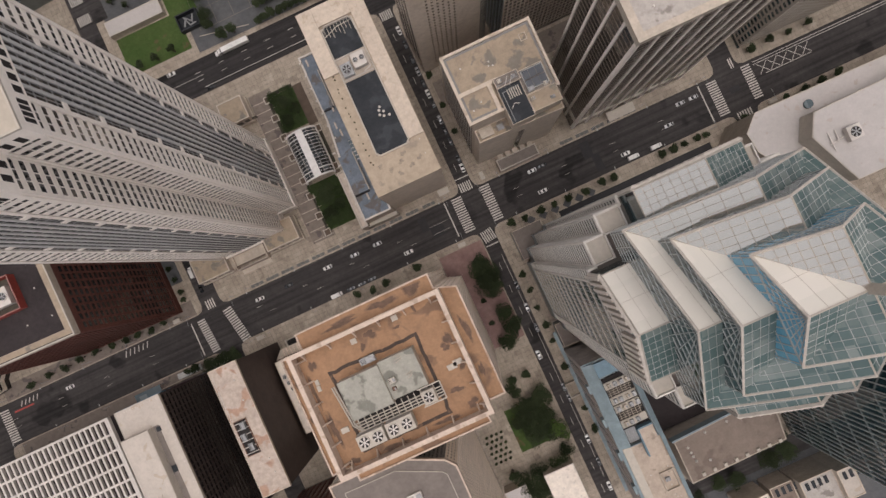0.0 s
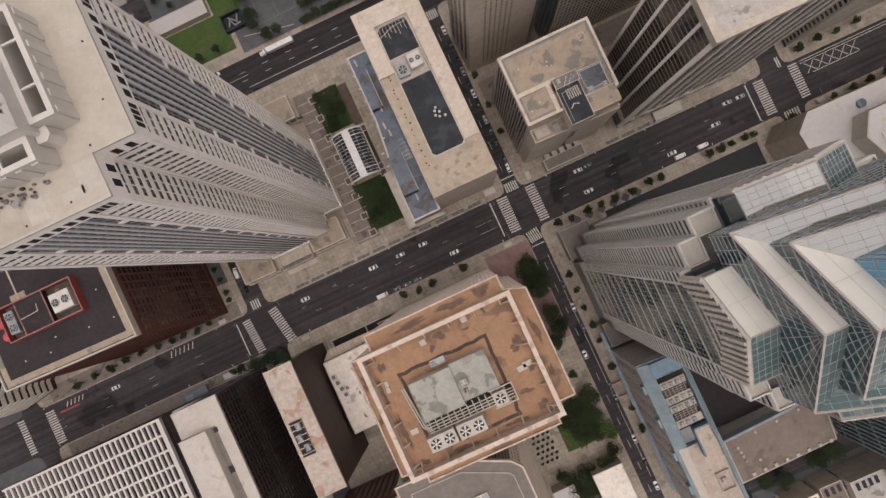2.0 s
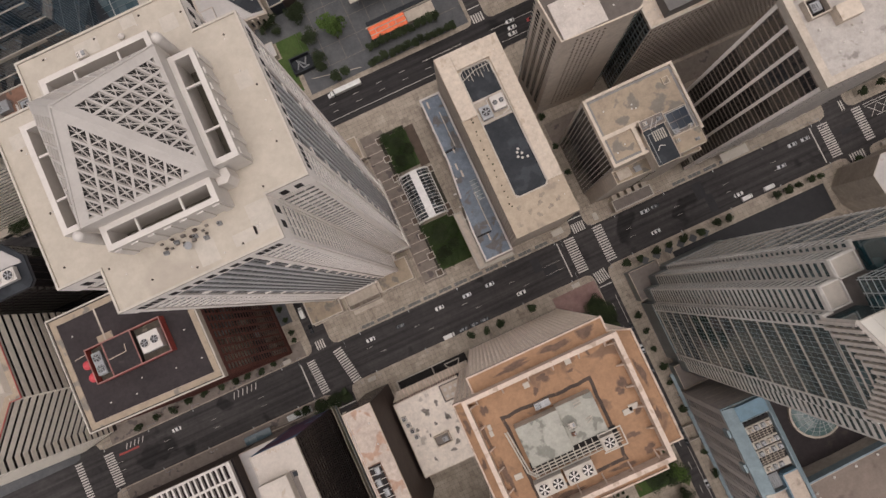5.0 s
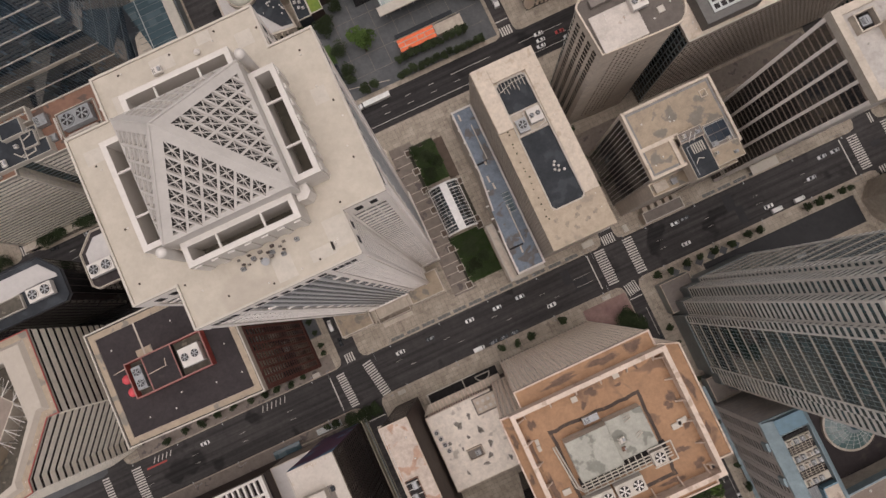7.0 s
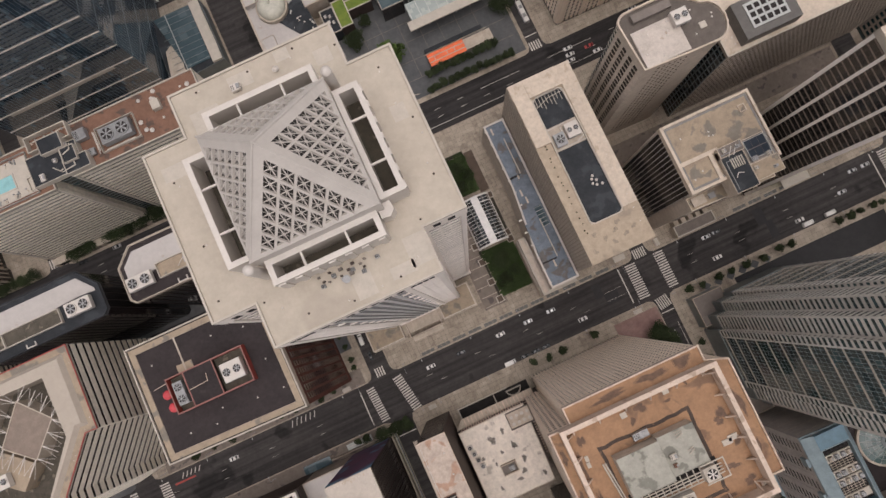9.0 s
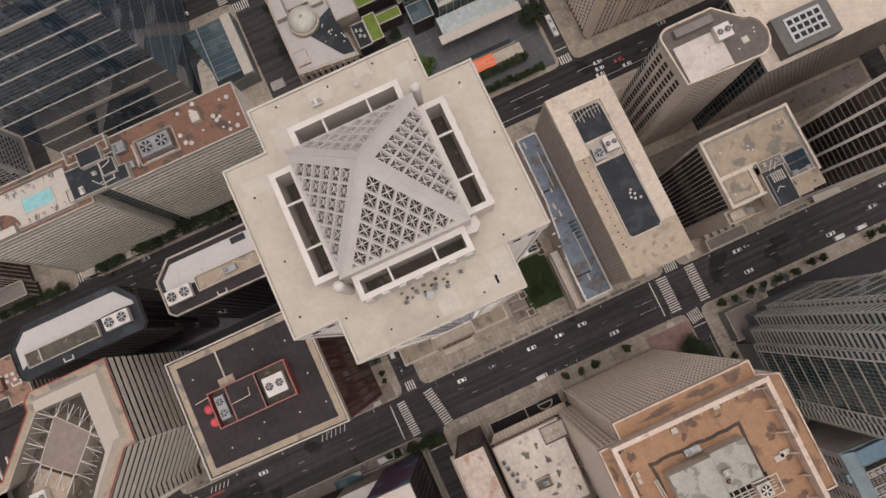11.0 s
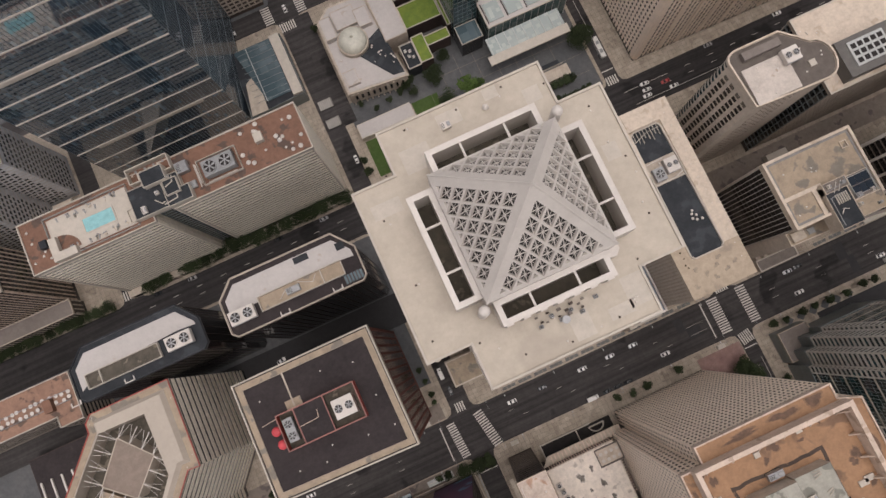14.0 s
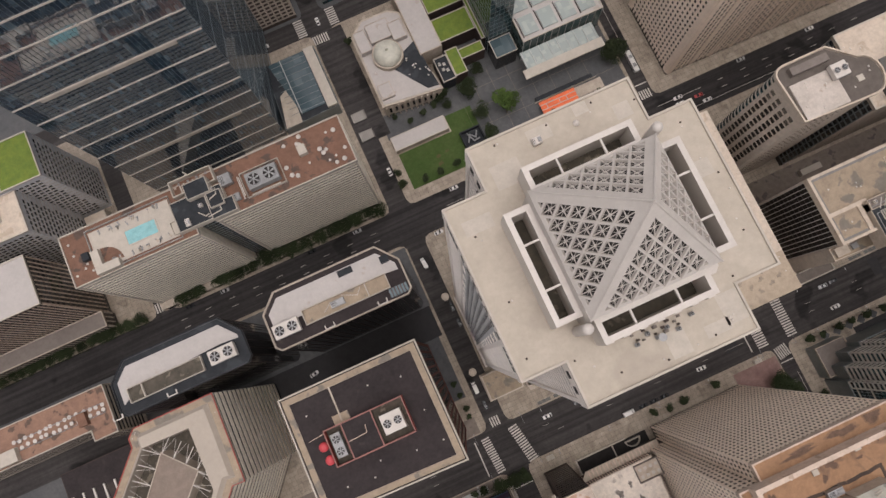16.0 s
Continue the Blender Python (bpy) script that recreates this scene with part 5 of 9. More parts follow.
    for a, b, c2, d in ((-38.2, -33.0, 60, 78), (-41.2, -34.2, 18, 37)):
        prism("raised_roof", rect(a, b, c2, d), 26.3, 28.6, BLUE_ROOF, g)
        boxes("white_edge", [(b, b + 0.45, c2, d, 26.3, 28.9)], CREAM_L, g)
        # thin dark strip paints the shadow at the raised roof's south foot
        boxes("painted_shadow", [(a, b, c2 - 0.7, c2 - 0.02, 26.3, 26.4)], DARK, g)
        ring("raised_edge", rect(a, b, c2, d), 0.2, 28.0, 28.25, MULLION, g)
    prism("skylight", rect(-33.8, -30.5, 33, 43), 26.3, 27.0, G_POOL, g)
    for k in range(6):
        boxes("skylight_bar", [(-33.9, -30.4, 33 + k * 1.9, 33.2 + k * 1.9, 27.0, 27.15)], MULLION, g)
    for k, y in enumerate((82, 74, 58, 50, 46, 24, 14)):
        boxes("tan_duct", [(-36.5 + (k % 3), -35.7 + (k % 3), y, y + 3.2, 26.3, 26.7)], TAN_STONE, g)
    boxes("ledge", [(-43.4, -28, 3.9, 5.6, 0.1, 12.0)], CREAM_L, g)
    prism("side_terrace", rect(-46.2, -42.5, 3.9, 33), 0.1, 17.0, TAN_STONE, g)
    ring("side_parapet", rect(-46.2, -42.5, 3.9, 33), 0.7, 17.0, 18.4, CREAM_L, g)
    boxes("cornice", [(-43.6, -27.6, 3.7, 4.0, 11.6, 12.4), (-46.6, -46.2, 5, 33, 12, 12.8)], CREAM_L, g)
    boxes("canopy", [(-6.5, -0.8, 3.6, 6.6, 4.5, 5.2)], CREAM_L, e)


ROOF_DIRT = mat("grey_brown_roof_dirt", (0.27, 0.225, 0.18), (0.36, 0.295, 0.225), 0.6, 0.9, fine=1.5, grime=0.3)
TAN_ROOF_L = mat("beige_gravel_roof", (0.44, 0.355, 0.265), (0.37, 0.30, 0.225), 0.1, 0.9, fine=1.5, spot=(0.31, 0.255, 0.20), spot_at=0.62, spot_scale=0.1)
CREAM_P = mat("peach_roof_membrane", (0.585, 0.495, 0.40), (0.51, 0.425, 0.34), 0.12, 0.8, fine=0.9, spot=(0.46, 0.37, 0.285), spot_at=0.6, spot_scale=0.16, warp=0.5)
pale_slab()


DARK_SOIL = mat("damp_dark_soil", (0.045, 0.034, 0.026), (0.03, 0.035, 0.018), 0.6, 0.95, fine=3, bump=0.6)


def garden():
    e = thing("glass_vault", "barrel-vaulted glass canopy with white ribs in a garden court", "glass canopy", at=(-55.9, 49.7, 0))
    me = bpy.data.meshes.new("glazing")
    v, f = [], []
    n = 12
    for i in range(n + 1):
        t = math.pi * i / n
        for y in (-12.2, 12.2):
            v.append((-7.6 * math.cos(t), y, 2.6 + 6.2 * math.sin(t)))
    f = [(2 * i, 2 * i + 2, 2 * i + 3, 2 * i + 1) for i in range(n)]
    me.from_pydata(v, [], f)
    link("glazing", me, glass("dark_vault_glass", (0.02, 0.026, 0.03), (0.09, 0.10, 0.105), (2, 2.44, 2), 0.05, 0.02, 0.45, ior=1.8), e)
    for k in range(15):
        y = -12.2 + k * 1.743
        tube("rib", [(-7.7 * math.cos(math.pi * i / n), y, 2.6 + 6.3 * math.sin(math.pi * i / n)) for i in range(n + 1)], 0.5 if k in (0, 14) else 0.26 if k in (2, 12) else 0.09, WHITE_FRAME, e, sides=5)
    for i in (0, 2, 4, 8, 10, 12):
        t = math.pi * i / n
        tube("purlin", [(-7.7 * math.cos(t), -12.4, 2.6 + 6.3 * math.sin(t)), (-7.7 * math.cos(t), 12.4, 2.6 + 6.3 * math.sin(t))], 0.2 if i in (0, 12) else 0.08, STEEL_W, e, sides=5)
    box("ridge_cover", -1.9, 1.9, -12.4, 12.4, 8.8, 9.15, WHITE_FRAME, e, bevel=0.1)
    boxes("side_wall", [(-8.0, -7.5, -12.4, 12.4, 0.2, 2.6), (7.5, 8.0, -12.4, 12.4, 0.2, 2.6)], WHITE_FRAME, e)
    for x, y in [(-64.6, 84.6), (-64.8, 74.5), (-64.8, 63.8), (-64.9, 53), (-64.9, 40.0), (-65.0, 31.5), (-65.0, 20.8), (-64.6, 11.4), (-47.3, 61), (-47.2, 40), (-47.2, 36.6), (-63, 62)]:
        t = thing("planter_frame", "square white-rimmed planter box beside the garden", "planter", "garden planters", at=(x, y, 0.2))
        ring("rim", rect(-1.8, 1.8, -1.8, 1.8), 0.4, 0, 1.2, CREAM_L, t)
        boxes("soil", [(-1.4, 1.4, -1.4, 1.4, 0, 0.8)], SOIL, t)
    walkp = thing("paving_joints", "grey joints across the dark paved walk", "paving", kind="structure")
    for i in range(8):
        boxes_y = 10 + i * 10
        bar("paving_joint", -67.4, boxes_y, 11.0, 0.35, CONC, z=0.23, parent=walkp)
        bar("paving_joint", -67.4, boxes_y + 5, 11.0, 0.35, CONC, z=0.23, parent=walkp)
    for a, b, c2, d in ((-65.0, -63.5, 64, 87), (-63.5, -50.6, 85.6, 87.4), (-47.8, -46.2, 37.5, 62.5), (-64.6, -63.6, 11, 37)):
        h = thing("hedge_bed", "dark planted strip round the garden lawn", "hedge")
        prism("soil", rect(a, b, c2, d), 0.2, 0.6, DARK_SOIL, h)
    t = thing("flower_bed", "bed of low shrubs with red flowers", "flower bed", kind="stuff")
    prism("soil", rect(-50.5, -45.8, 64, 86), 0.2, 0.5, SOIL, t)
    prism("soil", rect(-46.2, -43.6, 12, 22), 0.2, 0.5, SOIL, t)
    bm = bmesh.new()
    for i in range(160):
        x, y = random.uniform(-46, -43.8), random.uniform(12.2, 21.8)
        bmesh.ops.create_icosphere(bm, subdivisions=1, radius=random.uniform(0.15, 0.4), matrix=Matrix.Translation((x, y, 0.6)))
    me = bpy.data.meshes.new("flowers")
    bm.to_mesh(me)
    bm.free()
    link("flowers", me, mat("faded_red_flowers", (0.22, 0.05, 0.035), (0.06, 0.07, 0.03), 0.8, 0.8), t)


garden()


# ---- tan block with a grey parapet roof ----
def tan_block():
    e = thing("tan_block", "tan stone office block with black finned side and stepped roof", "office building")
    Z = 76.0
    p = [(16.2, 16.2), (54.2, 16.2), (54.2, 45.2), (16.2, 45.2)]
    c = inset(p, 0.7)
    prism("core", c, 0.1, Z - 2.5, G_BLACK, e)
    a, b = c[3], c[0]
    _, L, _, _ = along(a, b)
    piers(e, a, b, 5, Z - 2.5, steps(0.2, L - 0.2, 14), 0.24, 0.32, STEEL_W, "fin")
    bands(e, a, b, steps(8, Z - 6, 17), 0.3, L - 0.3, 0.3, 0.06, BROWN_ST, "floor_line")
    a, b = c[1], c[2]
    grid_face(e, a, b, 5, Z - 2.5, 12, 18, 0.5, 0.3, 1.4, 0.15, TAN_STONE, TAN_STONE)
    prism("north_wall", rect(16.2, 54.2, 44.4, 45.2), 0.1, Z - 2.5, TAN_STONE, e)
    prism("south_wall", rect(17.2, 54.2, 16.2, 17.1), 0.1, Z - 2.5, TAN_STONE, e)
    prism("attic", p, Z - 2.5, Z, CREAM_P, e)
    prism("roof", inset(p, 1.2), Z, Z + 0.15, TAN_ROOF, e)
    ring("grey_margin", inset(p, 1.2), 0.9, Z, Z + 0.25, mat("grey_roof_margin", (0.235, 0.225, 0.215), rough=0.85), e)
    ring("parapet", p, 1.1, Z, Z + 1.1, CREAM_P, e)
    boxes("divider", [(17.2, 33.0, 27.6, 29.2, Z + 0.15, Z + 1.0), (28.6, 30.2, 17.2, 27.6, Z + 0.15, Z + 1.0)], CREAM_P, e)
    g = thing("roof_plant_room", "dark roofed plant rooms on the tan block", "plant room")
    for a, b, c2, d, h, m in ((31, 40.5, 9.2, 26.8, 3.0, SLATE_ROOF), (40.5, 51, 17.6, 27.4, 2.0, GREY_ROOF), (40.8, 52.6, 10.5, 17.5, 1.6, TAN_ROOF), (31, 41, 24, 28.2, 4.0, GREY_ROOF)):
        prism("room", rect(a, b, c2, d), Z - 6, Z + h, CONC, g)
        prism("room_roof", inset(rect(a, b, c2, d), 0.25), Z + h, Z + h + 0.12, m, g)
        ring("room_edge", rect(a, b, c2, d), 0.2, Z + h, Z + h + 0.4, CREAM_P, g)
    t = thing("solar_rack", "dark blue glazed panels in a metal frame on the roof", "panels", at=(46.3, 22.8, Z + 2.2))
    for i in range(3):
        for j in range(2):
            boxes("panel", [(-4.2 + i * 2.8, -1.6 + i * 2.8, -3.6 + j * 3.8, -0.2 + j * 3.8, 0.4, 0.6)], PANEL_BLUE, t)
    boxes("frame", [(-4.4, 4.4, -3.9, -3.7, 0, 0.7), (-4.4, 4.4, 3.7, 3.9, 0, 0.7), (-4.4, -4.2, -3.7, 3.7, 0, 0.7), (4.2, 4.4, -3.7, 3.7, 0, 0.7)], MULLION, t)
    pipes("white pipe work on the plant room", [[(34 + k, 23.5, Z + 4.4), (36.5 + k, 27.0, Z + 4.4)] for k in range(0, 4, 2)] + [[(33.4, 15, Z + 3.6), (35, 16.6, Z + 3.6), (36.8, 15.8, Z + 3.6)]], 0.15)
    for k in range(6):
        boxes("roof_slat", [(34.2 + k * 0.9, 34.6 + k * 0.9, 18.6, 22.6, Z + 3.15, Z + 3.45)], CREAM_L, g)
    for a, b, w, d, h, m in ((43, 19, 2.6, 1.8, 1.4, GREY_MET), (49, 18.8, 1.6, 1.6, 1.0, CREAM_L), (38.6, 26, 1.6, 1.2, 1.0, GREY_MET), (33, 26.4, 1.6, 1.6, 1.2, CREAM_L), (42.5, 15.5, 1.4, 1.4, 0.9, CREAM_L), (49.5, 13.0, 1.8, 1.2, 0.8, GREY_MET)):
        air_unit(a, b, Z + (2.12 if b > 18 and a > 41 else 1.72 if b < 17.6 and a > 41 else 4.12), w, d, h, "small metal unit on the plant room roof", m)
    pipes("grey pipes across the plant rooms", [[(31.4, 25, Z + 4.3), (40.2, 25.4, Z + 4.3), (40.2, 27.6, Z + 4.3)], [(32.5, 10.5, Z + 3.3), (32.5, 22, Z + 3.3), (39, 22.4, Z + 3.3)]], 0.16, GREY_MET)
    ring("roof_frame", rect(47.6, 50.4, 37.6, 40.6), 0.3, Z + 0.15, Z + 0.8, CREAM_P, e)
    for x, y in ((33, 36), (32.4, 34.4), (34, 34), (22, 38), (20, 21), (24, 23), (42.6, 13), (47, 14.4), (50.5, 12.2)):
        vent(x, y, Z + 0.2, 0.4)
    # lower front part towards the street
    g = thing("stone_front_wing", "plain tan stone front wing of the block", "wing")
    q = [(18.0, 10.6), (55.0, 9.4), (55.0, 16.15), (18.0, 16.15)]
    prism("wall", q, 0.1, 62, TAN_STONE, g)
    roofed(g, q, 62, TAN_ROOF, CREAM_P, 0.4, 0.9)
    prism("room", rect(19.4, 25, 11.6, 15.4), 62.2, 64, CONC, g)
    boxes("window", [(35.8, 38.4, 9.72, 9.98, 10, 50)], G_BLACK, g)
    boxes("hatch", [(27, 29.6, 12, 14.4, 62.25, 63.2)], GREY_MET, g)
    g = thing("entrance_portico", "low stone portico with bays and white flat roof on the avenue", "portico")
    q = rect(25.8, 46.4, 1.9, 7.6)
    prism("wall", q, 0.1, 7, CONC, g)
    roofed(g, q, 7, GREY_ROOF, CREAM_L, 0.5, 0.8)
    for k in range(5):
        boxes("bay", [(27.6 + k * 3.9, 30 + k * 3.9, 7.6, 10.0, 0.1, 5.5)], CONC, g)


tan_block()


# ---- dark tower with broad pale piers ----
def dark_pier_tower():
    e = thing("dark_pier_tower", "dark glass tower with broad pale stone piers", "office tower")
    Z = 139.0
    p = rect(66.0, 124.0, 6.4, 36.6)
    c = inset(p, 0.7)
    prism("glass_core", c, 0.1, Z - 3, G_BLACK, e)
    for i in range(4):
        a, b = c[i], c[(i + 1) % 4]
        _, L, _, _ = along(a, b)
        n = 4 if i in (1, 3) else 8
        piers(e, a, b, 3, Z - 3, steps(0.3, L - 0.3, n), 1.15, 0.5, GRANITE)
        bands(e, a, b, steps(6, Z - 5, 34), 0, L, 0.8, 0.06, WARM_ROOF)
        piers(e, a, b, 3, Z - 3, steps(0, L, n * 3)[1:-1], 0.12, 0.08, BROWN_ST, "mullion")
        bands(e, a, b, (14, 17), 0, L, 1.2, 0.5, STRIPE_W, "belt")
    prism("attic", p, Z - 3, Z, STRIPE_W, e)
    prism("roof", inset(p, 2.6), Z, Z + 0.15, STAIN_GREY, e)
    ring("margin", p, 2.5, Z, Z + 0.9, CONC, e)
    g = thing("roof_plant_well", "open rooftop plant well with machines", "plant well")
    ring("wall", rect(70, 76.5, 26.5, 32.5), 0.4, Z + 0.15, Z + 3, CONC, g)
    prism("floor", rect(70.4, 76.1, 26.9, 32.1), Z + 0.15, Z + 0.3, DARK, g)
    air_unit(73, 29.5, Z + 0.3, 3, 3, 2, "grey machine in the plant well")
    prism("stair_box", rect(77, 84, 22, 27), Z + 0.15, Z + 4, CREAM_P, g)
    prism("lift_box", rect(96, 108, 16, 28), Z + 0.15, Z + 6, CREAM_P, g)
    for i in range(20):
        vent(random.uniform(70, 120), random.uniform(10, 25), Z + 0.15, 0.45)
    g = thing("sidewalk_awning", "pale awning along the dark tower base", "awning")
    boxes("roof", [(84, 98, 1.8, 6.3, 4.2, 4.7)], CREAM_L, g)
    for x in (84.4, 91, 97.6):
        boxes("post", [(x - 0.12, x + 0.12, 2.0, 2.24, 0.16, 4.2)], GREY_MET, g)


dark_pier_tower()


# ---- towers on the next blocks to the north-east ----
def slim_tower():
    e = thing("beige_slim_tower", "beige tower with rounded end, punched windows and pale roof", "office tower")
    Z = 100.0
    arc = [(42 + 6 * math.cos(t), 70 + 8 * math.sin(t)) for t in steps(-math.pi / 2, math.pi / 2, 8)]
    arc2 = [(15.6 + 4.5 * math.cos(t), 82 + 4.0 * math.sin(t)) for t in steps(math.pi / 2, math.pi, 5)]
    p = [(12.4, 63.2), (33.0, 62.2)] + arc + [(33, 86)] + arc2
    c = inset(p, 0.5)
    prism("wall", c, 0.1, Z - 1, TAN_STONE, e)
    prism("attic", p, Z - 1, Z, TAN_STONE, e)
    _, L, _, _ = along(c[-1], c[0])
    for k in range(4):
        at = 1.6 + (L - 2.4) * k / 4
        bands(e, c[-1], c[0], steps(12, Z - 8, 23), at, at + 2.3, 2.3, 0.03, G_BLACK, "window")
    for k in range(6):
        bands(e, c[0], c[1], steps(10, Z - 6, 26), 6.5 + k * 2.2, 7.3 + k * 2.2, 1.1, 0.03, G_BLACK, "window")
    bandz = steps(6, Z - 3, 26)
    for i in list(range(2, 10)) + list(range(11, len(c) - 1)):
        a, b = c[i], c[i + 1]
        _, L, _, _ = along(a, b)
        bands(e, a, b, bandz, 0, L, 2.0, 0.05, G_TEAL, "glass_band")
    prism("roof", inset(p, 0.8), Z, Z + 0.2, mat("dark_brown_gravel", (0.135, 0.112, 0.096), (0.10, 0.085, 0.073), 0.3, 0.9), e)
    ring("parapet", p, 0.6, Z, Z + 1.0, CREAM_P, e)
    prism("white_roof", rect(13.6, 31, 63.4, 77.6), Z + 0.2, Z + 1.2, mat("patched_pale_roof", (0.545, 0.485, 0.43), (0.45, 0.395, 0.345), 0.12, 0.85, fine=1.5, spot=(0.36, 0.29, 0.235), spot_at=0.64, spot_scale=0.2), e)
    prism("brown_screen", rect(16, 31, 80.4, 83.4), Z + 0.2, Z + 2.6, GREY_ROOF, e)
    cooling_tower(28.5, 34.5, 72.5, 78, Z + 1.2, 3, 2, "white fan unit on the beige tower", STEEL_W)
    prism("hatch", rect(37.5, 40.0, 68.6, 71.0), Z + 0.2, Z + 0.9, CREAM_L, e)
    for i in range(14):
        vent(random.uniform(15, 44), random.uniform(65, 80), Z + 1.0, 0.4)
    e = thing("gridded_office_block", "grey gridded office block with pale roof and louvred plant box", "office building")
    Z = 82.0
    p = rect(50.4, 150, 58.2, 92)
    c = inset(p, 0.5)
    prism("core", c, 0.1, Z - 1, G_DARK, e)
    grid_face(e, c[3], c[0], 4, Z - 1, 12, 20, 0.4, 0.3, 0.9, 0.12, TEAL_MET, TEAL_MET)
    grid_face(e, c[0], c[1], 4, Z - 1, 50, 20, 0.6, 0.16, 1.5, 0.05, TAN_STONE, TAN_STONE)
    grid_face(e, c[2], c[3], 4, Z - 1, 40, 20, 0.7, 0.3, 1.6, 0.15, TAN_STONE, TAN_STONE)
    prism("attic", p, Z - 1, Z, CREAM_P, e)
    roofed(e, p, Z, CREAM_P, CREAM_L, 0.5, 0.8)
    g = thing("louvred_plant_box", "dark louvred rooftop plant box with fan grilles", "plant box")
    prism("wall", rect(57, 80, 60, 75), Z + 0.2, Z + 7, mat("dark_louvre", (0.12, 0.11, 0.10), rough=0.6), g)
    prism("top", rect(61, 76, 63, 73), Z + 7, Z + 7.5, MULLION, g)
    for i in range(5):
        for j in range(3):
            boxes("grille", [(61.9 + i * 2.8, 63.9 + i * 2.8, 63.9 + j * 3.0, 65.9 + j * 3.0, Z + 7.5, Z + 7.6)], DARK, g)
    for i in range(16):
        vent(random.uniform(52, 58), random.uniform(60, 90), Z + 0.25, 0.35)
    g = thing("small_kiosk", "small pale flat-roofed kiosk in the court", "kiosk")
    prism("wall", rect(57, 68, 49.5, 52.5), 0.1, 4, CREAM_L, g)
    e = thing("punched_window_tower", "beige tower with rows of small square windows", "office tower")
    Z = 105.0
    p = [(20.6, 126.0), (130, 124.5), (130, 170), (20.6, 170)]
    c = inset(p, 0.5)
    prism("core", c, 0.1, Z - 2, G_DARK, e)
    for i in (0, 3):
        a, b = c[i], c[(i + 1) % 4]
        _, L, _, _ = along(a, b)
        n = int(L / 2.5)
        piers(e, a, b, 2, Z - 2, steps(0.6, L - 0.6, n), 1.35, 0.14, PINK_F)
        bands(e, a, b, steps(5, Z - 2, 28)[:-1], 0, L, 1.7 if i == 3 else 1.3, 0.05, PINK_F)
        piers(e, a, b, 2, Z - 2, steps(1.5, L - 1.5, 9) if i == 0 else (1.5, L - 2), 2.2, 0.5, PINK_F, "buttress")
    prism("attic", p, Z - 2, Z, CREAM_P, e)
    roofed(e, p, Z, STAIN_GREY, CREAM_P, 0.6, 1.0)
    cooling_tower(24, 27, 130, 133, Z + 0.2, 2, 1, "small white fan on the beige tower roof", STEEL_W)


slim_tower()


DAMP_STAIN = mat("damp_brown_stain", (0.165, 0.098, 0.064), (0.11, 0.068, 0.047), 0.5, 0.75, fine=1.5, grime=0.3)
DAMP_HALO = mat("faint_damp_stain", (0.265, 0.155, 0.09), (0.205, 0.12, 0.072), 0.5, 0.78, fine=1.5, grime=0.2)
MOULD_HALO = mat("faint_roof_mould", (0.43, 0.38, 0.33), (0.55, 0.485, 0.42), 0.9, 0.85, fine=1.5, grime=0.3)
BLACK_MOULD = mat("black_roof_mould", (0.13, 0.115, 0.10), (0.28, 0.245, 0.21), 0.6, 0.85, fine=1.5, grime=0.35)


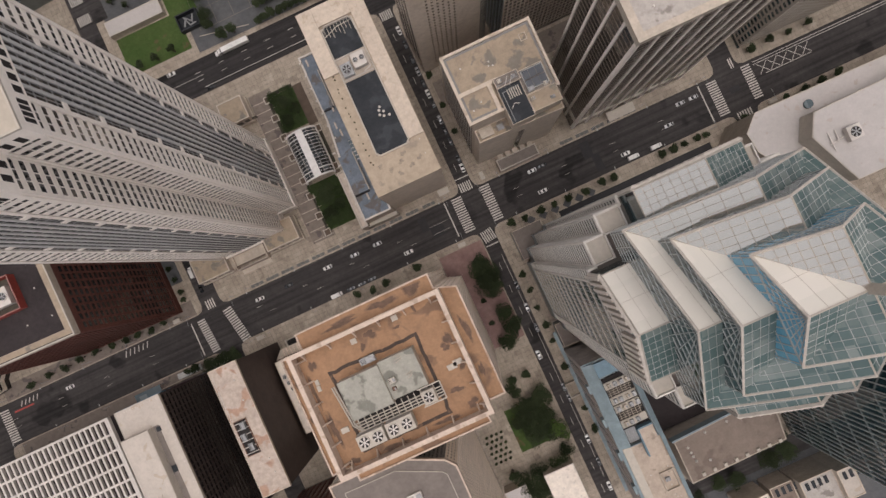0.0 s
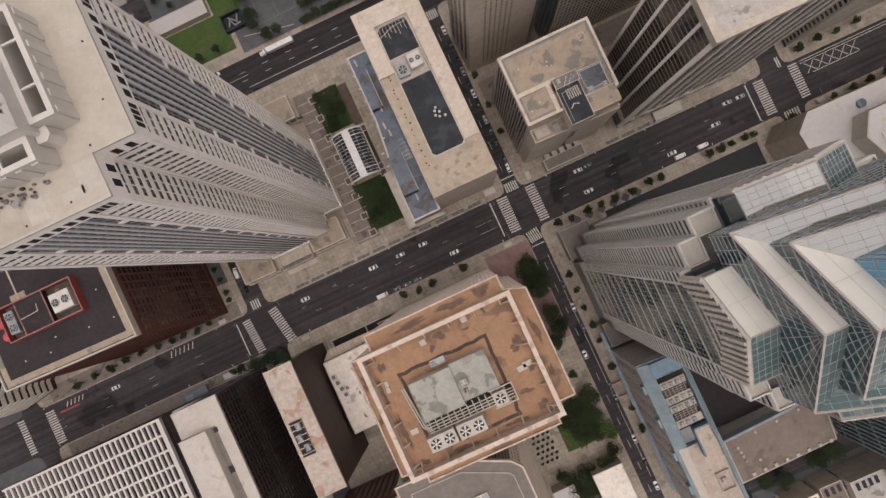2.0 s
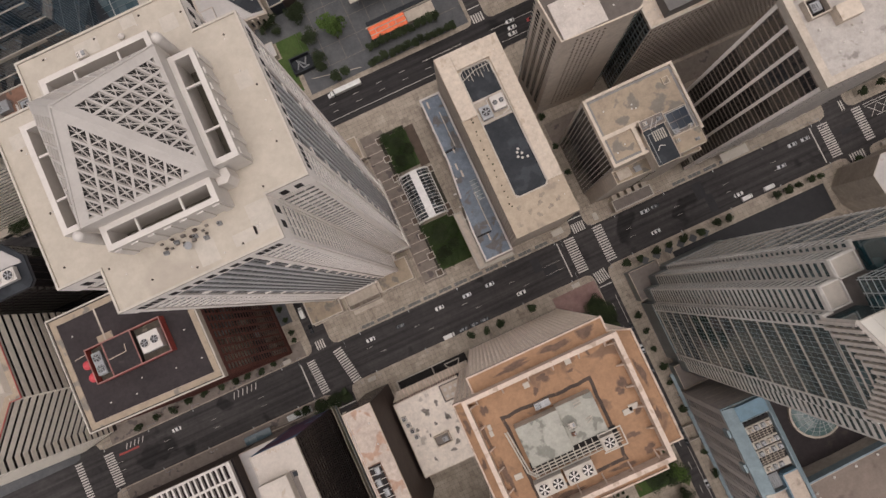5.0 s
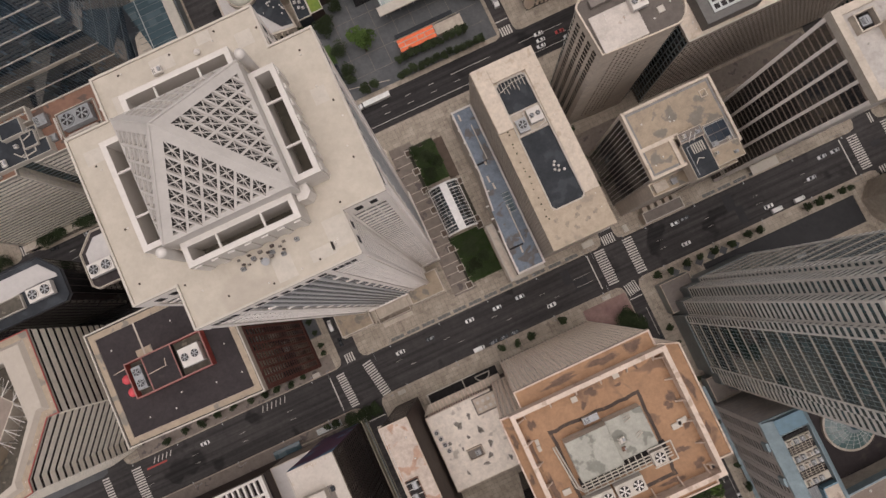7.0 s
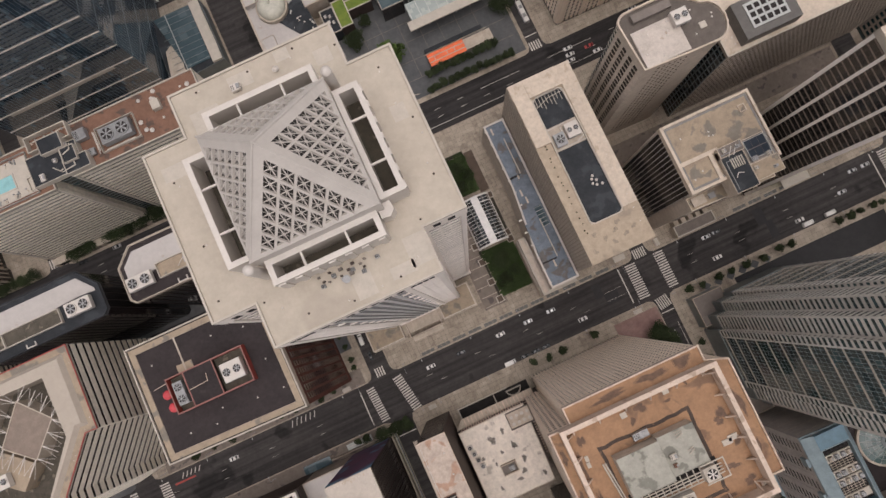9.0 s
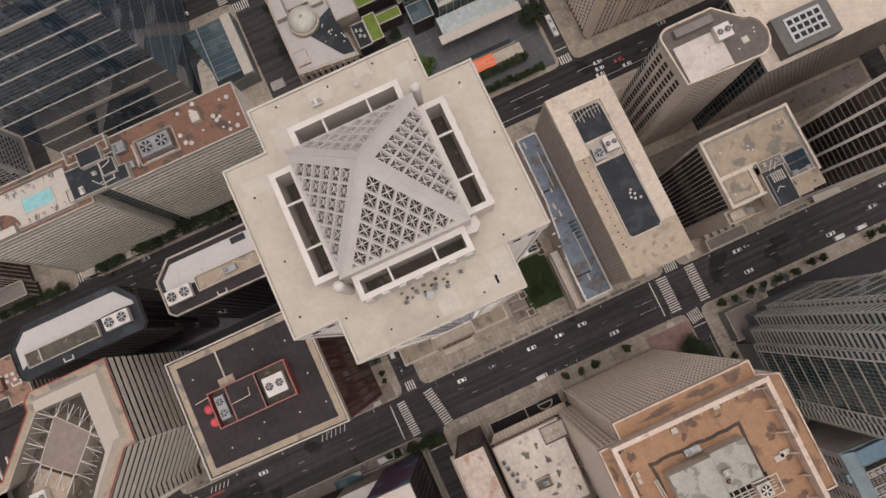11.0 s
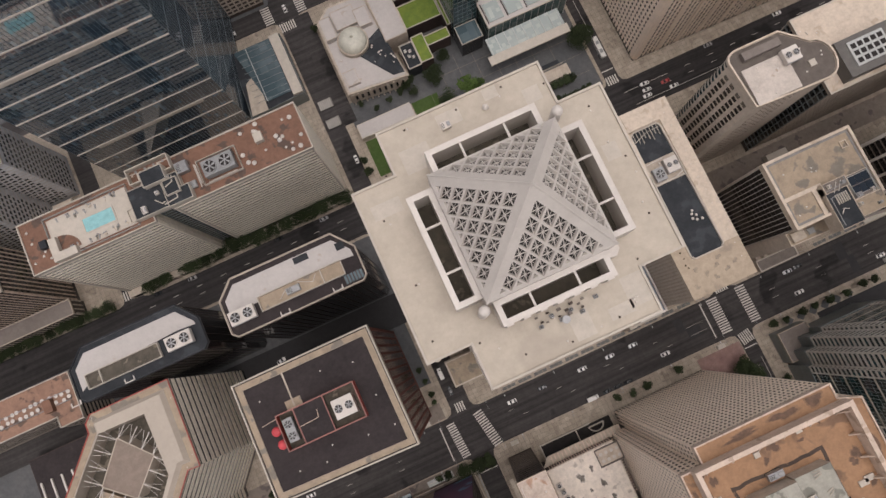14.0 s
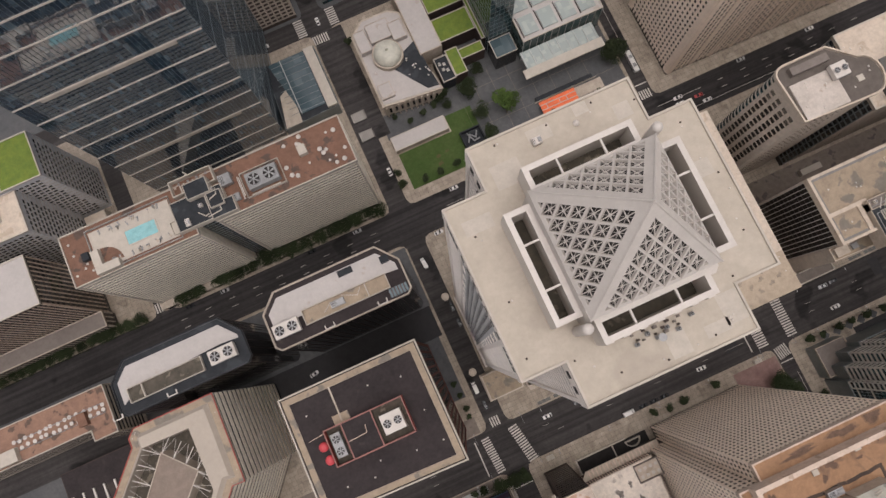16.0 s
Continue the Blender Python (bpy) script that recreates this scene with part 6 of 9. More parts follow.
# ---- terracotta-roofed precast tower ----
def terracotta_tower():
    e = thing("precast_tower", "pinkish precast office tower with terracotta coated stepped roof", "office tower")
    Z = 119.0
    p = [(-67.5, -80.6), (-20.6, -80.6), (-20.6, -74.0), (-12.6, -74.0), (-12.6, -36.0), (-19.6, -33.4), (-19.6, -28.4), (-67.4, -28.6), (-67.4, -34.6), (-75.0, -34.6), (-75.0, -75.5), (-67.5, -75.5)]
    c = inset(p, 0.4)
    prism("glass_core", c, 0.1, Z - 2.2, G_BLACK, e)
    prism("attic", p, Z - 2.2, Z, PINK_ST, e)
    for i in range(len(p)):
        a, b = c[i], c[(i + 1) % len(p)]
        _, L, _, _ = along(a, b)
        if L < 3:
            continue
        n = max(2, int(L / 1.55))
        piers(e, a, b, 3, Z - 2.2, steps(0.25, L - 0.25, n), 0.74, 0.16, PINK_F, "pier")
        bands(e, a, b, steps(9, Z - 2.2, 31)[:-1], 0, L, 1.45, 0.1, PINK_F)
    prism("roof", inset(p, 0.4), Z, Z + 0.2, ORANGE_ROOF, e)
    ring("parapet", p, 0.5, Z - 0.2, Z + 0.9, PINK_ST, e)
    q = [(-71.6, -77.2), (-18.2, -77.2), (-18.2, -34.2), (-71.6, -34.2)]
    ring("screen_wall", q, 1.5, Z + 0.2, Z + 6.2, PINK_ST, e)
    for i in range(4):
        a, b = Vector(q[i]), Vector(q[(i + 1) % 4])
        inw = Vector((-(b - a).y, (b - a).x)).normalized()
        for k in (0.08, 0.25, 0.42, 0.58, 0.75, 0.92):
            s = a.lerp(b, k) + inw * 1.5
            t = s + inw * 2.3
            me = bpy.data.meshes.new("stay")
            o = Vector((b - a)).normalized() * 0.22
            v = [(s.x - o.x, s.y - o.y, Z + 0.2), (s.x + o.x, s.y + o.y, Z + 0.2), (t.x + o.x, t.y + o.y, Z + 0.2), (t.x - o.x, t.y - o.y, Z + 0.2), (s.x - o.x, s.y - o.y, Z + 4.4), (s.x + o.x, s.y + o.y, Z + 4.4)]
            me.from_pydata(v, [], [(0, 3, 2, 1), (0, 1, 5, 4), (3, 4, 5, 2), (0, 4, 3), (1, 2, 5)])
            link("stay", me, PINK_ST, e)
    # dark puddle stains on the coating
    for x, y, a, b in ((-37, -31.3, 5.6, 1.7), (-26.5, -31.0, 4.4, 1.8), (-52, -31.6, 7.5, 1.2), (-73.3, -43, 1.2, 2.6), (-73.4, -56, 0.9, 2.0), (-45, -38.6, 3.0, 1.5), (-48.6, -41.5, 1.2, 1.4), (-36, -40.2, 1.3, 0.7), (-28.5, -36.8, 0.8, 1.6), (-22.4, -50.5, 1.6, 2.8), (-24.2, -52.5, 1.8, 1.4), (-21.6, -60, 1.3, 1.8), (-26.6, -66.5, 2.6, 1.2), (-23.5, -72.5, 2.2, 1.8), (-33, -74.2, 5.0, 1.0), (-52, -75, 7.0, 0.9), (-66.6, -74, 2.4, 1.4), (-69.2, -48, 0.9, 5.5), (-68.2, -62, 1.4, 6.0), (-66.4, -40.4, 1.4, 2.2), (-15.6, -50, 1.2, 5.0), (-16.4, -64, 1.0, 3.0)):
        stain("roof_stain", x, y, Z + 0.2, a * 0.72, b * 0.72, DAMP_STAIN, e, DAMP_HALO)
    # plant rooms
    g = thing("plant_penthouse", "grey-green roofed plant rooms with pipes", "penthouse")
    gut = []
    qq = rect(-62.6, -30.8, -72.9, -44.2)
    for k in range(4):
        a, b = Vector(qq[k]), Vector(qq[(k + 1) % 4])
        n = Vector((-(b - a).y, (b - a).x)).normalized()
        for w in steps(0, 0.92, 12):
            o = a.lerp(b, w) + n * (random.uniform(-0.12, 0.5) if w else 0)
            gut.append((o.x, o.y))
    ring("gutter", gut, 1.15, Z + 0.2, Z + 0.24, GUTTER, g)
    for a, b, y0, y1, h in ((-59.6, -45.5, -61.2, -48.2, 7.4), (-45.5, -33.4, -60.4, -47.6, 6.2)):
        prism("room", rect(a, b, y0, y1), Z + 0.2, Z + h, CONC, g)
        prism("room_roof", inset(rect(a, b, y0, y1), 0.15), Z + h, Z + h + 0.12, GREEN_ROOF, g)
        ring("room_edge", rect(a, b, y0, y1), 0.14, Z + h, Z + h + 0.3, GREEN_ROOF, g)
    Y = Z + 4.5
    air_unit(-43.2, -54.5, Z + 6.3, 2.2, 1.8, 1.2, "small pale unit on the grey-green roof", CREAM_L)
    air_unit(-43.6, -57.2, Z + 6.3, 1.4, 1.2, 1.0, "small red-brown box on the grey-green roof", BROWN_ROOF)
    air_unit(-48.6, -45.8, Z + 0.3, 5.2, 2.2, 2.4, "grey plant unit beside the penthouse", GREY_MET)
    pipes("grey frame bars on the grey-green roof", [[(-40, -50 + k, Z + 6.8), (-37.6, -49.4 + k * 0.6, Z + 6.8)] for k in (0, 1, 2)] + [[(-38.4, -56 + k, Z + 6.8), (-36.4, -55 + k * 0.6, Z + 6.8)] for k in (0, 1.2)], 0.12, CONC)
    for a, b in ((-61.4, -52.2), (-51.4, -42.2)):
        cooling_tower(a, b, -71.0, -66.2, Z + 1.6, 5.6, 2, "large pale cooling tower with two fans beside the penthouse", CREAM_L, blade=STEEL_W)
    cooling_tower(-37.0, -32.6, -66.2, -61.8, Z + 1.6, 5.0, 1, "square pale cooling tower with one fan", CREAM_L, blade=STEEL_W)
    runs = []
    for k in range(4):
        y = -65.6 + k * 0.95
        runs.append([(-60, y, Y), (-30.5, y, Y)])
    for k in range(13):
        x = -59 + k * 2.2
        runs.append([(x, -65.8, Y - 0.4), (x, -61.4, Y - 0.4)])
    # added dark sheet paints the shade beneath and between the rack's pipes
    prism("rack_shade_sheet", rect(-60.2, -30.4, -66.2, -61.3), Z + 0.2, Z + 0.34, DARK, g)
    pipes("rack of pale pipes between penthouse and cooling towers", runs, 0.2, CREAM_L)
    pipes("bundle of bent pale pipes on the terracotta roof", [[(-63.2 + k * 0.8, -49.5, Z + 1.2), (-61.8 + k * 0.8, -63.5, Z + 1.2), (-59.8 + k * 0.8, -66, Z + 1.2)] for k in (0, 1)], 0.28, CREAM_L)
    pipes("pale frame at the end of the pipe rack", [[(-37.4, -66.4, Z + 6.9), (-29.8, -66.4, Z + 6.9), (-29.8, -60.6, Z + 6.9), (-37.4, -60.6, Z + 6.9)]], 0.22, CREAM_L)
    for x, y, w in ((-50.6, -38.6, 1.0), (-35.4, -37.2, 1.0), (-22.6, -58.5, 1.6), (-24.8, -59.2, 1.6), (-65.0, -63.6, 1.3), (-67.2, -48, 0.6), (-67, -46, 0.6)):
        prism("roof_hatch", rect(x - w, x + w, y - 0.9, y + 0.9), Z + 0.2, Z + 0.8, CREAM_L, e)
    # lower tier to the south
    g = thing("lower_precast_tier", "lower pinkish precast tier with grey roof and hatch windows", "office building")
    q = [(-82, -140), (-38.5, -140), (-38.5, -92), (-41.5, -88.5), (-58, -81.0), (-82, -81)]
    Z2 = 106.0
    qc = inset(q, 0.4)
    prism("core", qc, 0.1, Z2 - 1, G_DARK, g)
    for i in (1, 2, 5):
        a, b = qc[i], qc[(i + 1) % 6]
        _, L, _, _ = along(a, b)
        piers(g, a, b, 3, Z2 - 1, steps(0.3, L - 0.3, int(L / 1.7) + 1), 0.75, 0.16, PINK_F)
        bands(g, a, b, steps(5, Z2 - 1, 28)[:-1], 0, L, 1.5, 0.12, PINK_F)
    prism("attic", q, Z2 - 1, Z2, PINK_ST, g)
    roofed(g, q, Z2, GREY_ROOF, PINK_ST, 0.6, 0.8)
    qi = inset(q, 4.2)
    ring("inner_kerb", qi, 0.25, Z2 + 0.25, Z2 + 0.7, CREAM_L, g)
    air_unit(-56, -96, Z2 + 0.25, 5, 2.6, 1.6, "white air handler on the grey roof", STEEL_W)
    # trellis wall and sunken garden at the street
    g = thing("sunken_court", "sunken court with white rail along the avenue", "sunken court")
    boxes("rail_wall", [(-106.8, -80.4, -29.4, -28.8, 0.1, 1.6), (-88, -87.5, -36, -29.4, 0.1, 1.6), (-106.8, -106.2, -36, -29.4, 0.1, 1.6)], CREAM_L, g)
    prism("floor", rect(-106.2, -70, -36, -29.4), 0.15, 0.35, DARK, g)
    arc = [(-77.6 + 4 * math.cos(t), -29.6 + 3.6 * math.sin(t)) for t in steps(math.pi, 2 * math.pi, 10)]
    ring("bay_wall", [(a, b - 1) for a, b in arc], 0.5, 0.1, 1.8, CREAM_L, g)


terracotta_tower()


# ---- low building with a stained white roof ----
def stained_low():
    e = thing("stained_roof_building", "low building with mould-stained white roof and roof court", "low building")
    Z = 22.0
    p = [(-109.3, -72.8), (-77.5, -72.8), (-76.5, -36.0), (-109.3, -36.4)]
    prism("wall", p, 0.1, Z, BROWN_ST, e)
    roofed(e, p, Z, STAIN_ROOF, CREAM_P, 0.4, 0.5)
    piers(e, p[3 - 1], p[3], 4, Z - 0.5, steps(1, 31, 24), 0.5, 0.5, PINK_ST)
    prism("eave", [(-110, -36.2), (-70, -35.7), (-70, -32.0), (-106, -32.0)], Z - 6, Z - 5.2, CONC, e)
    for k in range(20):
        boxes("eave_rib", [(-105 + k * 1.8, -104.4 + k * 1.8, -36, -32, Z - 5.2, Z - 4.6)], PINK_ST, e)
    ring("hatch_wall", rect(-98.0, -90.5, -62.2, -57.2), 0.4, Z + 0.25, Z + 2.2, CREAM_P, e)
    prism("hatch_floor", rect(-97.6, -90.9, -61.8, -57.6), Z + 0.25, Z + 0.5, GREY_ROOF, e)
    air_unit(-93.2, -60, Z + 0.5, 2.4, 2.2, 1.6, "grey unit inside a roof hatch")
    prism("court_floor", rect(-86.2, -75, -45, -37.4), Z + 0.25, Z + 0.32, CREAM_P, e)
    ring("court_wall", rect(-86.4, -74.8, -45.2, -37.2), 0.4, Z + 0.25, Z + 1.6, GREY_ROOF, e)
    for i in range(4):
        for j in range(2):
            t = thing("patio_table", "white round patio table in the roof court", "table", "patio tables", at=(-84.2 + i * 2.6, -43 + j * 3.2, Z + 0.32))
            cyl("top", 0, 0, 0.7, 0.8, 0.8, STEEL_W, t, sides=12)
            cyl("foot", 0, 0, 0, 0.7, 0.12, GREY_MET, t, sides=6)
    for k in range(4):
        cooling_tower(-108.2 + k * 0.7, -105.8 + k * 0.7, -45.5 - k * 3.2, -43.2 - k * 3.2, Z + 0.25, 1.4, 1, "small white fan condenser on the stained roof", STEEL_W, name="condenser")
    for x, y, a, b in ((-96.5, -45.5, 2.6, 3.4), (-90.5, -43.5, 1.6, 2.2), (-103.5, -51.5, 1.8, 1.2), (-88.2, -51.4, 1.8, 3.2), (-86.4, -58.6, 1.4, 3.4), (-88.6, -63.6, 2.6, 1.6), (-91.6, -66.2, 2.4, 1.3), (-101.2, -66.8, 1.2, 1.5), (-94.5, -52.2, 1.5, 1.2), (-80.5, -68, 1.6, 1.8), (-99, -56, 0.9, 1.3)):
        stain("roof_mould", x, y, Z + 0.25, a * 0.5, b * 0.5, BLACK_MOULD, e, MOULD_HALO)
    for i in range(14):
        vent(random.uniform(-106, -80), random.uniform(-70, -48), Z + 0.25, 0.25)
    prism("louvre_deck", rect(-76, -67.6, -62, -34.8), 0.1, 15, BROWN_ST, e)
    for k in range(22):
        boxes("louvre", [(-76, -67.6, -62 + k * 1.22, -61.4 + k * 1.22, 15, 15.6)], PINK_ST, e)


stained_low()


# ---- narrow tower and the white-roofed tower ----
WARM_WHITE = mat("warm_white_roof_membrane", (0.50, 0.442, 0.382), (0.435, 0.383, 0.332), 0.1, 0.8, fine=1, spot=(0.42, 0.35, 0.28), spot_at=0.6, spot_scale=0.2, warp=0.5, grime=0.1)


def south_towers():
    e = thing("narrow_tower", "narrow dark brown tower with pale pinkish roof", "office tower")
    Z = 62.0
    p = rect(-123.2, -110.6, -84, -27.6)
    prism("wall", inset(p, 0.3), 0.1, Z - 1, BROWN_ST, e)
    c = inset(p, 0.28)
    for i in (0, 2):
        a, b = c[i], c[(i + 1) % 4]
        _, L, _, _ = along(a, b)
        for z in steps(6, Z - 5, 14):
            bands(e, a, b, [z], 0.8, L - 0.8, 1.2, 0.03, G_BLACK, "window_strip")
    prism("attic", p, Z - 1, Z, CREAM_P, e)
    roofed(e, p, Z, mat("pinkish_worn_roof", (0.50, 0.415, 0.35), (0.43, 0.35, 0.29), 0.1, 0.85, fine=1, spot=(0.39, 0.25, 0.18), spot_at=0.58, spot_scale=0.14, warp=0.8, grime=0.22), CREAM_P, 0.3, 0.5)
    g = thing("roof_plant_slot", "dark slot in the roof with pipe racks", "plant slot")
    prism("floor", rect(-121.6, -116.4, -66, -51), Z + 0.25, Z + 0.4, DARK, g)
    ring("rim", rect(-121.8, -116.2, -66.2, -50.8), 0.25, Z + 0.25, Z + 1.0, BROWN_ROOF, g)
    for k in range(3):
        air_unit(-118.4 - (k % 2) * 1.4, -53.5 - k * 4.6, Z + 0.4, 2.2, 3.0, 1.3, "pale air handler in the roof slot", GREY_MET)
    pipes("pale pipes along the narrow roof", [[(-121.8, -52 - k * 2.6, Z + 1.1), (-116.2, -52 - k * 2.6, Z + 1.1)] for k in range(6)] + [[(-122.2, -30, Z + 0.4), (-122.2, -50, Z + 0.4)]], 0.14)
    boxes("side_gantry", [(-125.6, -124.0, -80, -28, Z - 14, Z - 13.4), (-125.6, -125.2, -80, -28, Z - 13.4, Z - 12.4)], CONC, e)
    for k in range(7):
        boxes("gantry_post", [(-125.4, -123.2, -78 + k * 8, -77.6 + k * 8, Z - 14.6, Z - 14)], CONC, e)
    for y in (-35, -44, -70, -76):
        vent(-114, y, Z + 0.25, 0.45)
    e = thing("white_roof_tower", "dark gridded tower with white roof and white roof house", "office tower")
    Z = 70.0
    p = rect(-161.5, -141.6, -96, -27.0)
    c = inset(p, 0.3)
    prism("core", c, 0.1, Z - 1, BROWN_ST, e)
    for i in (1, 2):
        a, b = c[i], c[(i + 1) % 4]
        _, L, _, _ = along(a, b)
        for z in steps(5, Z - 4, 17):
            bands(e, a, b, [z], 0.6, L - 0.6, 1.5, 0.04, G_BLACK, "window_strip")
        piers(e, a, b, 3, Z - 1, steps(0.5, L - 0.5, int(L / 2.6)), 0.45, 0.25, BROWN_ST)
    prism("attic", p, Z - 1, Z, CREAM_P, e)
    roofed(e, p, Z, WARM_WHITE, CREAM_L, 0.3, 0.5)
    prism("roof_house", rect(-161.0, -149.0, -96, -38.4), Z + 0.25, Z + 5.0, CREAM_L, e)
    prism("roof_house_top", rect(-160.8, -149.2, -95.8, -38.6), Z + 5.0, Z + 5.15, WARM_WHITE, e)
    prism("grey_strip", rect(-148.8, -146.6, -92, -38.4), Z + 0.25, Z + 0.5, GREY_ROOF, e)
    boxes("panel", [(-148.4, -146.4, -58.4, -55.6, Z + 0.5, Z + 0.8), (-147.8, -146, -41, -39, Z + 0.5, Z + 0.8)], SLATE_ROOF, e)
    for k in range(14):
        vent(-142.8, -29 - k * 4.5, Z + 0.25, 0.2)
        vent(-160 + k * 1.3, -28.2, Z + 0.25, 0.2)
    pipes("pale pipe frame on the roof house", [[(-158 + k, -64, Z + 5.3), (-158 + k, -69, Z + 5.3)] for k in (0, 2, 4)] + [[(-158.5, -65, Z + 5.3), (-153, -65, Z + 5.3)]], 0.14, TAN_STONE)
    # low front with a mural, garage entrance, lattice roof
    boxes("mural", [(-161.4, -141.8, -27.02, -26.9, 6, Z - 1.5)], MURAL, e, "wall-high mural in maroon, purple and light blue")
    g = thing("street_wall", "thin pale street wall in front of the mural", "wall")
    boxes("front", [(-186, -140.2, -25.6, -25.2, 0.1, 5)], CONC, g)
    boxes("return", [(-140.6, -140.2, -92, -25.6, 0.1, 5)], CONC, g)
    boxes("rail", [(-139.2, -138.9, -92, -26, 0.1, 3.4)], GREY_MET, g)
    prism("ground_cover", rect(-141.4, -140.7, -92, -25.7), 0.1, 0.4, PAVER_BROWN, g)
    e = thing("lattice_roof_building", "low building under a white lattice of beams and fins", "low building")
    Z = 40.0
    x0, x1, y0, y1 = -262, -183, -110, -27
    prism("wall", rect(x0, x1, y0, y1), 0.1, Z - 7, BROWN_ST, e)
    prism("deck", rect(x0 + 0.4, x1 - 0.4, y0 + 0.4, y1 - 0.4), Z - 7, Z - 6.8, BLACK_ROOF, e)
    for j in range(11):
        y = y1 - 0.5 - j * 7.2
        o = boxes("beam", [(x0, x1, -0.5, 0.5, -1.8, 0.1)], STEEL_W, e)
        o.location = (0, y, Z)
        pieces(e, "fin", (-0.42, 0.42, -3.1, 3.1, -1.6, 0), [((x1 - 1.0 - i * 2.65, y - 3.6, Z), 0) for i in range(30)], STEEL_W)
    boxes("edge_beam", [(x1 - 0.4, x1 + 0.6, y0, y1, Z - 2.2, Z + 0.2)], STEEL_W, e)
    prism("link_roof", rect(-183, -161.6, -96, -27.2), 0.1, 26, CONC, e)
    prism("link_top", rect(-182.6, -162, -95, -27.6), 26, 26.2, WHITE_ROOF, e)
    g = thing("street_canopy", "grey glazed canopy over the pavement", "canopy")
    boxes("roof", [(-186, -172, -26.6, -22.6, 5, 5.4)], G_POOL, g)
    boxes("post", [(-185.6, -185.3, -23, -22.7, 0.16, 5), (-172.4, -172.1, -23, -22.7, 0.16, 5)], GREY_MET, g)
    g = thing("bus_shelter", "long pale bus shelter roof on the pavement", "bus shelter")
    boxes("roof", [(-163, -150, -24.6, -21.8, 2.8, 3.1)], MULLION, g)
    boxes("roof_rib", [(-162, -151, -23.3, -23.0, 3.1, 3.35)], STEEL_W, g)
    boxes("post", [(-162.5, -162.3, -24.4, -24.2, 0.16, 2.8), (-150.7, -150.5, -24.4, -24.2, 0.16, 2.8)], GREY_MET, g)


south_towers()


# ---- glass tower with stepped gabled crown ----
def quad_mesh(name, quads, m, parent):
    v, f = [], []
    for q in quads:
        f.append(tuple(range(len(v), len(v) + len(q))))
        v += [tuple(p) for p in q]
    me = bpy.data.meshes.new(name)
    me.from_pydata(v, [], f)
    return link(name, me, m, parent)


def lattice_bars(parent, q, nu, nv, r, m, name="glazing_bar"):
    """Bars over a four- or three-cornered pane a, b, c, d."""
    a, b, c, d = [Vector(p) for p in (q if len(q) == 4 else (q[0], q[1], q[2], q[2]))]
    nrm = (b - a).cross(d - a).normalized() * r
    bm = bmesh.new()

    def bar3(p, s):
        if (s - p).length < 0.3:
            return
        mt = Matrix.Translation((p + s) / 2 + nrm) @ (s - p).to_track_quat('Z', 'Y').to_matrix().to_4x4()
        bmesh.ops.create_cube(bm, size=1, matrix=mt @ Matrix.Diagonal((r * 2, r * 2, (s - p).length, 1)))

    for i in range(nu + 1):
        t = i / nu
        bar3(a.lerp(b, t), d.lerp(c, t))
    for i in range(nv + 1):
        t = i / nv
        bar3(a.lerp(d, t), b.lerp(c, t))
    me = bpy.data.meshes.new(name)
    bm.to_mesh(me)
    bm.free()
    return link(name, me, m, parent)


def mirror_glass(name, tint, rough=0.03):
    """Coated roof glass: mirrors the sky, each sheet a little uneven and a little different from the next."""
    m = glass(name, tuple(c * 0.94 for c in tint), tint, (3, 3, 3), rough, 0.012, 0.3)
    m.node_tree.nodes["Principled BSDF"].inputs["Metallic"].default_value = 0.86
    return m


SHAFT_ST = mat("cool_grey_band_stone", (0.64, 0.60, 0.545), (0.55, 0.515, 0.465), 0.1, 0.6, rand=0.05)
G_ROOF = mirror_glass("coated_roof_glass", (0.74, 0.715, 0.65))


def bar_run(name, lines, size, m, parent, lift=0.1):
    """Square bars along many lines, as one joined part."""
    bm = bmesh.new()
    for p0, p1 in lines:
        d = p1 - p0
        if d.length > 0.4:
            at = Matrix.Translation((p0 + p1) / 2 + Vector((0, 0, lift))) @ d.to_track_quat('Z', 'Y').to_matrix().to_4x4()
            bmesh.ops.create_cube(bm, size=1, matrix=at @ Matrix.Diagonal((size, size, d.length, 1)))
    me = bpy.data.meshes.new(name)
    bm.to_mesh(me)
    bm.free()
    return tagged(link(name, me, m, parent), kind="stuff")


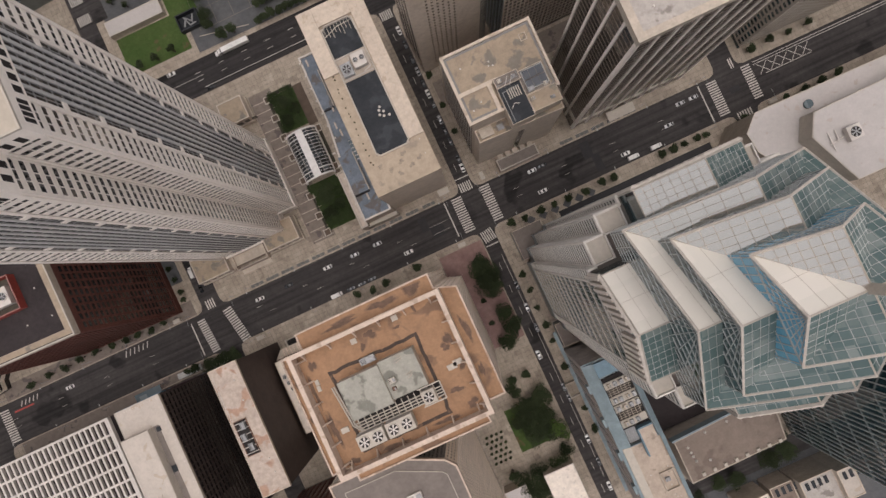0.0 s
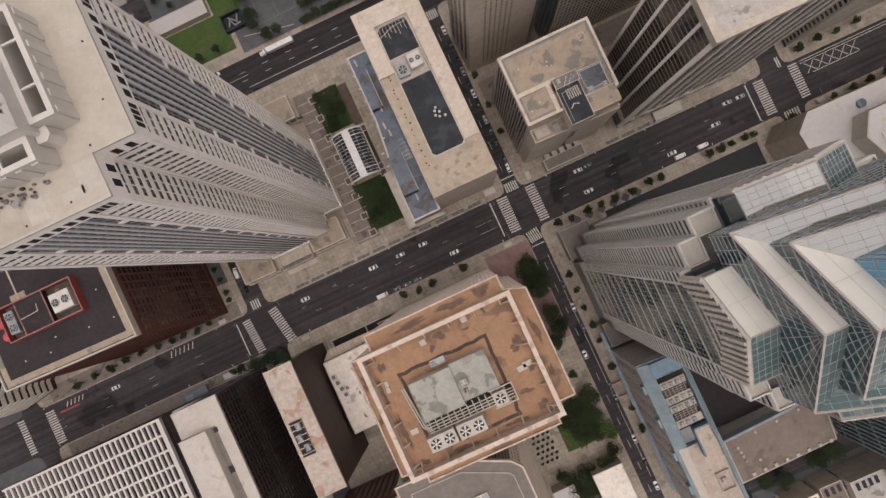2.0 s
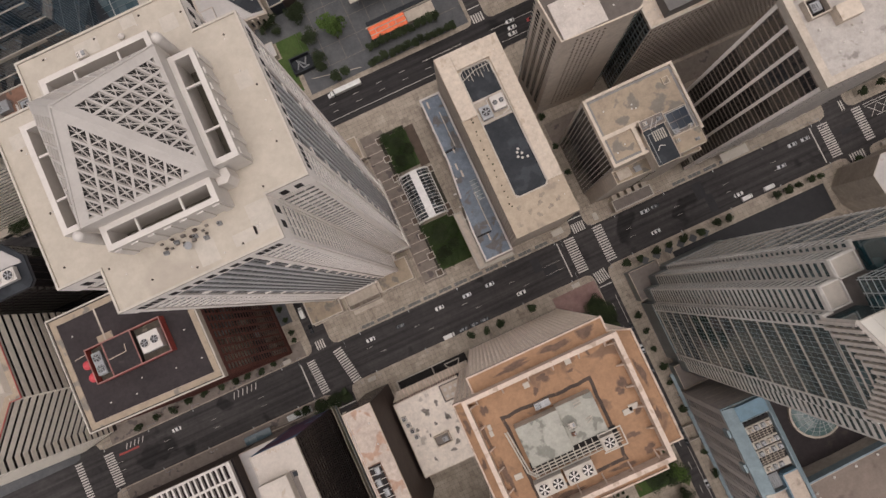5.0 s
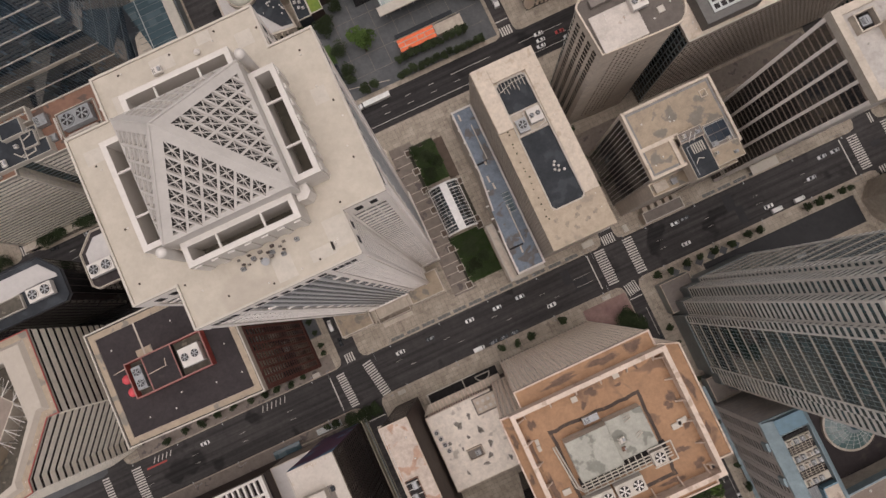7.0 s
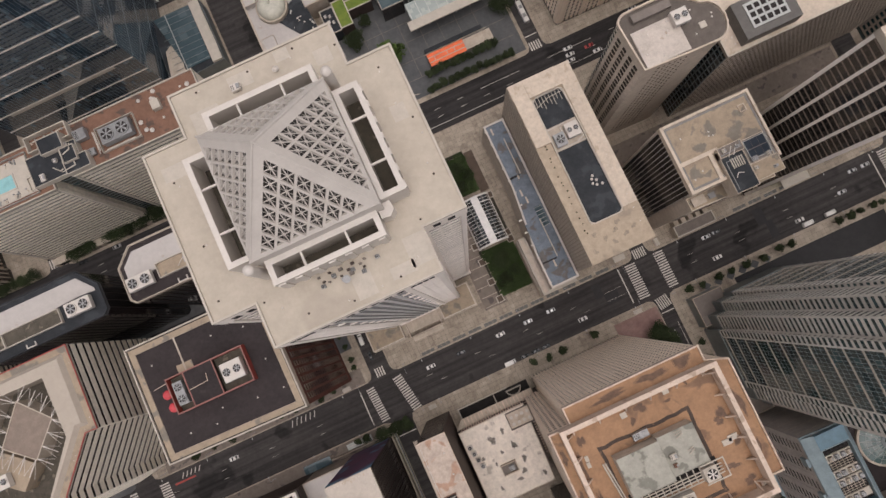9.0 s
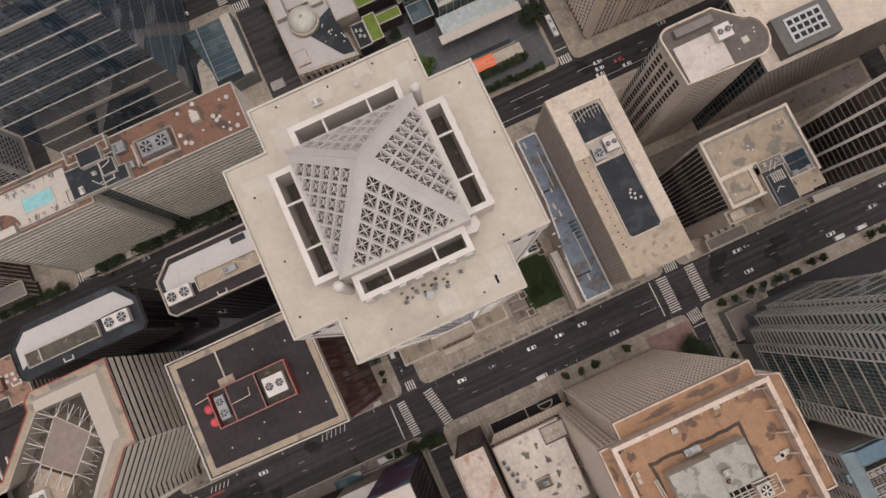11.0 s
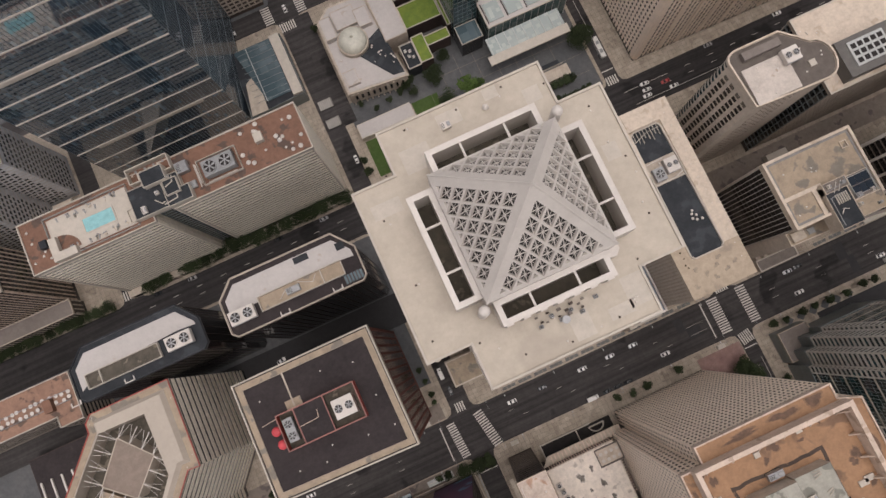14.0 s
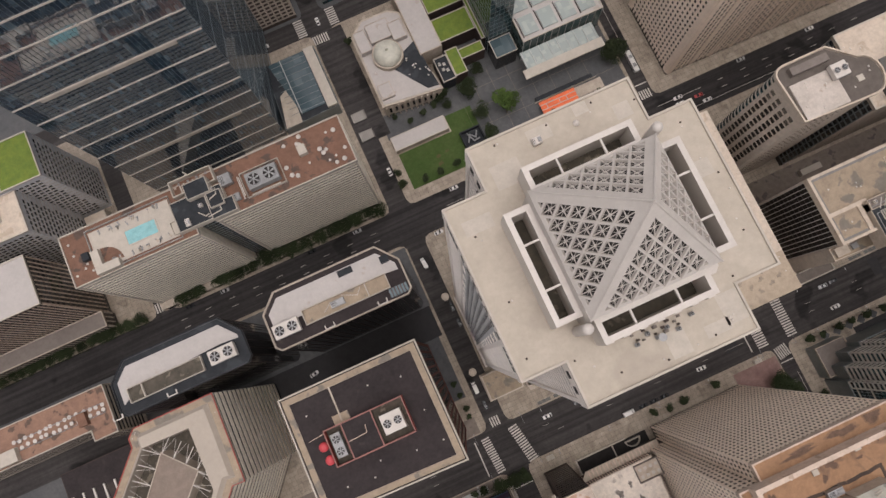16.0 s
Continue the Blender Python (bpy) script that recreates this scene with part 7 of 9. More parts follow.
def crown_tower():
    CX, CY = 46.9, -58.2
    e = thing("gabled_glass_tower", "tall teal glass tower with striped corners and stepped glass gables", "office tower", at=(CX, CY, 0))
    H, B, N = 27.4, 14.0, 6.6     # half width, half bay, notch
    S = 174.0
    # plan: a bay on each side, two square turrets at each corner
    q = []
    for k in range(4):
        cs, sn = [(1, 0), (0, 1), (-1, 0), (0, -1)][k]
        for u, w in ((H, -B), (H, B), (H - 2.0, B), (H - 2.0, B + N), (B + N, B + N), (B + N, H - 2.0), (B, H - 2.0)):
            q.append((u * cs - w * sn, u * sn + w * cs))
    prism("glass_shaft", q, 20, S, G_TEAL, e)
    prism("base_block", inset(q, -0.4), 0.1, 20, TEAL_MET, e)
    zs = steps(20, S - 1, 42)
    for i in range(len(q)):
        a, b = q[i], q[(i + 1) % len(q)]
        _, L, _, _ = along(a, b)
        if L > 20:
            for s0, s1 in ((0, 3.0), (L - 3.0, L)):
                bands(e, a, b, zs, s0, s1, 1.5, 0.1, SHAFT_ST)
            piers(e, a, b, 21, S, (3.0, L - 3.0), 0.6, 0.22, SHAFT_ST)
            bands(e, a, b, zs[1::3], 3.0, L - 3.0, 1.0, 0.2, STRIPE_W, "floor_band")
            piers(e, a, b, 21, S, steps(3.0, L - 3.0, 14)[1:-1], 0.06, 0.08, MULLION, "mullion")
            bands(e, a, b, zs, 3.0, L - 3.0, 0.09, 0.04, MULLION, "floor_line")
        else:
            bands(e, a, b, zs, 0, L, 1.75, 0.1, SHAFT_ST)
            piers(e, a, b, 21, S, (0.25, L - 0.25), 0.5, 0.12, SHAFT_ST)
    prism("shoulder_roof", inset(q, 0.2), S, S + 0.25, GREY_ROOF, e)
    ring("shoulder_parapet", q, 0.5, S, S + 1.2, SHAFT_ST, e)
    # a pale terrace on each corner turret
    for k in range(4):
        rot = Matrix.Rotation(radians(90 * k), 4, 'Z')
        for x0, x1, y0, y1 in ((B + N - 0.3, H - 2.5, B + 0.4, B + N - 0.5), (B + 0.4, B + N - 0.5, B + N - 0.3, H - 2.5)):
            o = prism("turret_terrace", rect(x0, x1, y0, y1), S + 0.25, S + 0.7, CREAM_L, e)
            o.matrix_local = rot
            o = ring("turret_parapet", rect(x0 - 0.4, x1 + 0.4, y0 - 0.4, y1 + 0.4), 0.35, S + 0.25, S + 1.6, SHAFT_ST, e)
            o.matrix_local = rot
    # stepped cross gables: (front, half width, eave, ridge)
    tiers = [(27.2, 12.9, 188.6, 200.3), (20.3, 20.3, 196.8, 218.2), (15.9, 15.9, 210.8, 227.4), (9.9, 9.9, 227.6, 238.2)]
    base = S
    for t, (F, Wd, E, Rz) in enumerate(tiers):
        v = min(F, Wd)
        if t:
            prism("tier_wall", rect(-v, v, -v, v), base - 6, E - 0.05, G_TEAL if t < 3 else G_BLUE, e)
            for p, r in (((-v, -v), (v, -v)), ((v, -v), (v, v)), ((v, v), (-v, v)), ((-v, v), (-v, -v))):
                piers(e, p, r, base - 6, E, steps(0.4, 2 * v - 0.4, 12), 0.16, 0.12, MULLION, "mullion")
                bands(e, p, r, steps(base - 5, E - 0.6, 5), 0, 2 * v, 0.25, 0.1, MULLION, "floor_line")
        for k in range(4):
            rot = Matrix.Rotation(radians(90 * k), 4, 'Z')
            at = lambda x, y, z: rot @ Vector((x, y, z))
            face = [at(F, -Wd, E), at(F, Wd, E), at(F, 0, Rz)]
            for s in (1, -1):
                # from the gable's slope back along the ridge, cut off by the valley on the diagonal
                reach = lambda x, w: at(x, s * w * Wd, Rz + (E - Rz) * w)
                inner = lambda w: min(F - 0.2, w * Wd)
                pl = [reach(F, 0), reach(0, 0), reach(inner(1), 1), reach(F, 1)]
                if F - inner(1) < 0.5:
                    pl = pl[:2] + pl[3:]
                # one glass all round: one slope has mirrored sky painted white, one truly mirrors
                pane = G_SKY_WHITE if (k, s) == (2, -1) else G_ROOF if (k, s) == (1, 1) else G_CROWN
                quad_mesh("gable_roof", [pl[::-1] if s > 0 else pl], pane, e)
                lines = []
                gap = 3.0 if pane is G_SKY_WHITE else 1.5
                for i in range(int(F / gap) + 1):
                    x = F - 0.1 - i * gap
                    lines.append((reach(x, 0), reach(x, min(1, x / Wd))))
                for i in (range(1, 8) if pane is not G_SKY_WHITE else (4,)):
                    lines.append((reach(F, i / 8), reach(inner(i / 8), i / 8)))
                bar_run("glazing_bar", lines, 0.05 if pane is G_SKY_WHITE else 0.07, STRIPE_W if pane is G_SKY_WHITE else CONC if pane is G_ROOF else MULLION, e, 0.04)
                tube("eave_rail", [reach(F, 1), reach(inner(1), 1)] if F - inner(1) > 0.5 else [reach(F, 0.97), reach(F, 1)], 0.16, STRIPE_W, e)
                tube("gable_frame", [reach(F + 0.1, 0), reach(F + 0.1, 1)], 0.26, BAND_ST, e, sides=4)
            quad_mesh("gable_face", [face], G_BLUE if t == 3 else G_TEAL, e)
            lattice_bars(e, face, 12, 6, 0.07, MULLION)
            tube("ridge", [at(F, 0, Rz), at(0, 0, Rz)], 0.18, STRIPE_W, e, sides=4)
            if t == 0:
                # the bay's head: side walls up to the eave, a broad pale frame and its comb of louvres
                prism_q = [(F - 8, -Wd), (F, -Wd), (F, Wd), (F - 8, Wd)]
                prism("bay_head", prism_q, S, E, G_TEAL, e).matrix_local = rot
                for s in (-1, 1):
                    foot = [at(F + 0.15, s * Wd, S), at(F + 0.15, s * Wd, E), at(F + 0.15, 0, Rz + 0.2)]
                    tube("gable_frame", foot, 0.5, BAND_ST, e, sides=4)
                    for i in range(8):
                        y = Wd - 0.5 - i * 1.62
                        z = Rz + (E - Rz) * (y + 0.45) / Wd
                        a, b = sorted((s * (y - 0.42), s * (y + 0.42)))
                        boxes("gable_louvre", [(F, F + 0.85, a, b, z - 17.0 + 0.5 * i, z)], BAND_ST, e).matrix_local = rot
                front = (rot @ Vector((F, -Wd, 0)), rot @ Vector((F, Wd, 0)))
                front = [(c.x, c.y) for c in front]
                piers(e, *front, S, E, steps(1.4, 2 * Wd - 1.4, 14), 0.1, 0.08, MULLION, "mullion")
                bands(e, *front, steps(S + 0.6, E - 3.2, 3), 0.5, 2 * Wd - 0.5, 0.75, 0.2, BAND_ST, "floor_band")
        base = E
    tube("spire", [(0, 0, 236), (0, 0, 262)], 0.9, STRIPE_W, e, sides=8)


def crown_podium():
    for q in (rect(17.8, 33, -42, -27.1), rect(17.9, 30, -88, -76)):
        g = thing("corner_podium", "low corner podium with grey deck and white parapet", "podium", "glass tower podiums")
        prism("wall", q, 0.1, 9, TEAL_MET, g)
        prism("deck", inset(q, 0.3), 9, 9.2, GREY_ROOF, g)
        ring("parapet", q, 0.3, 8.8, 10.2, CONC, g)


crown_podium()
crown_tower()


# ---- blue-clad block, its courtyard, rotunda and neighbours ----
MAUVE = mat("grey_mauve_wall_panels", (0.45, 0.41, 0.385), (0.37, 0.335, 0.315), 0.12, 0.8, fine=1.5, rand=0.05)


def blue_block():
    e = thing("blue_clad_block", "long beige hotel block with blue metal edge and rooftop machines", "hotel block")
    Z = 56.0
    W = 17.4
    p = [(W, -165), (36.6, -165), (36.6, -90.2), (W, -89.6)]
    prism("wall", p, 0.1, Z - 1, MAUVE, e)
    a, b = p[3], p[0]
    _, L, _, _ = along(a, b)
    piers(e, a, b, 5, Z - 1, steps(0.7, L - 0.7, 9), 1.4, 0.16, MAUVE)
    bays = steps(0.7, L - 0.7, 9)
    for z in steps(8, Z - 5, 13):
        for k in range(8):
            bands(e, a, b, [z], bays[k] + 2.2, bays[k + 1] - 2.2, 1.1, 0.05, G_DARK, "window_strip")
    a, b = p[2], p[3]
    _, L, _, _ = along(a, b)
    bands(e, a, b, steps(14, Z - 6, 4), 1, L - 1, 0.25, 0.05, CONC, "wall_joint")
    prism("blue_cornice", inset(p, -0.12), Z - 1, Z, BLUE_CLAD, e)
    prism("roof", inset(p, 0.5), Z, Z + 0.2, HOTEL_ROOF, e)
    # slanted blue edge along the machine deck
    for nm, x0, x1, y0, y1, zo, zi in (("slanted_edge", W, 21.8, -127.0, -90.0, Z, Z + 3.0), ("slanted_edge", 36.6, 34.4, -127.0, -90.4, Z, Z + 3.0), ("slanted_edge", 36.6, 35.0, -165.0, -127.0, Z, Z + 1.4), ("slanted_edge", W, 18.4, -165.0, -127.0, Z, Z + 1.0)):
        me = bpy.data.meshes.new(nm)
        v = [(x0, y0, zo), (x1, y0, zo), (x1, y0, zi), (x0, y0, zo + 0.4), (x0, y1, zo), (x1, y1, zo), (x1, y1, zi), (x0, y1, zo + 0.4)]
        me.from_pydata(v, [], [(0, 1, 2, 3), (7, 6, 5, 4), (3, 2, 6, 7), (0, 3, 7, 4), (1, 5, 6, 2), (0, 4, 5, 1)])
        link(nm, me, BLUE_CLAD, e)
    prism("blue_roof", rect(21.9, 34.3, -96.4, -90.4), Z + 0.2, Z + 3.0, BLUE_DEEP, e)
    ring("machine_screen", rect(21.9, 34.3, -127, -96.5), 0.3, Z + 0.2, Z + 3.2, BLUE_CLAD, e)
    prism("machine_floor", rect(22.3, 33.9, -126.6, -96.9), Z + 0.2, Z + 0.4, DARK, e)
    for k in range(5):
        prism("drain_box", rect(23.4 + k * 1.9, 24.2 + k * 1.9, -97.9, -97.2), Z + 0.4, Z + 3.4, DARK, e)
    for j, y in enumerate((-101.2, -107.8, -111.4, -118.0)):
        prism("white_plinth", rect(22.6, 33.6, y - 1.5, y + 1.5), Z + 0.4, Z + 1.2, CREAM_L, e)
        for i in range(4):
            if (i, j) != (3, 3):
                air_unit(24.2 + i * 2.7 + random.uniform(-0.15, 0.15), y, Z + 1.2, 1.7, 1.9, 1.4, "grey condenser in a row on the hotel roof", GREY_MET if (i + j) % 3 else CONC)
    runs = []
    for y0 in (-103.2, -113.4):
        for k in range(4):
            runs.append([(22.8, y0 - k * 0.9, Z + 1.9 + 0.2 * (k % 2)), (33.2 - 0.6 * (k % 3), y0 - k * 0.9, Z + 1.9)])
        for k in range(6):
            x = 23.6 + k * 1.7
            runs.append([(x, y0 + 0.4, Z + 1.6), (x, y0 - 2.9 - 0.4 * (k % 2), Z + 1.6)])
    pipes("grid of rusty pale pipes between condensers", runs, 0.12, CONC)
    prism("sump_floor", rect(22.6, 27.0, -126.2, -120.4), Z + 0.4, Z + 0.5, GREY_MET, e)
    pipes("pipes in the sunken corner of the machine deck", [[(23 + k * 0.9, -120.8, Z + 1.4), (23 + k * 0.9, -125.8, Z + 1.4)] for k in range(4)], 0.16, GREY_MET)
    prism("stair_box", rect(27.6, 33.6, -133, -121.4), Z + 0.4, Z + 4, HOTEL_ROOF, e)
    prism("stair_box_edge", rect(27.0, 27.6, -133, -121.4), Z + 0.2, Z + 4.3, BLUE_DEEP, e)
    prism("stair_box_edge", rect(27.6, 33.6, -121.4, -120.8), Z + 0.4, Z + 4.3, BLUE_DEEP, e)
    prism("low_roof_strip", rect(18.6, 22.0, -160, -127.4), Z + 0.2, Z + 0.9, CREAM_L, e)
    ring("roof_pen", rect(28, 34, -150, -142), 0.3, Z + 0.2, Z + 1.6, CONC, e)
    air_unit(30.4, -145.4, Z + 0.2, 2.2, 1.6, 1.3, "grey unit inside a roof pen", GREY_MET)
    for i in range(14):
        vent(random.uniform(24, 35), random.uniform(-160, -137), Z + 0.2, 0.3)
    boxes("street_canopy", [(15.8, W, -164, -80, 4.0, 4.8)], BLUE_CLAD, e)
    for k in range(9):
        boxes("canopy_post", [(15.9, 16.2, -163 + k * 10.2, -162.7 + k * 10.2, 0.1, 4.0)], BLUE_CLAD, e)
    for k in range(4):
        boxes("bay_hood", [(16.2, W, -102 - k * 15, -98.5 - k * 15, Z - 6, Z - 1.1)], BLUE_CLAD, e)
    ring("forecourt_wall", rect(10.8, 16.4, -113, -105.6), 0.35, 0.1, 3.4, CREAM_L, e)
    e = thing("grey_flat_building", "low building with plain grey-brown flat roof and white vents", "low building")
    p = [(44.2, -167), (91.5, -165.5), (93.2, -147.6), (88.6, -144.0), (44.2, -146.2)]
    prism("wall", p, 0.1, 20, CONC, e)
    roofed(e, p, 20, WARM_ROOF, CONC, 0.5, 0.6)
    prism("edge", [(43.4, -146.4), (88.8, -144.2), (88.8, -143.4), (43.4, -145.6)], 15, 20.8, BLUE_CLAD, e)
    for k in range(8):
        prism("roof_box", rect(50 + k * 5.4, 51.4 + k * 5.4, -165.6, -164.0), 20.2, 21.4, CREAM_L, e)
    for x, y in ((49, -151), (49.4, -153.6), (49.6, -155.6), (50, -158), (59, -147.6), (70, -147), (81, -146.2), (56, -160)):
        vent(x, y, 20.2, 0.75)
    g = thing("courtyard", "dark paved courtyard roof beside the hotel block", "courtyard")
    prism("floor", rect(37.2, 95, -145, -88.5), 0.1, 4.0, BLACK_ROOF, g)
    e = thing("glass_rotunda", "round glass rotunda skylight with stone rim in the courtyard", "rotunda", at=(69.9, -123.4, 4.0))
    cyl("drum", 0, 0, 0, 2.2, 12.4, CONC, e, sides=40)
    cyl("glass_cone", 0, 0, 2.2, 5.6, 11.4, G_CROWN, e, r2=3.2, sides=32)
    cyl("inner_ring", 0, 0, 5.4, 6.0, 3.4, TEAL_MET, e, sides=28)
    cyl("oculus", 0, 0, 6.0, 6.8, 1.6, G_TEAL, e, sides=20)
    for i in range(20):
        t = 2 * math.pi * i / 20
        tube("rib", [(11.4 * math.cos(t), 11.4 * math.sin(t), 2.25), (3.2 * math.cos(t), 3.2 * math.sin(t), 5.65)], 0.14, MULLION, e, sides=4)
    for k in (5, 7, 9):
        tube("ring_bar", [(k * math.cos(a), k * math.sin(a), 2.3 + (11.4 - k) / 8.2 * 3.4) for a in steps(0, 2 * math.pi, 28)], 0.1, MULLION, e, sides=4)
    e = thing("finned_glass_tower", "dark teal glass tower with close pale fins", "office tower")
    p = [(100, -172), (165, -172), (165, -100), (128, -100), (100, -128)]
    Z = 235.0
    prism("glass_core", p, 0.1, Z, G_TEAL, e)
    for i in (3, 4):
        a, b = p[i], p[(i + 1) % 5]
        _, L, _, _ = along(a, b)
        piers(e, a, b, 4, Z, steps(0.4, L - 0.4, int(L / 2.4)), 0.45, 0.4, MULLION, "fin")
        bands(e, a, b, steps(8, Z - 8, 14), 0, L, 0.8, 0.3, TEAL_MET)
    a, b = p[2], p[3]
    grid_face(e, a, b, 4, Z, 16, 40, 0.4, 0.3, 0.6, 0.2, STRIPE_W, MULLION)
    prism("roof", p, Z, Z + 0.5, CREAM_P, e)
    e = thing("white_roof_podium", "white roofed building with angled edges and roof fan", "low building")
    Z = 36.0
    p = [(128.5, -40.6), (146, -68), (250, -68), (250, -26), (134.5, -24.2), (127.5, -31.2)]
    prism("wall", p, 0.1, Z - 0.5, CONC, e)
    roofed(e, p, Z - 0.5, WHITE_ROOF, CREAM_L, 0.5, 0.5)
    q = [(146, -44), (156, -68), (250, -68), (250, -33.5), (151, -34.5)]
    prism("upper_block", q, Z, Z + 12, CREAM_L, e)
    prism("upper_roof", inset(q, 0.4), Z + 12, Z + 12.2, WHITE_ROOF, e)
    cooling_tower(158, 164, -52, -46, Z + 12.2, 3.5, 1, "white roof fan unit with pipes", STEEL_W)
    pipes("white pipes round the roof fan", [[(152 + k, -45, Z + 13), (152 + k, -53 + k, Z + 13)] for k in (0, 3)] + [[(151, -50, Z + 13), (158, -49, Z + 13)]], 0.25)
    cyl("skylight_dome", 156.5, -30.6, Z, Z + 1.2, 2.0, G_POOL, e)
    e = thing("gable_row_house", "small pale-roofed buildings on the side street", "low building")
    for a, b, c, d, h, m in ((76, 87, -196, -186, 14, WARM_ROOF), (88, 104, -205, -186, 20, STAIN_GREY), (60, 74, -200, -186, 17, STAIN_ROOF), (104, 112, -200, -186, 24, WARM_WHITE)):
        prism("wall", rect(a, b, c, d), 0.1, h, CONC, e)
        prism("roof", inset(rect(a, b, c, d), 0.4), h, h + 0.2, m, e)
        ring("parapet", rect(a, b, c, d), 0.4, h, h + 0.7, CREAM_P, e)
        for k in range(4):
            boxes("skylight", [(a + 2 + k * 3, a + 3.6 + k * 3, d - 5, d - 1.5, h + 0.2, h + 0.6)], SLATE_ROOF, e)
    for a, b, c, d, h, m, lab in ((-16.8, -1.6, -158, -138, 14, STAIN_ROOF, "small white-roofed building among trees"), (-37.5, -26.5, -150, -139.6, 10, WHITE_ROOF, "small white flat-roofed building in the court")):
        g = thing("small_building", lab, "low building", "small street buildings")
        prism("wall", rect(a, b, c, d), 0.1, h, CONC, g)
        roofed(g, rect(a, b, c, d), h, m, CREAM_L, 0.3, 0.5)
        for k in range(9):
            vent(random.uniform(a + 1.5, b - 1.5), random.uniform(c + 2, d - 2), h + 0.25, 0.35)


blue_block()


# ---- north-west: banded glass tower, annexe, gridded blocks ----
def banded_tower():
    e = thing("banded_glass_tower", "dark blue-green glass tower with white floor bands", "office tower")
    Z = 240.0
    p = [(-243.0, 179.5), (-171.2, 180.3), (-160.5, 240), (-243.0, 240)]
    prism("glass_body", p, 0.1, Z, glass("blue_black_mirror_glass", (0.034, 0.058, 0.084), (0.105, 0.155, 0.19), (1.5, 1.5, 4), 0.02, 0.012, 0.62, ior=3.0), e)
    for i in (0, 1):
        a, b = p[i], p[(i + 1) % 4]
        _, L, _, _ = along(a, b)
        bands(e, a, b, [18.5 + 14.2 * k for k in range(15)] + [4.3], 0, L, 0.7 if i == 0 else 0.35, 0.26 if i == 0 else 0.1, BAND_ST if i == 0 else TEAL_MET, "floor_band")
        if i == 0:
            bands(e, a, b, [45.0], 10, L * 0.86, 1.9, 0.33, STRIPE_W, "wide_band")
            bands(e, a, b, [116.0], 10, L * 0.86, 1.9, 0.33, STRIPE_W, "wide_band")
        bands(e, a, b, [4.3 + 14.2 / 3 * k for k in range(48) if k % 3], 0, L, 0.16, 0.05, SLATE_ROOF, "floor_line")
        piers(e, a, b, 2, Z, steps(0.2, L - 0.2, int(L / 1.55)), 0.08, 0.1, TEAL_MET, "mullion")
    prism("roof", p, Z, Z + 0.5, CREAM_P, e)
    g = thing("podium_roof", "white podium roof in front of the banded tower", "podium")
    prism("slab", [(-218, 150), (-205, 150), (-226, 181)], 0.1, 12, CREAM_L, g)
    e = thing("skylit_annexe", "low annexe with blue skylight roof and pale walkway", "annexe")
    p = [(-169.5, 177.5), (-139.8, 179.0), (-139.5, 213.5), (-167, 213.5)]
    prism("wall", p, 0.1, 12, TEAL_MET, e)
    prism("roof", inset(p, 0.3), 12, 12.3, SLATE_ROOF, e)
    prism("skylight", [(-158.5, 182), (-145.8, 182), (-145.6, 212.6), (-165, 212.6)], 12.3, 13.0, G_POOL, e)
    for k in range(9):
        boxes("skylight_bar", [(-164, -145.8, 183 + k * 3.4, 183.2 + k * 3.4, 13.0, 13.15)], TEAL_MET, e)
    boxes("skylight_ridge", [(-158.8, -158.4, 182, 212.6, 12.3, 13.4)], MULLION, e)
    boxes("walkway", [(-145.3, -140.2, 179.2, 213.3, 12.3, 14.0)], CREAM_L, e)
    prism("pale_terrace", [(-168.8, 178), (-160, 178), (-159, 199), (-165.5, 195)], 12.3, 12.6, CONC, e)


banded_tower()


def gridded(name, label, poly, Z, wall_m, roof_m, pm, nf, pitch, group="", core=None, par=None):
    e = thing(name, label, "apartment building", group)
    c = inset(poly, 0.35)
    prism("core", c, 0.1, Z - 1, core or G_DARK, e)
    for i in range(len(poly)):
        a, b = c[i], c[(i + 1) % len(poly)]
        _, L, _, _ = along(a, b)
        if L > 4:
            grid_face(e, a, b, 3, Z - 1, max(2, int(L / pitch)), nf, pitch * 0.3, 0.14, (Z - 4) / nf * 0.42, 0.06, pm, wall_m)
    prism("attic", poly, Z - 1, Z, wall_m, e)
    roofed(e, poly, Z, roof_m, par or CREAM_L, 0.5, 0.8)
    return e


GREY_PANEL = mat("blue_grey_panels", (0.50, 0.51, 0.53), (0.60, 0.60, 0.605), 0.2, 0.6, rand=0.15)


def staggered(name, label, poly, Z, roof_m, nf):
    """A panelled block whose windows shift by half a bay from floor to floor."""
    e = thing(name, label, "apartment building")
    prism("wall", poly, 0.1, Z, GREY_PANEL, e)
    hi = (Z - 5) / nf
    for i in (0, 1):
        p, L, u, a = along(poly[i], poly[i + 1])
        spots = []
        for f in range(nf - 1, -1, -1):
            n = int((L - 2.6) / 2.6)
            spots += [((p.x + u.x * t, p.y + u.y * t, 3 + f * hi + 0.9), a) for t in [1.4 + k * 2.6 + 0.65 * (f % 3) for k in range(n)]]
        pieces(e, "window", (-0.9, 0.9, -0.03, 0.02, 0, hi - 1.7), spots, G_DARK)
        bands(e, poly[i], poly[i + 1], [3 + f * hi + 0.25 for f in range(nf)], 0, L, 0.3, 0.1, CREAM_L, "floor_line")
    roofed(e, poly, Z, roof_m, CREAM_L, 0.5, 0.8)
    return e


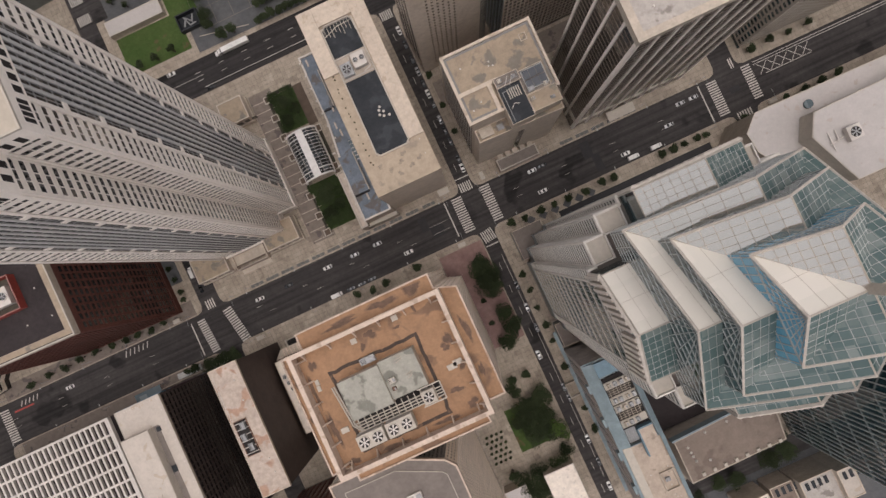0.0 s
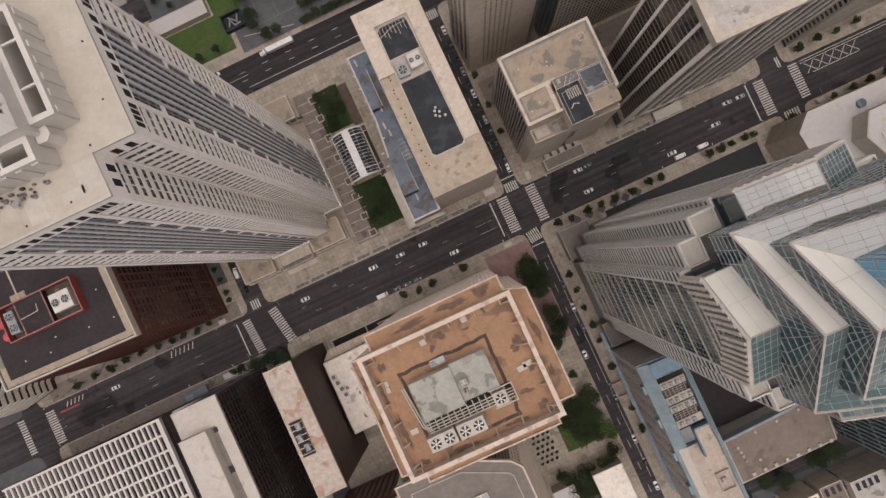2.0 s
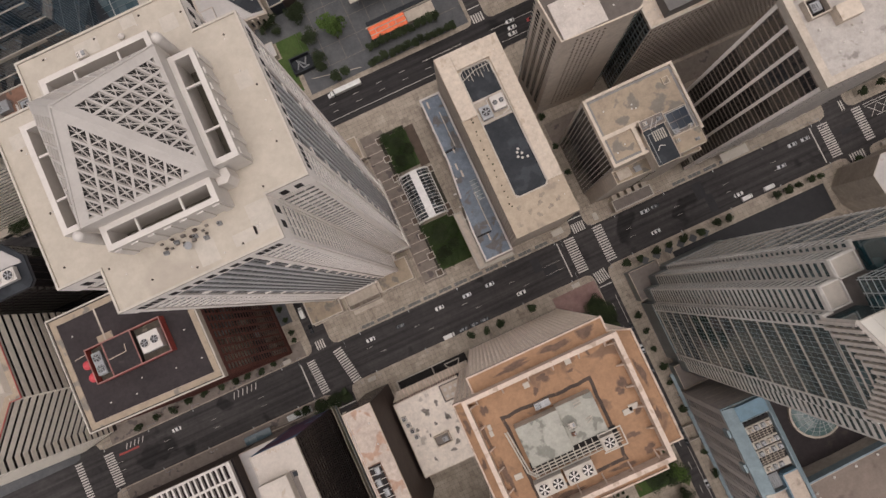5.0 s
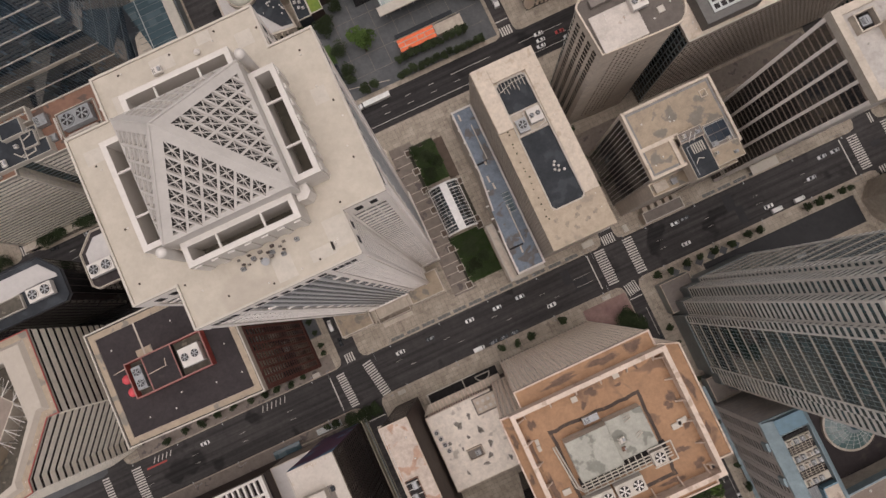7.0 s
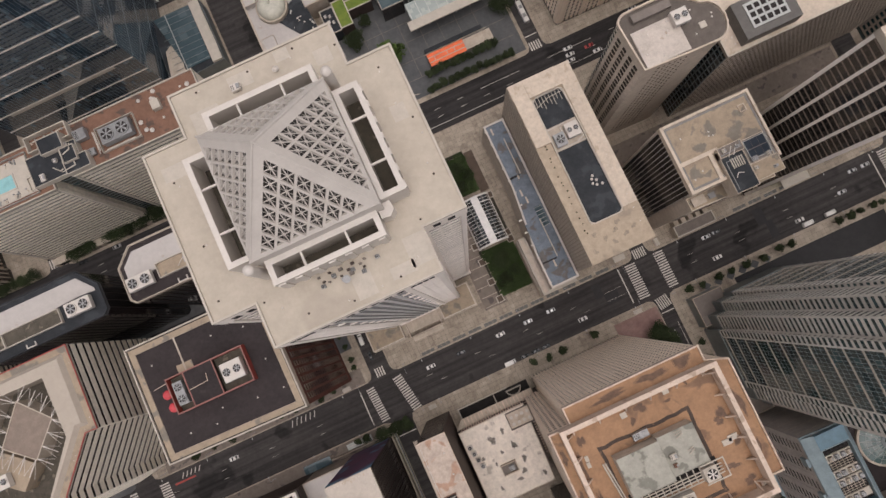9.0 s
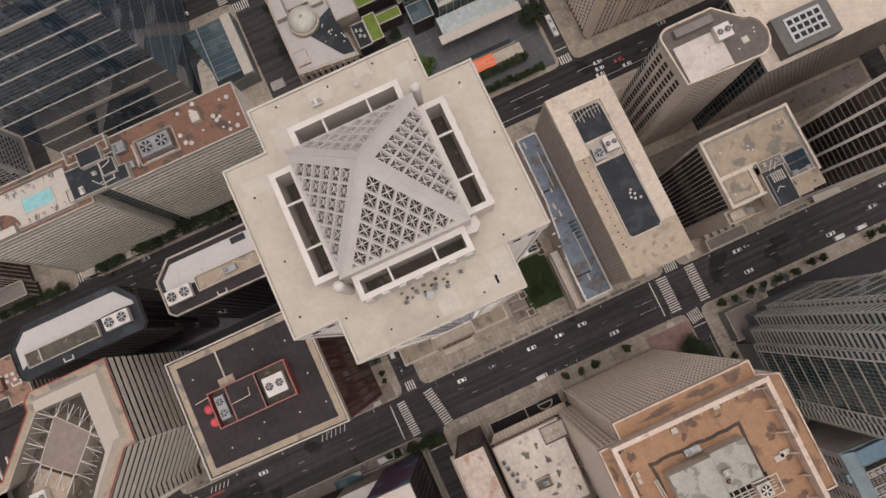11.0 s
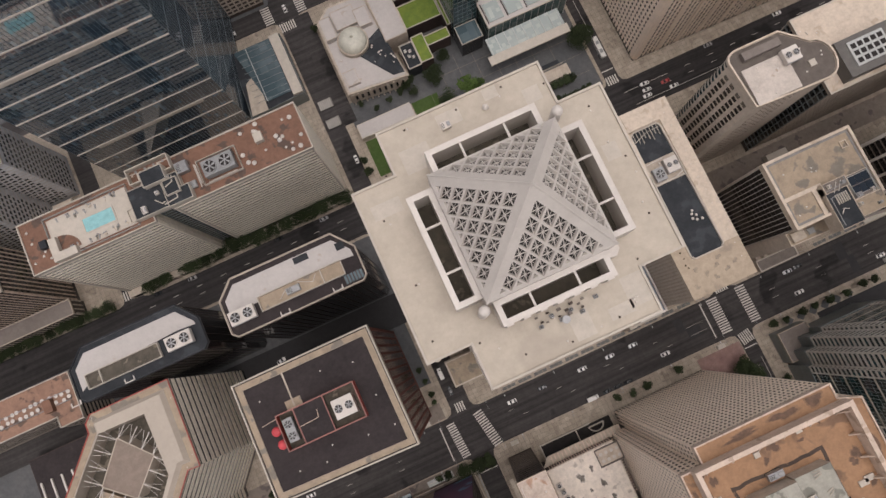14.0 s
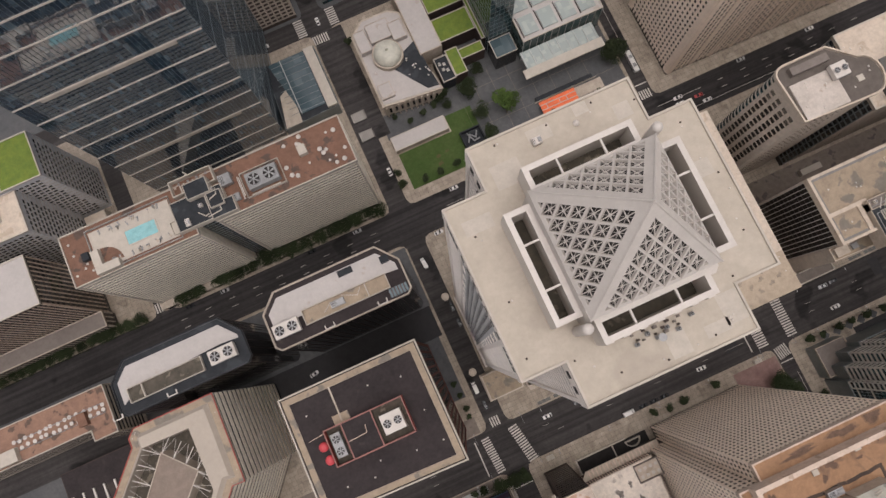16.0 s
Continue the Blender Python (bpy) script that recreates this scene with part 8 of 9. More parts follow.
def north_west():
    e = staggered("green_roof_block", "grey panelled apartment block with sedum roof", rect(-330, -268.5, 183.5, 205.5), 60, SEDUM, 18)
    prism("white_roof_part", rect(-330, -287, 183.8, 192.5), 60.25, 60.6, WHITE_ROOF, e)
    staggered("terrace_block", "grey panelled apartment block with pale roof terrace", rect(-340, -282.5, 163.5, 183.2), 58, CREAM_P, 17)
    prism("roof_hut", rect(-306, -292, 172, 178), 58.25, 61, CREAM_L, tagged(new("roof_hut_base"), "white hut on the terrace block roof", "roof hut"))
    e = gridded("finned_block", "brown finned block with white roof", rect(-360, -287.2, 131.0, 154.0), 60, BROWN_ST, WHITE_ROOF, PINK_ST, 14, 2.2, par=CREAM_L)
    for i in range(5):
        vent(random.uniform(-330, -292), random.uniform(136, 150), 60.25, 0.8)
    e = thing("side_court", "low pale stone buildings between the blocks", "low building")
    for a, b, c, d, h, m in ((-281, -270, 160, 180, 8, CREAM_P), (-286.5, -266, 146, 158, 14, WHITE_ROOF), (-277, -270, 148, 157, 15, GRASS)):
        prism("wall", rect(a, b, c, d), 0.1, h, CONC, e)
        prism("roof", inset(rect(a, b, c, d), 0.4), h, h + 0.25, m, e)
    e = gridded("low_front_wing", "low brown finned wing along the boulevard", rect(-372, -286, 122.5, 130.8), 13, BROWN_ST, GREY_ROOF, STRIPE_W, 3, 2.2, par=CONC)
    gridded("old_brick_block", "old brown masonry block with flat roof", rect(-168, -141, 238.5, 270), 34, TAN_STONE, GREY_ROOF, TAN_STONE, 9, 3.0, core=BROWN_ST)
    gridded("far_corner_block", "grey glass tower on the far block", rect(-126, -60, 239, 280), 70, TEAL_MET, GREY_ROOF, TEAL_MET, 18, 3.0, core=G_TEAL)
    gridded("far_office_block", "beige office block on the far block", rect(14, 90, 178, 224), 70, TAN_STONE, CREAM_P, TAN_STONE, 18, 3.0)
    gridded("east_office_block", "tan office block beyond the crossing", rect(156, 260, 8, 60), 70, STRIPE_W, CREAM_P, STRIPE_W, 18, 3.4, core=G_TEAL)
    gridded("west_office_block", "pale office block on the west avenue", rect(-380, -290, -100, -30), 60, CONC, WHITE_ROOF, CONC, 14, 3.4)
    gridded("south_office_block", "brown brick block on the south side", rect(-130, -88, -165, -100), 48, BROWN_BRICK, GREY_ROOF, BROWN_BRICK, 12, 3.4)
    gridded("south_west_block", "beige block on the south-west side", rect(-182, -142, -170, -112), 50, CONC, STAIN_ROOF, CONC, 12, 3.4)


north_west()


# ---- church-like hall, roof gardens, plaza pavilion ----
def plaza_side():
    e = thing("domed_hall", "old stone hall with white roof, small dome and dark slate wing", "church hall")
    p = [(-119.8, 167.5), (-89.0, 164.4), (-91.5, 181), (-92.6, 210.6), (-98, 214), (-112, 214.5), (-119.8, 208)]
    prism("wall", p, 0.1, 13.6, TAN_STONE, e)
    prism("roof", inset(p, 0.6), 13.6, 14.0, WHITE_ROOF, e)
    ring("cornice", inset(p, -0.5), 1.0, 12.6, 13.8, CONC, e)
    prism("slate_roof", [(-108.5, 185.5), (-95.5, 167), (-89.6, 166.2), (-92, 193)], 14.0, 14.5, SLATE_ROOF, e)
    cyl("drum", -107.0, 191.0, 14.0, 17.0, 8.0, CONC, e, sides=28)
    bm = bmesh.new()
    bmesh.ops.create_uvsphere(bm, u_segments=28, v_segments=14, radius=7.2)
    bmesh.ops.scale(bm, vec=(1, 1, 0.72), verts=bm.verts)
    me = bpy.data.meshes.new("dome")
    bm.to_mesh(me)
    bm.free()
    for f in me.polygons:
        f.use_smooth = True
    link("dome", me, COPPER, e).location = (-107.0, 191.0, 17.0)
    cyl("lantern", -107.0, 191.0, 22.0, 23.6, 0.9, COPPER, e, r2=0.4, sides=12)
    for k in range(9):
        boxes("window", [(-117.3 + k * 3.1, -116.2 + k * 3.1, 166.9 - k * 0.31, 167.6 - k * 0.31, 4, 8.5)], G_BLACK, e)
        boxes("buttress", [(-119 + k * 3.1, -118.2 + k * 3.1, 166.2 - k * 0.31, 167.8 - k * 0.31, 0.1, 12.4)], TAN_STONE, e)
    for i in range(12):
        vent(random.uniform(-117, -100), random.uniform(170, 210), 14.0, 0.45)
    for i in range(16):
        k, w = random.random(), random.random()
        vent(-104 + 13 * k, 190 - 20 * k * (0.4 + 0.6 * w), 14.5, 0.5)
    for a, b, c, d, h in ((-119, -113, 196, 208, 3.4), (-112, -100, 199.5, 210, 2.2), (-101, -94, 196, 206, 3.0), (-118.6, -112, 170, 178, 1.6)):
        prism("roof_block", rect(a, b, c, d), 14.0, 14 + h, WHITE_ROOF, e)
        ring("block_edge", rect(a, b, c, d), 0.3, 14 + h, 14.3 + h, CONC, e)
    e = thing("roof_garden_block", "low black-framed block with bright green sedum roofs", "roof garden")
    for a, b, c, d, h in ((-79.6, -60.0, 187.0, 200.2, 12.0), (-79.4, -60.2, 203, 224, 14.0), (-73.2, -60.2, 175.0, 180.6, 10.5), (-79.6, -73.0, 167.6, 182.4, 11.5), (-59.8, -57.8, 180, 205, 12.5)):
        prism("wall", rect(a, b, c, d), 0.1, h, BROWN_ST, e)
        prism("sedum", inset(rect(a, b, c, d), 0.5), h, h + 0.3, SEDUM, e)
        ring("white_edge", rect(a, b, c, d), 0.45, h - 0.3, h + 0.6, CREAM_L, e)
    prism("dark_roof", rect(-86.6, -79.8, 167.4, 180.6), 0.1, 11, SLATE_ROOF, e)
    ring("dark_roof_edge", rect(-86.8, -79.6, 167.2, 180.8), 0.4, 10.8, 11.7, CREAM_L, e)
    prism("passage_roof", rect(-92, -80, 184, 224), 0.1, 16, CONC, e)
    prism("passage_top", rect(-91.5, -80.5, 184.5, 223.5), 16, 16.3, WHITE_ROOF, e)
    for x, y in ((-84.8, 177), (-82.6, 176.2), (-84, 173.6), (-82, 172.6)):
        air_unit(x, y, 11, 1.4, 1.4, 1.0, "small white unit on the dark roof", STEEL_W)
    e = thing("plaza_pavilion", "glass plaza building with skylit roof and white canopy edge", "glass pavilion")
    prism("wall", rect(-43.5, 0.5, 166, 222), 0.1, 20, G_CROWN, e)
    for k in range(12):
        boxes("glass_fin", [(-43.4 + k * 3.95, -43.1 + k * 3.95, 165.75, 166.0, 0.3, 20)], MULLION, e)
    roofed(e, rect(-43.5, 0.5, 166, 222), 20, WHITE_ROOF, CREAM_L, 0.6, 0.8)
    for j in range(3):
        for k in range(4):
            prism("skylight", rect(-41.5 + k * 10.4, -33.6 + k * 10.4, 168.6 + j * 13, 178.6 + j * 13), 20.25, 20.8, G_PALE, e)
            boxes("skylight_edge", [(-42.3 + k * 10.4, -42.0 + k * 10.4, 168 + j * 13, 179.4 + j * 13, 20.25, 20.9)], DARK, e)
    prism("canopy_glass", [(-46.5, 154.4), (-6.5, 154.4), (-6.5, 163.5), (-46.5, 163.5)], 15.2, 15.5, G_PALE, e)
    for k in range(9):
        boxes("canopy_bar", [(-46 + k * 4.8, -45.7 + k * 4.8, 154.4, 163.5, 15.5, 15.8)], MULLION, e)
    boxes("canopy_edge", [(-49.0, -5.5, 149.6, 154.4, 14.6, 15.4)], CREAM_L, e)
    for k in range(6):
        boxes("column", [(-45 + k * 7.6, -44.5 + k * 7.6, 155, 155.5, 0.2, 15.2)], GREY_MET, e)
    prism("dark_glass_wing", rect(-57.5, -46, 166.5, 176.5), 0.1, 14, G_BLACK, e)
    prism("wing_roof", rect(-57.2, -46.3, 166.8, 176.2), 14, 14.15, G_POOL, e)
    ring("wing_edge", rect(-57.6, -45.9, 166.4, 176.6), 0.35, 13.8, 14.5, CREAM_L, e)
    g = thing("slender_glass_tower", "slender dark teal glass tower beside the plaza building", "office tower")
    q = rect(-57.5, -45.0, 177.0, 212)
    prism("glass_core", q, 0.1, 90, G_TEAL, g)
    for i in (0, 1, 3):
        a, b = q[i], q[(i + 1) % 4]
        _, L, _, _ = along(a, b)
        piers(g, a, b, 1, 90, steps(0.1, L - 0.1, int(L / 2.4)), 0.12, 0.12, TEAL_MET, "mullion")
        bands(g, a, b, steps(4, 86, 20), 0, L, 0.3, 0.08, TEAL_MET)
    e = thing("orange_canopy", "bright orange canopy with white beams on the plaza", "canopy")
    prism("roof", rect(-46.2, -26.4, 132.6, 139.2), 4.4, 4.8, ORANGE, e)
    boxes("beam", [(-46.2, -26.4, 134.4, 134.7, 4.8, 5.1), (-46.2, -26.4, 137.0, 137.3, 4.8, 5.1), (-43, -42.7, 134.7, 137.0, 4.8, 5.1), (-36, -35.7, 134.7, 137.0, 4.8, 5.1), (-32, -31.7, 134.7, 137, 4.8, 5.1)], CREAM_L, e)
    for x in (-45.6, -36.4, -27.2):
        for y in (133.2, 138.4):
            boxes("post", [(x - 0.15, x + 0.15, y - 0.15, y + 0.15, 0.2, 4.4)], GREY_MET, e)
    g = thing("long_plaza_bench", "long pale rail and dark bench wall across the plaza", "bench wall")
    boxes("rail", [(-47, -12, 140.8, 141.1, 0.2, 1.4)], CREAM_L, g)
    boxes("dark_wall", [(-46, -14, 141.1, 143.2, 0.2, 2.2)], SLATE_ROOF, g)
    boxes("end_roof", [(-26, -11, 133.5, 139.2, 0.2, 3.2)], CONC, g)
    g = thing("park_kiosk", "long low building with plain white roof beside the lawn", "low building")
    prism("wall", rect(-123.2, -93.4, 146.2, 154.0), 0.1, 4.6, CONC, g)
    roofed(g, rect(-123.2, -93.4, 146.2, 154.0), 4.6, WHITE_ROOF, CREAM_L, 0.4, 0.5)
    g = thing("steel_sculpture_pit", "dark square frame with twisted metal forms beside the lawn", "sculpture")
    ring("frame", rect(-89.6, -78.4, 133.4, 142.2), 0.6, 0.2, 4.0, SLATE_ROOF, g)
    prism("floor", rect(-89, -79, 134, 141.6), 0.2, 0.5, SLATE_ROOF, g)
    pipes("dark twisted metal bars in the pit", [[(-87, 136, 2), (-85, 139.5, 2.6), (-82.5, 137, 2.2), (-81, 140, 2.8)], [(-86, 140.5, 2), (-84, 135.5, 2.4), (-81, 136, 2)]], 0.4, GREY_MET)


plaza_side()


# ---- trees ----
def tree_mesh(seed, r, h, light, leaves=620, lobe_count=11):
    """A tapered trunk with limbs, and a crown of many leaf clumps in an uneven outline."""
    rnd = random.Random(seed)
    bm = bmesh.new()
    bmesh.ops.create_cone(bm, cap_ends=False, segments=7, radius1=0.045 * h, radius2=0.02 * h, depth=h * 0.55, matrix=Matrix.Translation((0, 0, h * 0.275)))
    for i in range(6):
        a = rnd.uniform(0, 6.28)
        tip = Vector((math.cos(a) * r * 0.6, math.sin(a) * r * 0.6, h * rnd.uniform(0.6, 0.8)))
        st = Vector((0, 0, h * rnd.uniform(0.3, 0.5)))
        mt = Matrix.Translation((tip + st) / 2) @ (tip - st).to_track_quat('Z', 'Y').to_matrix().to_4x4()
        bmesh.ops.create_cone(bm, cap_ends=False, segments=5, radius1=0.014 * h, radius2=0.006 * h, depth=(tip - st).length, matrix=mt)
    trunk = bpy.data.meshes.new("trunk")
    bm.to_mesh(trunk)
    bm.free()
    trunk.materials.append(BARK)
    v, f = [], []
    lobes = []
    for i in range(lobe_count):
        a, d = rnd.uniform(0, 6.28), r * rnd.uniform(0.15, 0.72)
        lobes.append((math.cos(a) * d, math.sin(a) * d, h * rnd.uniform(0.55, 0.85), r * rnd.uniform(0.28, 0.5)))
    for i in range(leaves):
        lx, ly, lz, lr = rnd.choice(lobes)
        d = Vector((rnd.gauss(0, 1), rnd.gauss(0, 1), rnd.gauss(0, 0.8))).normalized() * lr * rnd.uniform(0.55, 1.08)
        c = Vector((lx, ly, lz)) + d
        s = (rnd.uniform(0.05, 0.10) * r + 0.12) * (620 / leaves) ** 0.4
        ax = Vector((rnd.uniform(-1, 1), rnd.uniform(-1, 1), rnd.uniform(-0.6, 0.6))).normalized()
        ay = ax.orthogonal().normalized()
        ay = (ay + d.normalized() * rnd.uniform(-0.6, 0.6)).normalized()
        k = len(v)
        v += [c - ax * s, c + ay * s * 0.7, c + ax * s, c - ay * s * 0.7]
        f.append((k, k + 1, k + 2, k + 3))
    crown = bpy.data.meshes.new("crown")
    crown.from_pydata([tuple(p) for p in v], [], f)
    crown.materials.append(LEAF_L if light else LEAF)
    return trunk, crown


KINDS = [tree_mesh(1, 2.6, 7.5, False), tree_mesh(2, 2.4, 7.0, False), tree_mesh(3, 2.8, 8.0, True), tree_mesh(4, 2.5, 7.0, False), tree_mesh(5, 6.6, 12.0, False, 3600, 26), tree_mesh(6, 5.8, 11.0, False, 3000, 22)]
LEAF_M = mat("mid_green_leaves", (0.042, 0.066, 0.026), (0.068, 0.094, 0.038), 0.3, 0.8, fine=2, rand=0.25, spec=0.15)
for seed in (7, 8):
    KINDS.append(tree_mesh(seed, 6.2, 11.0, False, 3200, 24))
    KINDS[-1][1].materials[0] = LEAF_M
TREE = {}


def tree(x, y, s=1.0, k=None, z=0.16):
    k = random.randrange(4) if k is None else k
    m = pose(x, y, z, 0, 0, random.uniform(0, 360))
    if k not in TREE:
        t = thing("street_tree", "leafy light green tree in paving" if k == 2 else "leafy dark green street tree in pavement", "tree", "city trees")
        t.matrix_world = m
        link("trunk", KINDS[k][0], None, t)
        link("crown", KINDS[k][1], None, t)
        TREE[k] = t
    else:
        t = copy_thing(TREE[k], m)
    t.scale = (s, s, s)


for x, y in [(-132, -22.5), (-134, -24), (-172.5, 5), (-165.3, 4), (-158.2, 4.6), (-178.5, 4.5), (-186.8, 5), (-194.7, 5.4), (-203.7, 6), (-212, 5), (-152, -22.6), (-157, -23), (-63.8, -23.4), (-55.9, -24), (-48.1, -23.8), (-31.1, -23), (20.4, -23), (27.5, -23.4), (35.4, -23.2), (42.9, -23.4), (50.3, -23.5), (59, -23.8), (68.4, -23.4), (74.5, -23.6), (112, -23), (118.8, -23.2), (123.5, -23), (143.3, -24), (100, -23.4), (106, -23.3), (166, -23), (175, -23), (184, -23), (193, -23), (160, 5), (170, 5.5), (180, 5), (190, 5.4), (-222, 5), (-232, 4.6)]:
    tree(x, y, random.uniform(0.8, 1.1), random.choice((0, 1, 3)))
for x, y, s in [(-8, -52, 0.7), (-9, -64, 0.7), (-11.7, -92.7, 1.2), (-12.8, -98.3, 1.2), (-4.2, -93, 1.1), (-30, -134, 1.3)]:
    tree(x, y, s, random.choice((0, 1, 3)))
tree(-2, -122, 1.6, 2)
tree(1.0, -126, 1.1, 2)
for x, y, s in [(-75, 131, 1.3), (-70.4, 123, 1.5), (-65.5, 123.4, 1.3), (-88.6, 164.4, 1.2), (1.0, 149.2, 2.3), (-94.8, 161, 0.9), (-102.3, 160, 0.9), (-110, 158.6, 0.8), (-116.9, 164, 0.8), (-115.7, 127.5, 1.0), (-106.7, 127.4, 1.0), (-97.3, 127.4, 1.0), (-127.5, 135.2, 1.0), (-126.6, 129, 1.2), (-122.1, 212, 1.1)]:
    tree(x, y, s, random.choice((0, 1, 3)))
for x, y, s in [(-63, 148, 2.0), (-59, 145, 1.7), (-62, 143, 1.5)]:
    tree(x, y, s, 2)
for i in range(14):
    tree(-51 + i * 3.4, 122.0 + random.uniform(-0.4, 0.6), random.uniform(1.0, 1.2), random.choice((0, 1, 3)))
for i in range(12):
    tree(-49 + i * 3.3, 130.0 + random.uniform(-0.5, 0.5), random.uniform(1.0, 1.2), random.choice((0, 1, 3)))
for i in range(2):
    for j in range(4):
        tree(-60 + i * 6 + random.uniform(-0.8, 0.8), 68.5 + j * 4.8 + random.uniform(-0.8, 0.8), random.uniform(0.46, 0.6), 6 + (i + j) % 2)
for i in range(3):
    for j in range(4):
        tree(-60.4 + i * 5.4 + random.uniform(-0.8, 0.8), 15 + j * 6 + random.uniform(-0.9, 0.9), random.uniform(0.46, 0.6), 6 + (i + j) % 2)
for x, y in [(-144.5, 28), (-144, 22), (-143.6, 15), (-144.2, 11), (14.2, -48), (14.6, -56), (14.4, -66), (14.6, -75), (14.4, -84), (14.2, -97), (14.6, -120), (14.4, -130), (-209, 150), (-212, 158), (-209, 166), (-211, 173), (13.8, 30), (13.9, 44), (13.8, 60), (56, -169.5), (66, -169.6), (74, -170), (84, -169), (92, -169.6), (96, -170), (40, -169.8), (48, -169.6)]:
    tree(x, y, random.uniform(0.6, 1.0), random.choice((0, 1, 3)))
# low round shrubs in the court
SHRUB = tree_mesh(9, 1.0, 1.5, False)
sh = thing("shrub_bed", "rows of small round shrubs in the paved court", "shrubs", kind="stuff")
for i in range(6):
    for j in range(4):
        o = link("shrub", SHRUB[1], None, sh)
        o.location, o.scale = (-36 + j * 2.6 + (i % 2), -128 + i * 2.7, -0.3), (0.9, 0.9, 0.9)


# ---- vehicles ----
def lofted(name, sections, m, parent):
    """A body through oblong sections (x, half width, z0, z1)."""
    v, f = [], []
    for x, w, z0, z1 in sections:
        c = min(0.12, (z1 - z0) * 0.3)
        v += [(x, -w, z0), (x, w, z0), (x, w, z1 - c), (x, w - c, z1), (x, -w + c, z1), (x, -w, z1 - c)]
    n = 6
    for i in range(len(sections) - 1):
        for k in range(n):
            f.append((i * n + k, i * n + (k + 1) % n, (i + 1) * n + (k + 1) % n, (i + 1) * n + k))
    f += [tuple(reversed(range(n))), tuple(range(len(v) - n, len(v)))]
    me = bpy.data.meshes.new(name)
    me.from_pydata(v, [], f)
    bm = bmesh.new()
    bm.from_mesh(me)
    bmesh.ops.recalc_face_normals(bm, faces=bm.faces)
    bm.to_mesh(me)
    bm.free()
    return link(name, me, m, parent)


CARS = {}


def build_car(kind, paint, label):
    t = thing({"car": "parked_car", "van": "delivery_van", "bus": "city_bus", "truck": "box_truck"}[kind], label, {"car": "car", "van": "van", "bus": "bus", "truck": "truck"}[kind], "street vehicles")
    if kind == "car":
        lofted("body", [(-2.25, 0.72, 0.4, 0.75), (-2.0, 0.88, 0.3, 0.9), (1.2, 0.9, 0.28, 0.92), (2.0, 0.86, 0.3, 0.82), (2.3, 0.7, 0.4, 0.66)], paint, t)
        lofted("cabin_glass", [(-1.75, 0.7, 0.88, 0.95), (-1.15, 0.72, 0.88, 1.38), (0.25, 0.72, 0.88, 1.40), (1.1, 0.74, 0.88, 0.95)], CAR_GLASS, t)
        lofted("roof", [(-1.05, 0.62, 1.36, 1.45), (-0.4, 0.66, 1.38, 1.49), (0.2, 0.62, 1.36, 1.45)], paint, t)
        wx, wr = (-1.4, 1.4), 0.33
    elif kind == "van":
        lofted("body", [(-2.9, 0.98, 0.4, 2.2), (-2.7, 1.0, 0.35, 2.35), (1.2, 1.0, 0.35, 2.35), (1.9, 0.97, 0.35, 1.5), (2.8, 0.9, 0.4, 1.1)], paint, t)
        lofted("windscreen", [(1.22, 0.9, 1.5, 2.2), (1.95, 0.9, 1.3, 1.52)], CAR_GLASS, t)
        wx, wr = (-1.8, 1.8), 0.38
    elif kind == "bus":
        lofted("body", [(-6.0, 1.25, 0.5, 2.9), (-5.9, 1.28, 0.4, 3.0), (5.8, 1.28, 0.4, 3.0), (6.0, 1.22, 0.5, 2.8)], paint, t)
        boxes("window_strip", [(-5.4, 5.2, -1.3, 1.3, 1.6, 2.4)], CAR_GLASS, t)
        boxes("roof_unit", [(-3.5, -1.5, -0.8, 0.8, 3.0, 3.3)], GREY_MET, t)
        boxes("roof_unit", [(1.5, 3.2, -0.8, 0.8, 3.0, 3.25)], GREY_MET, t)
        wx, wr = (-3.6, 3.8), 0.5
    else:
        lofted("trailer", [(-8.0, 1.28, 1.1, 4.0), (-7.9, 1.3, 1.0, 4.05), (6.4, 1.3, 1.0, 4.05), (6.5, 1.28, 1.1, 4.0)], paint, t)
        lofted("cab", [(7.2, 1.2, 0.6, 3.2), (8.4, 1.22, 0.6, 3.2), (8.9, 1.2, 0.6, 2.0), (10.3, 1.0, 0.6, 1.7)], paint, t)
        boxes("windscreen", [(8.62, 8.75, -1.05, 1.05, 2.0, 2.9)], CAR_GLASS, t)
        boxes("chassis", [(-8, 9.8, -0.5, 0.5, 0.6, 1.0)], RUBBER, t)
        wx, wr = (-6.6, -5.2, 6.0, 9.4), 0.52
    hw = {"car": 0.86, "van": 0.95, "bus": 1.2, "truck": 1.2}[kind]
    for x in wx:
        for s in (-1, 1):
            bm = bmesh.new()
            bmesh.ops.create_cone(bm, cap_ends=True, segments=12, radius1=wr, radius2=wr, depth=0.24, matrix=Matrix.Rotation(radians(90), 4, 'X'))
            me = bpy.data.meshes.new("wheel")
            bm.to_mesh(me)
            bm.free()
            link("wheel", me, RUBBER, t).location = (x, s * hw, wr)
    fr = {"car": 2.2, "van": 2.72, "bus": 5.9, "truck": 10.2}[kind]
    for s in (-1, 1):
        if kind == "car":
            break
        boxes("headlight", [(fr - 0.1, fr + 0.02, s * hw * 0.66 - 0.14, s * hw * 0.66 + 0.14, 0.62, 0.76)], MULLION, t)
    return t


CAR_W = mat("white_car_paint", (0.72, 0.70, 0.67), (0.66, 0.64, 0.61), 0.3, 0.3, bump=0)
CAR_S = mat("silver_car_paint", (0.34, 0.34, 0.34), (0.30, 0.30, 0.30), 0.3, 0.3, metal=0.4, bump=0)
CAR_D = mat("black_car_paint", (0.022, 0.023, 0.026), (0.03, 0.03, 0.033), 0.3, 0.25, bump=0)
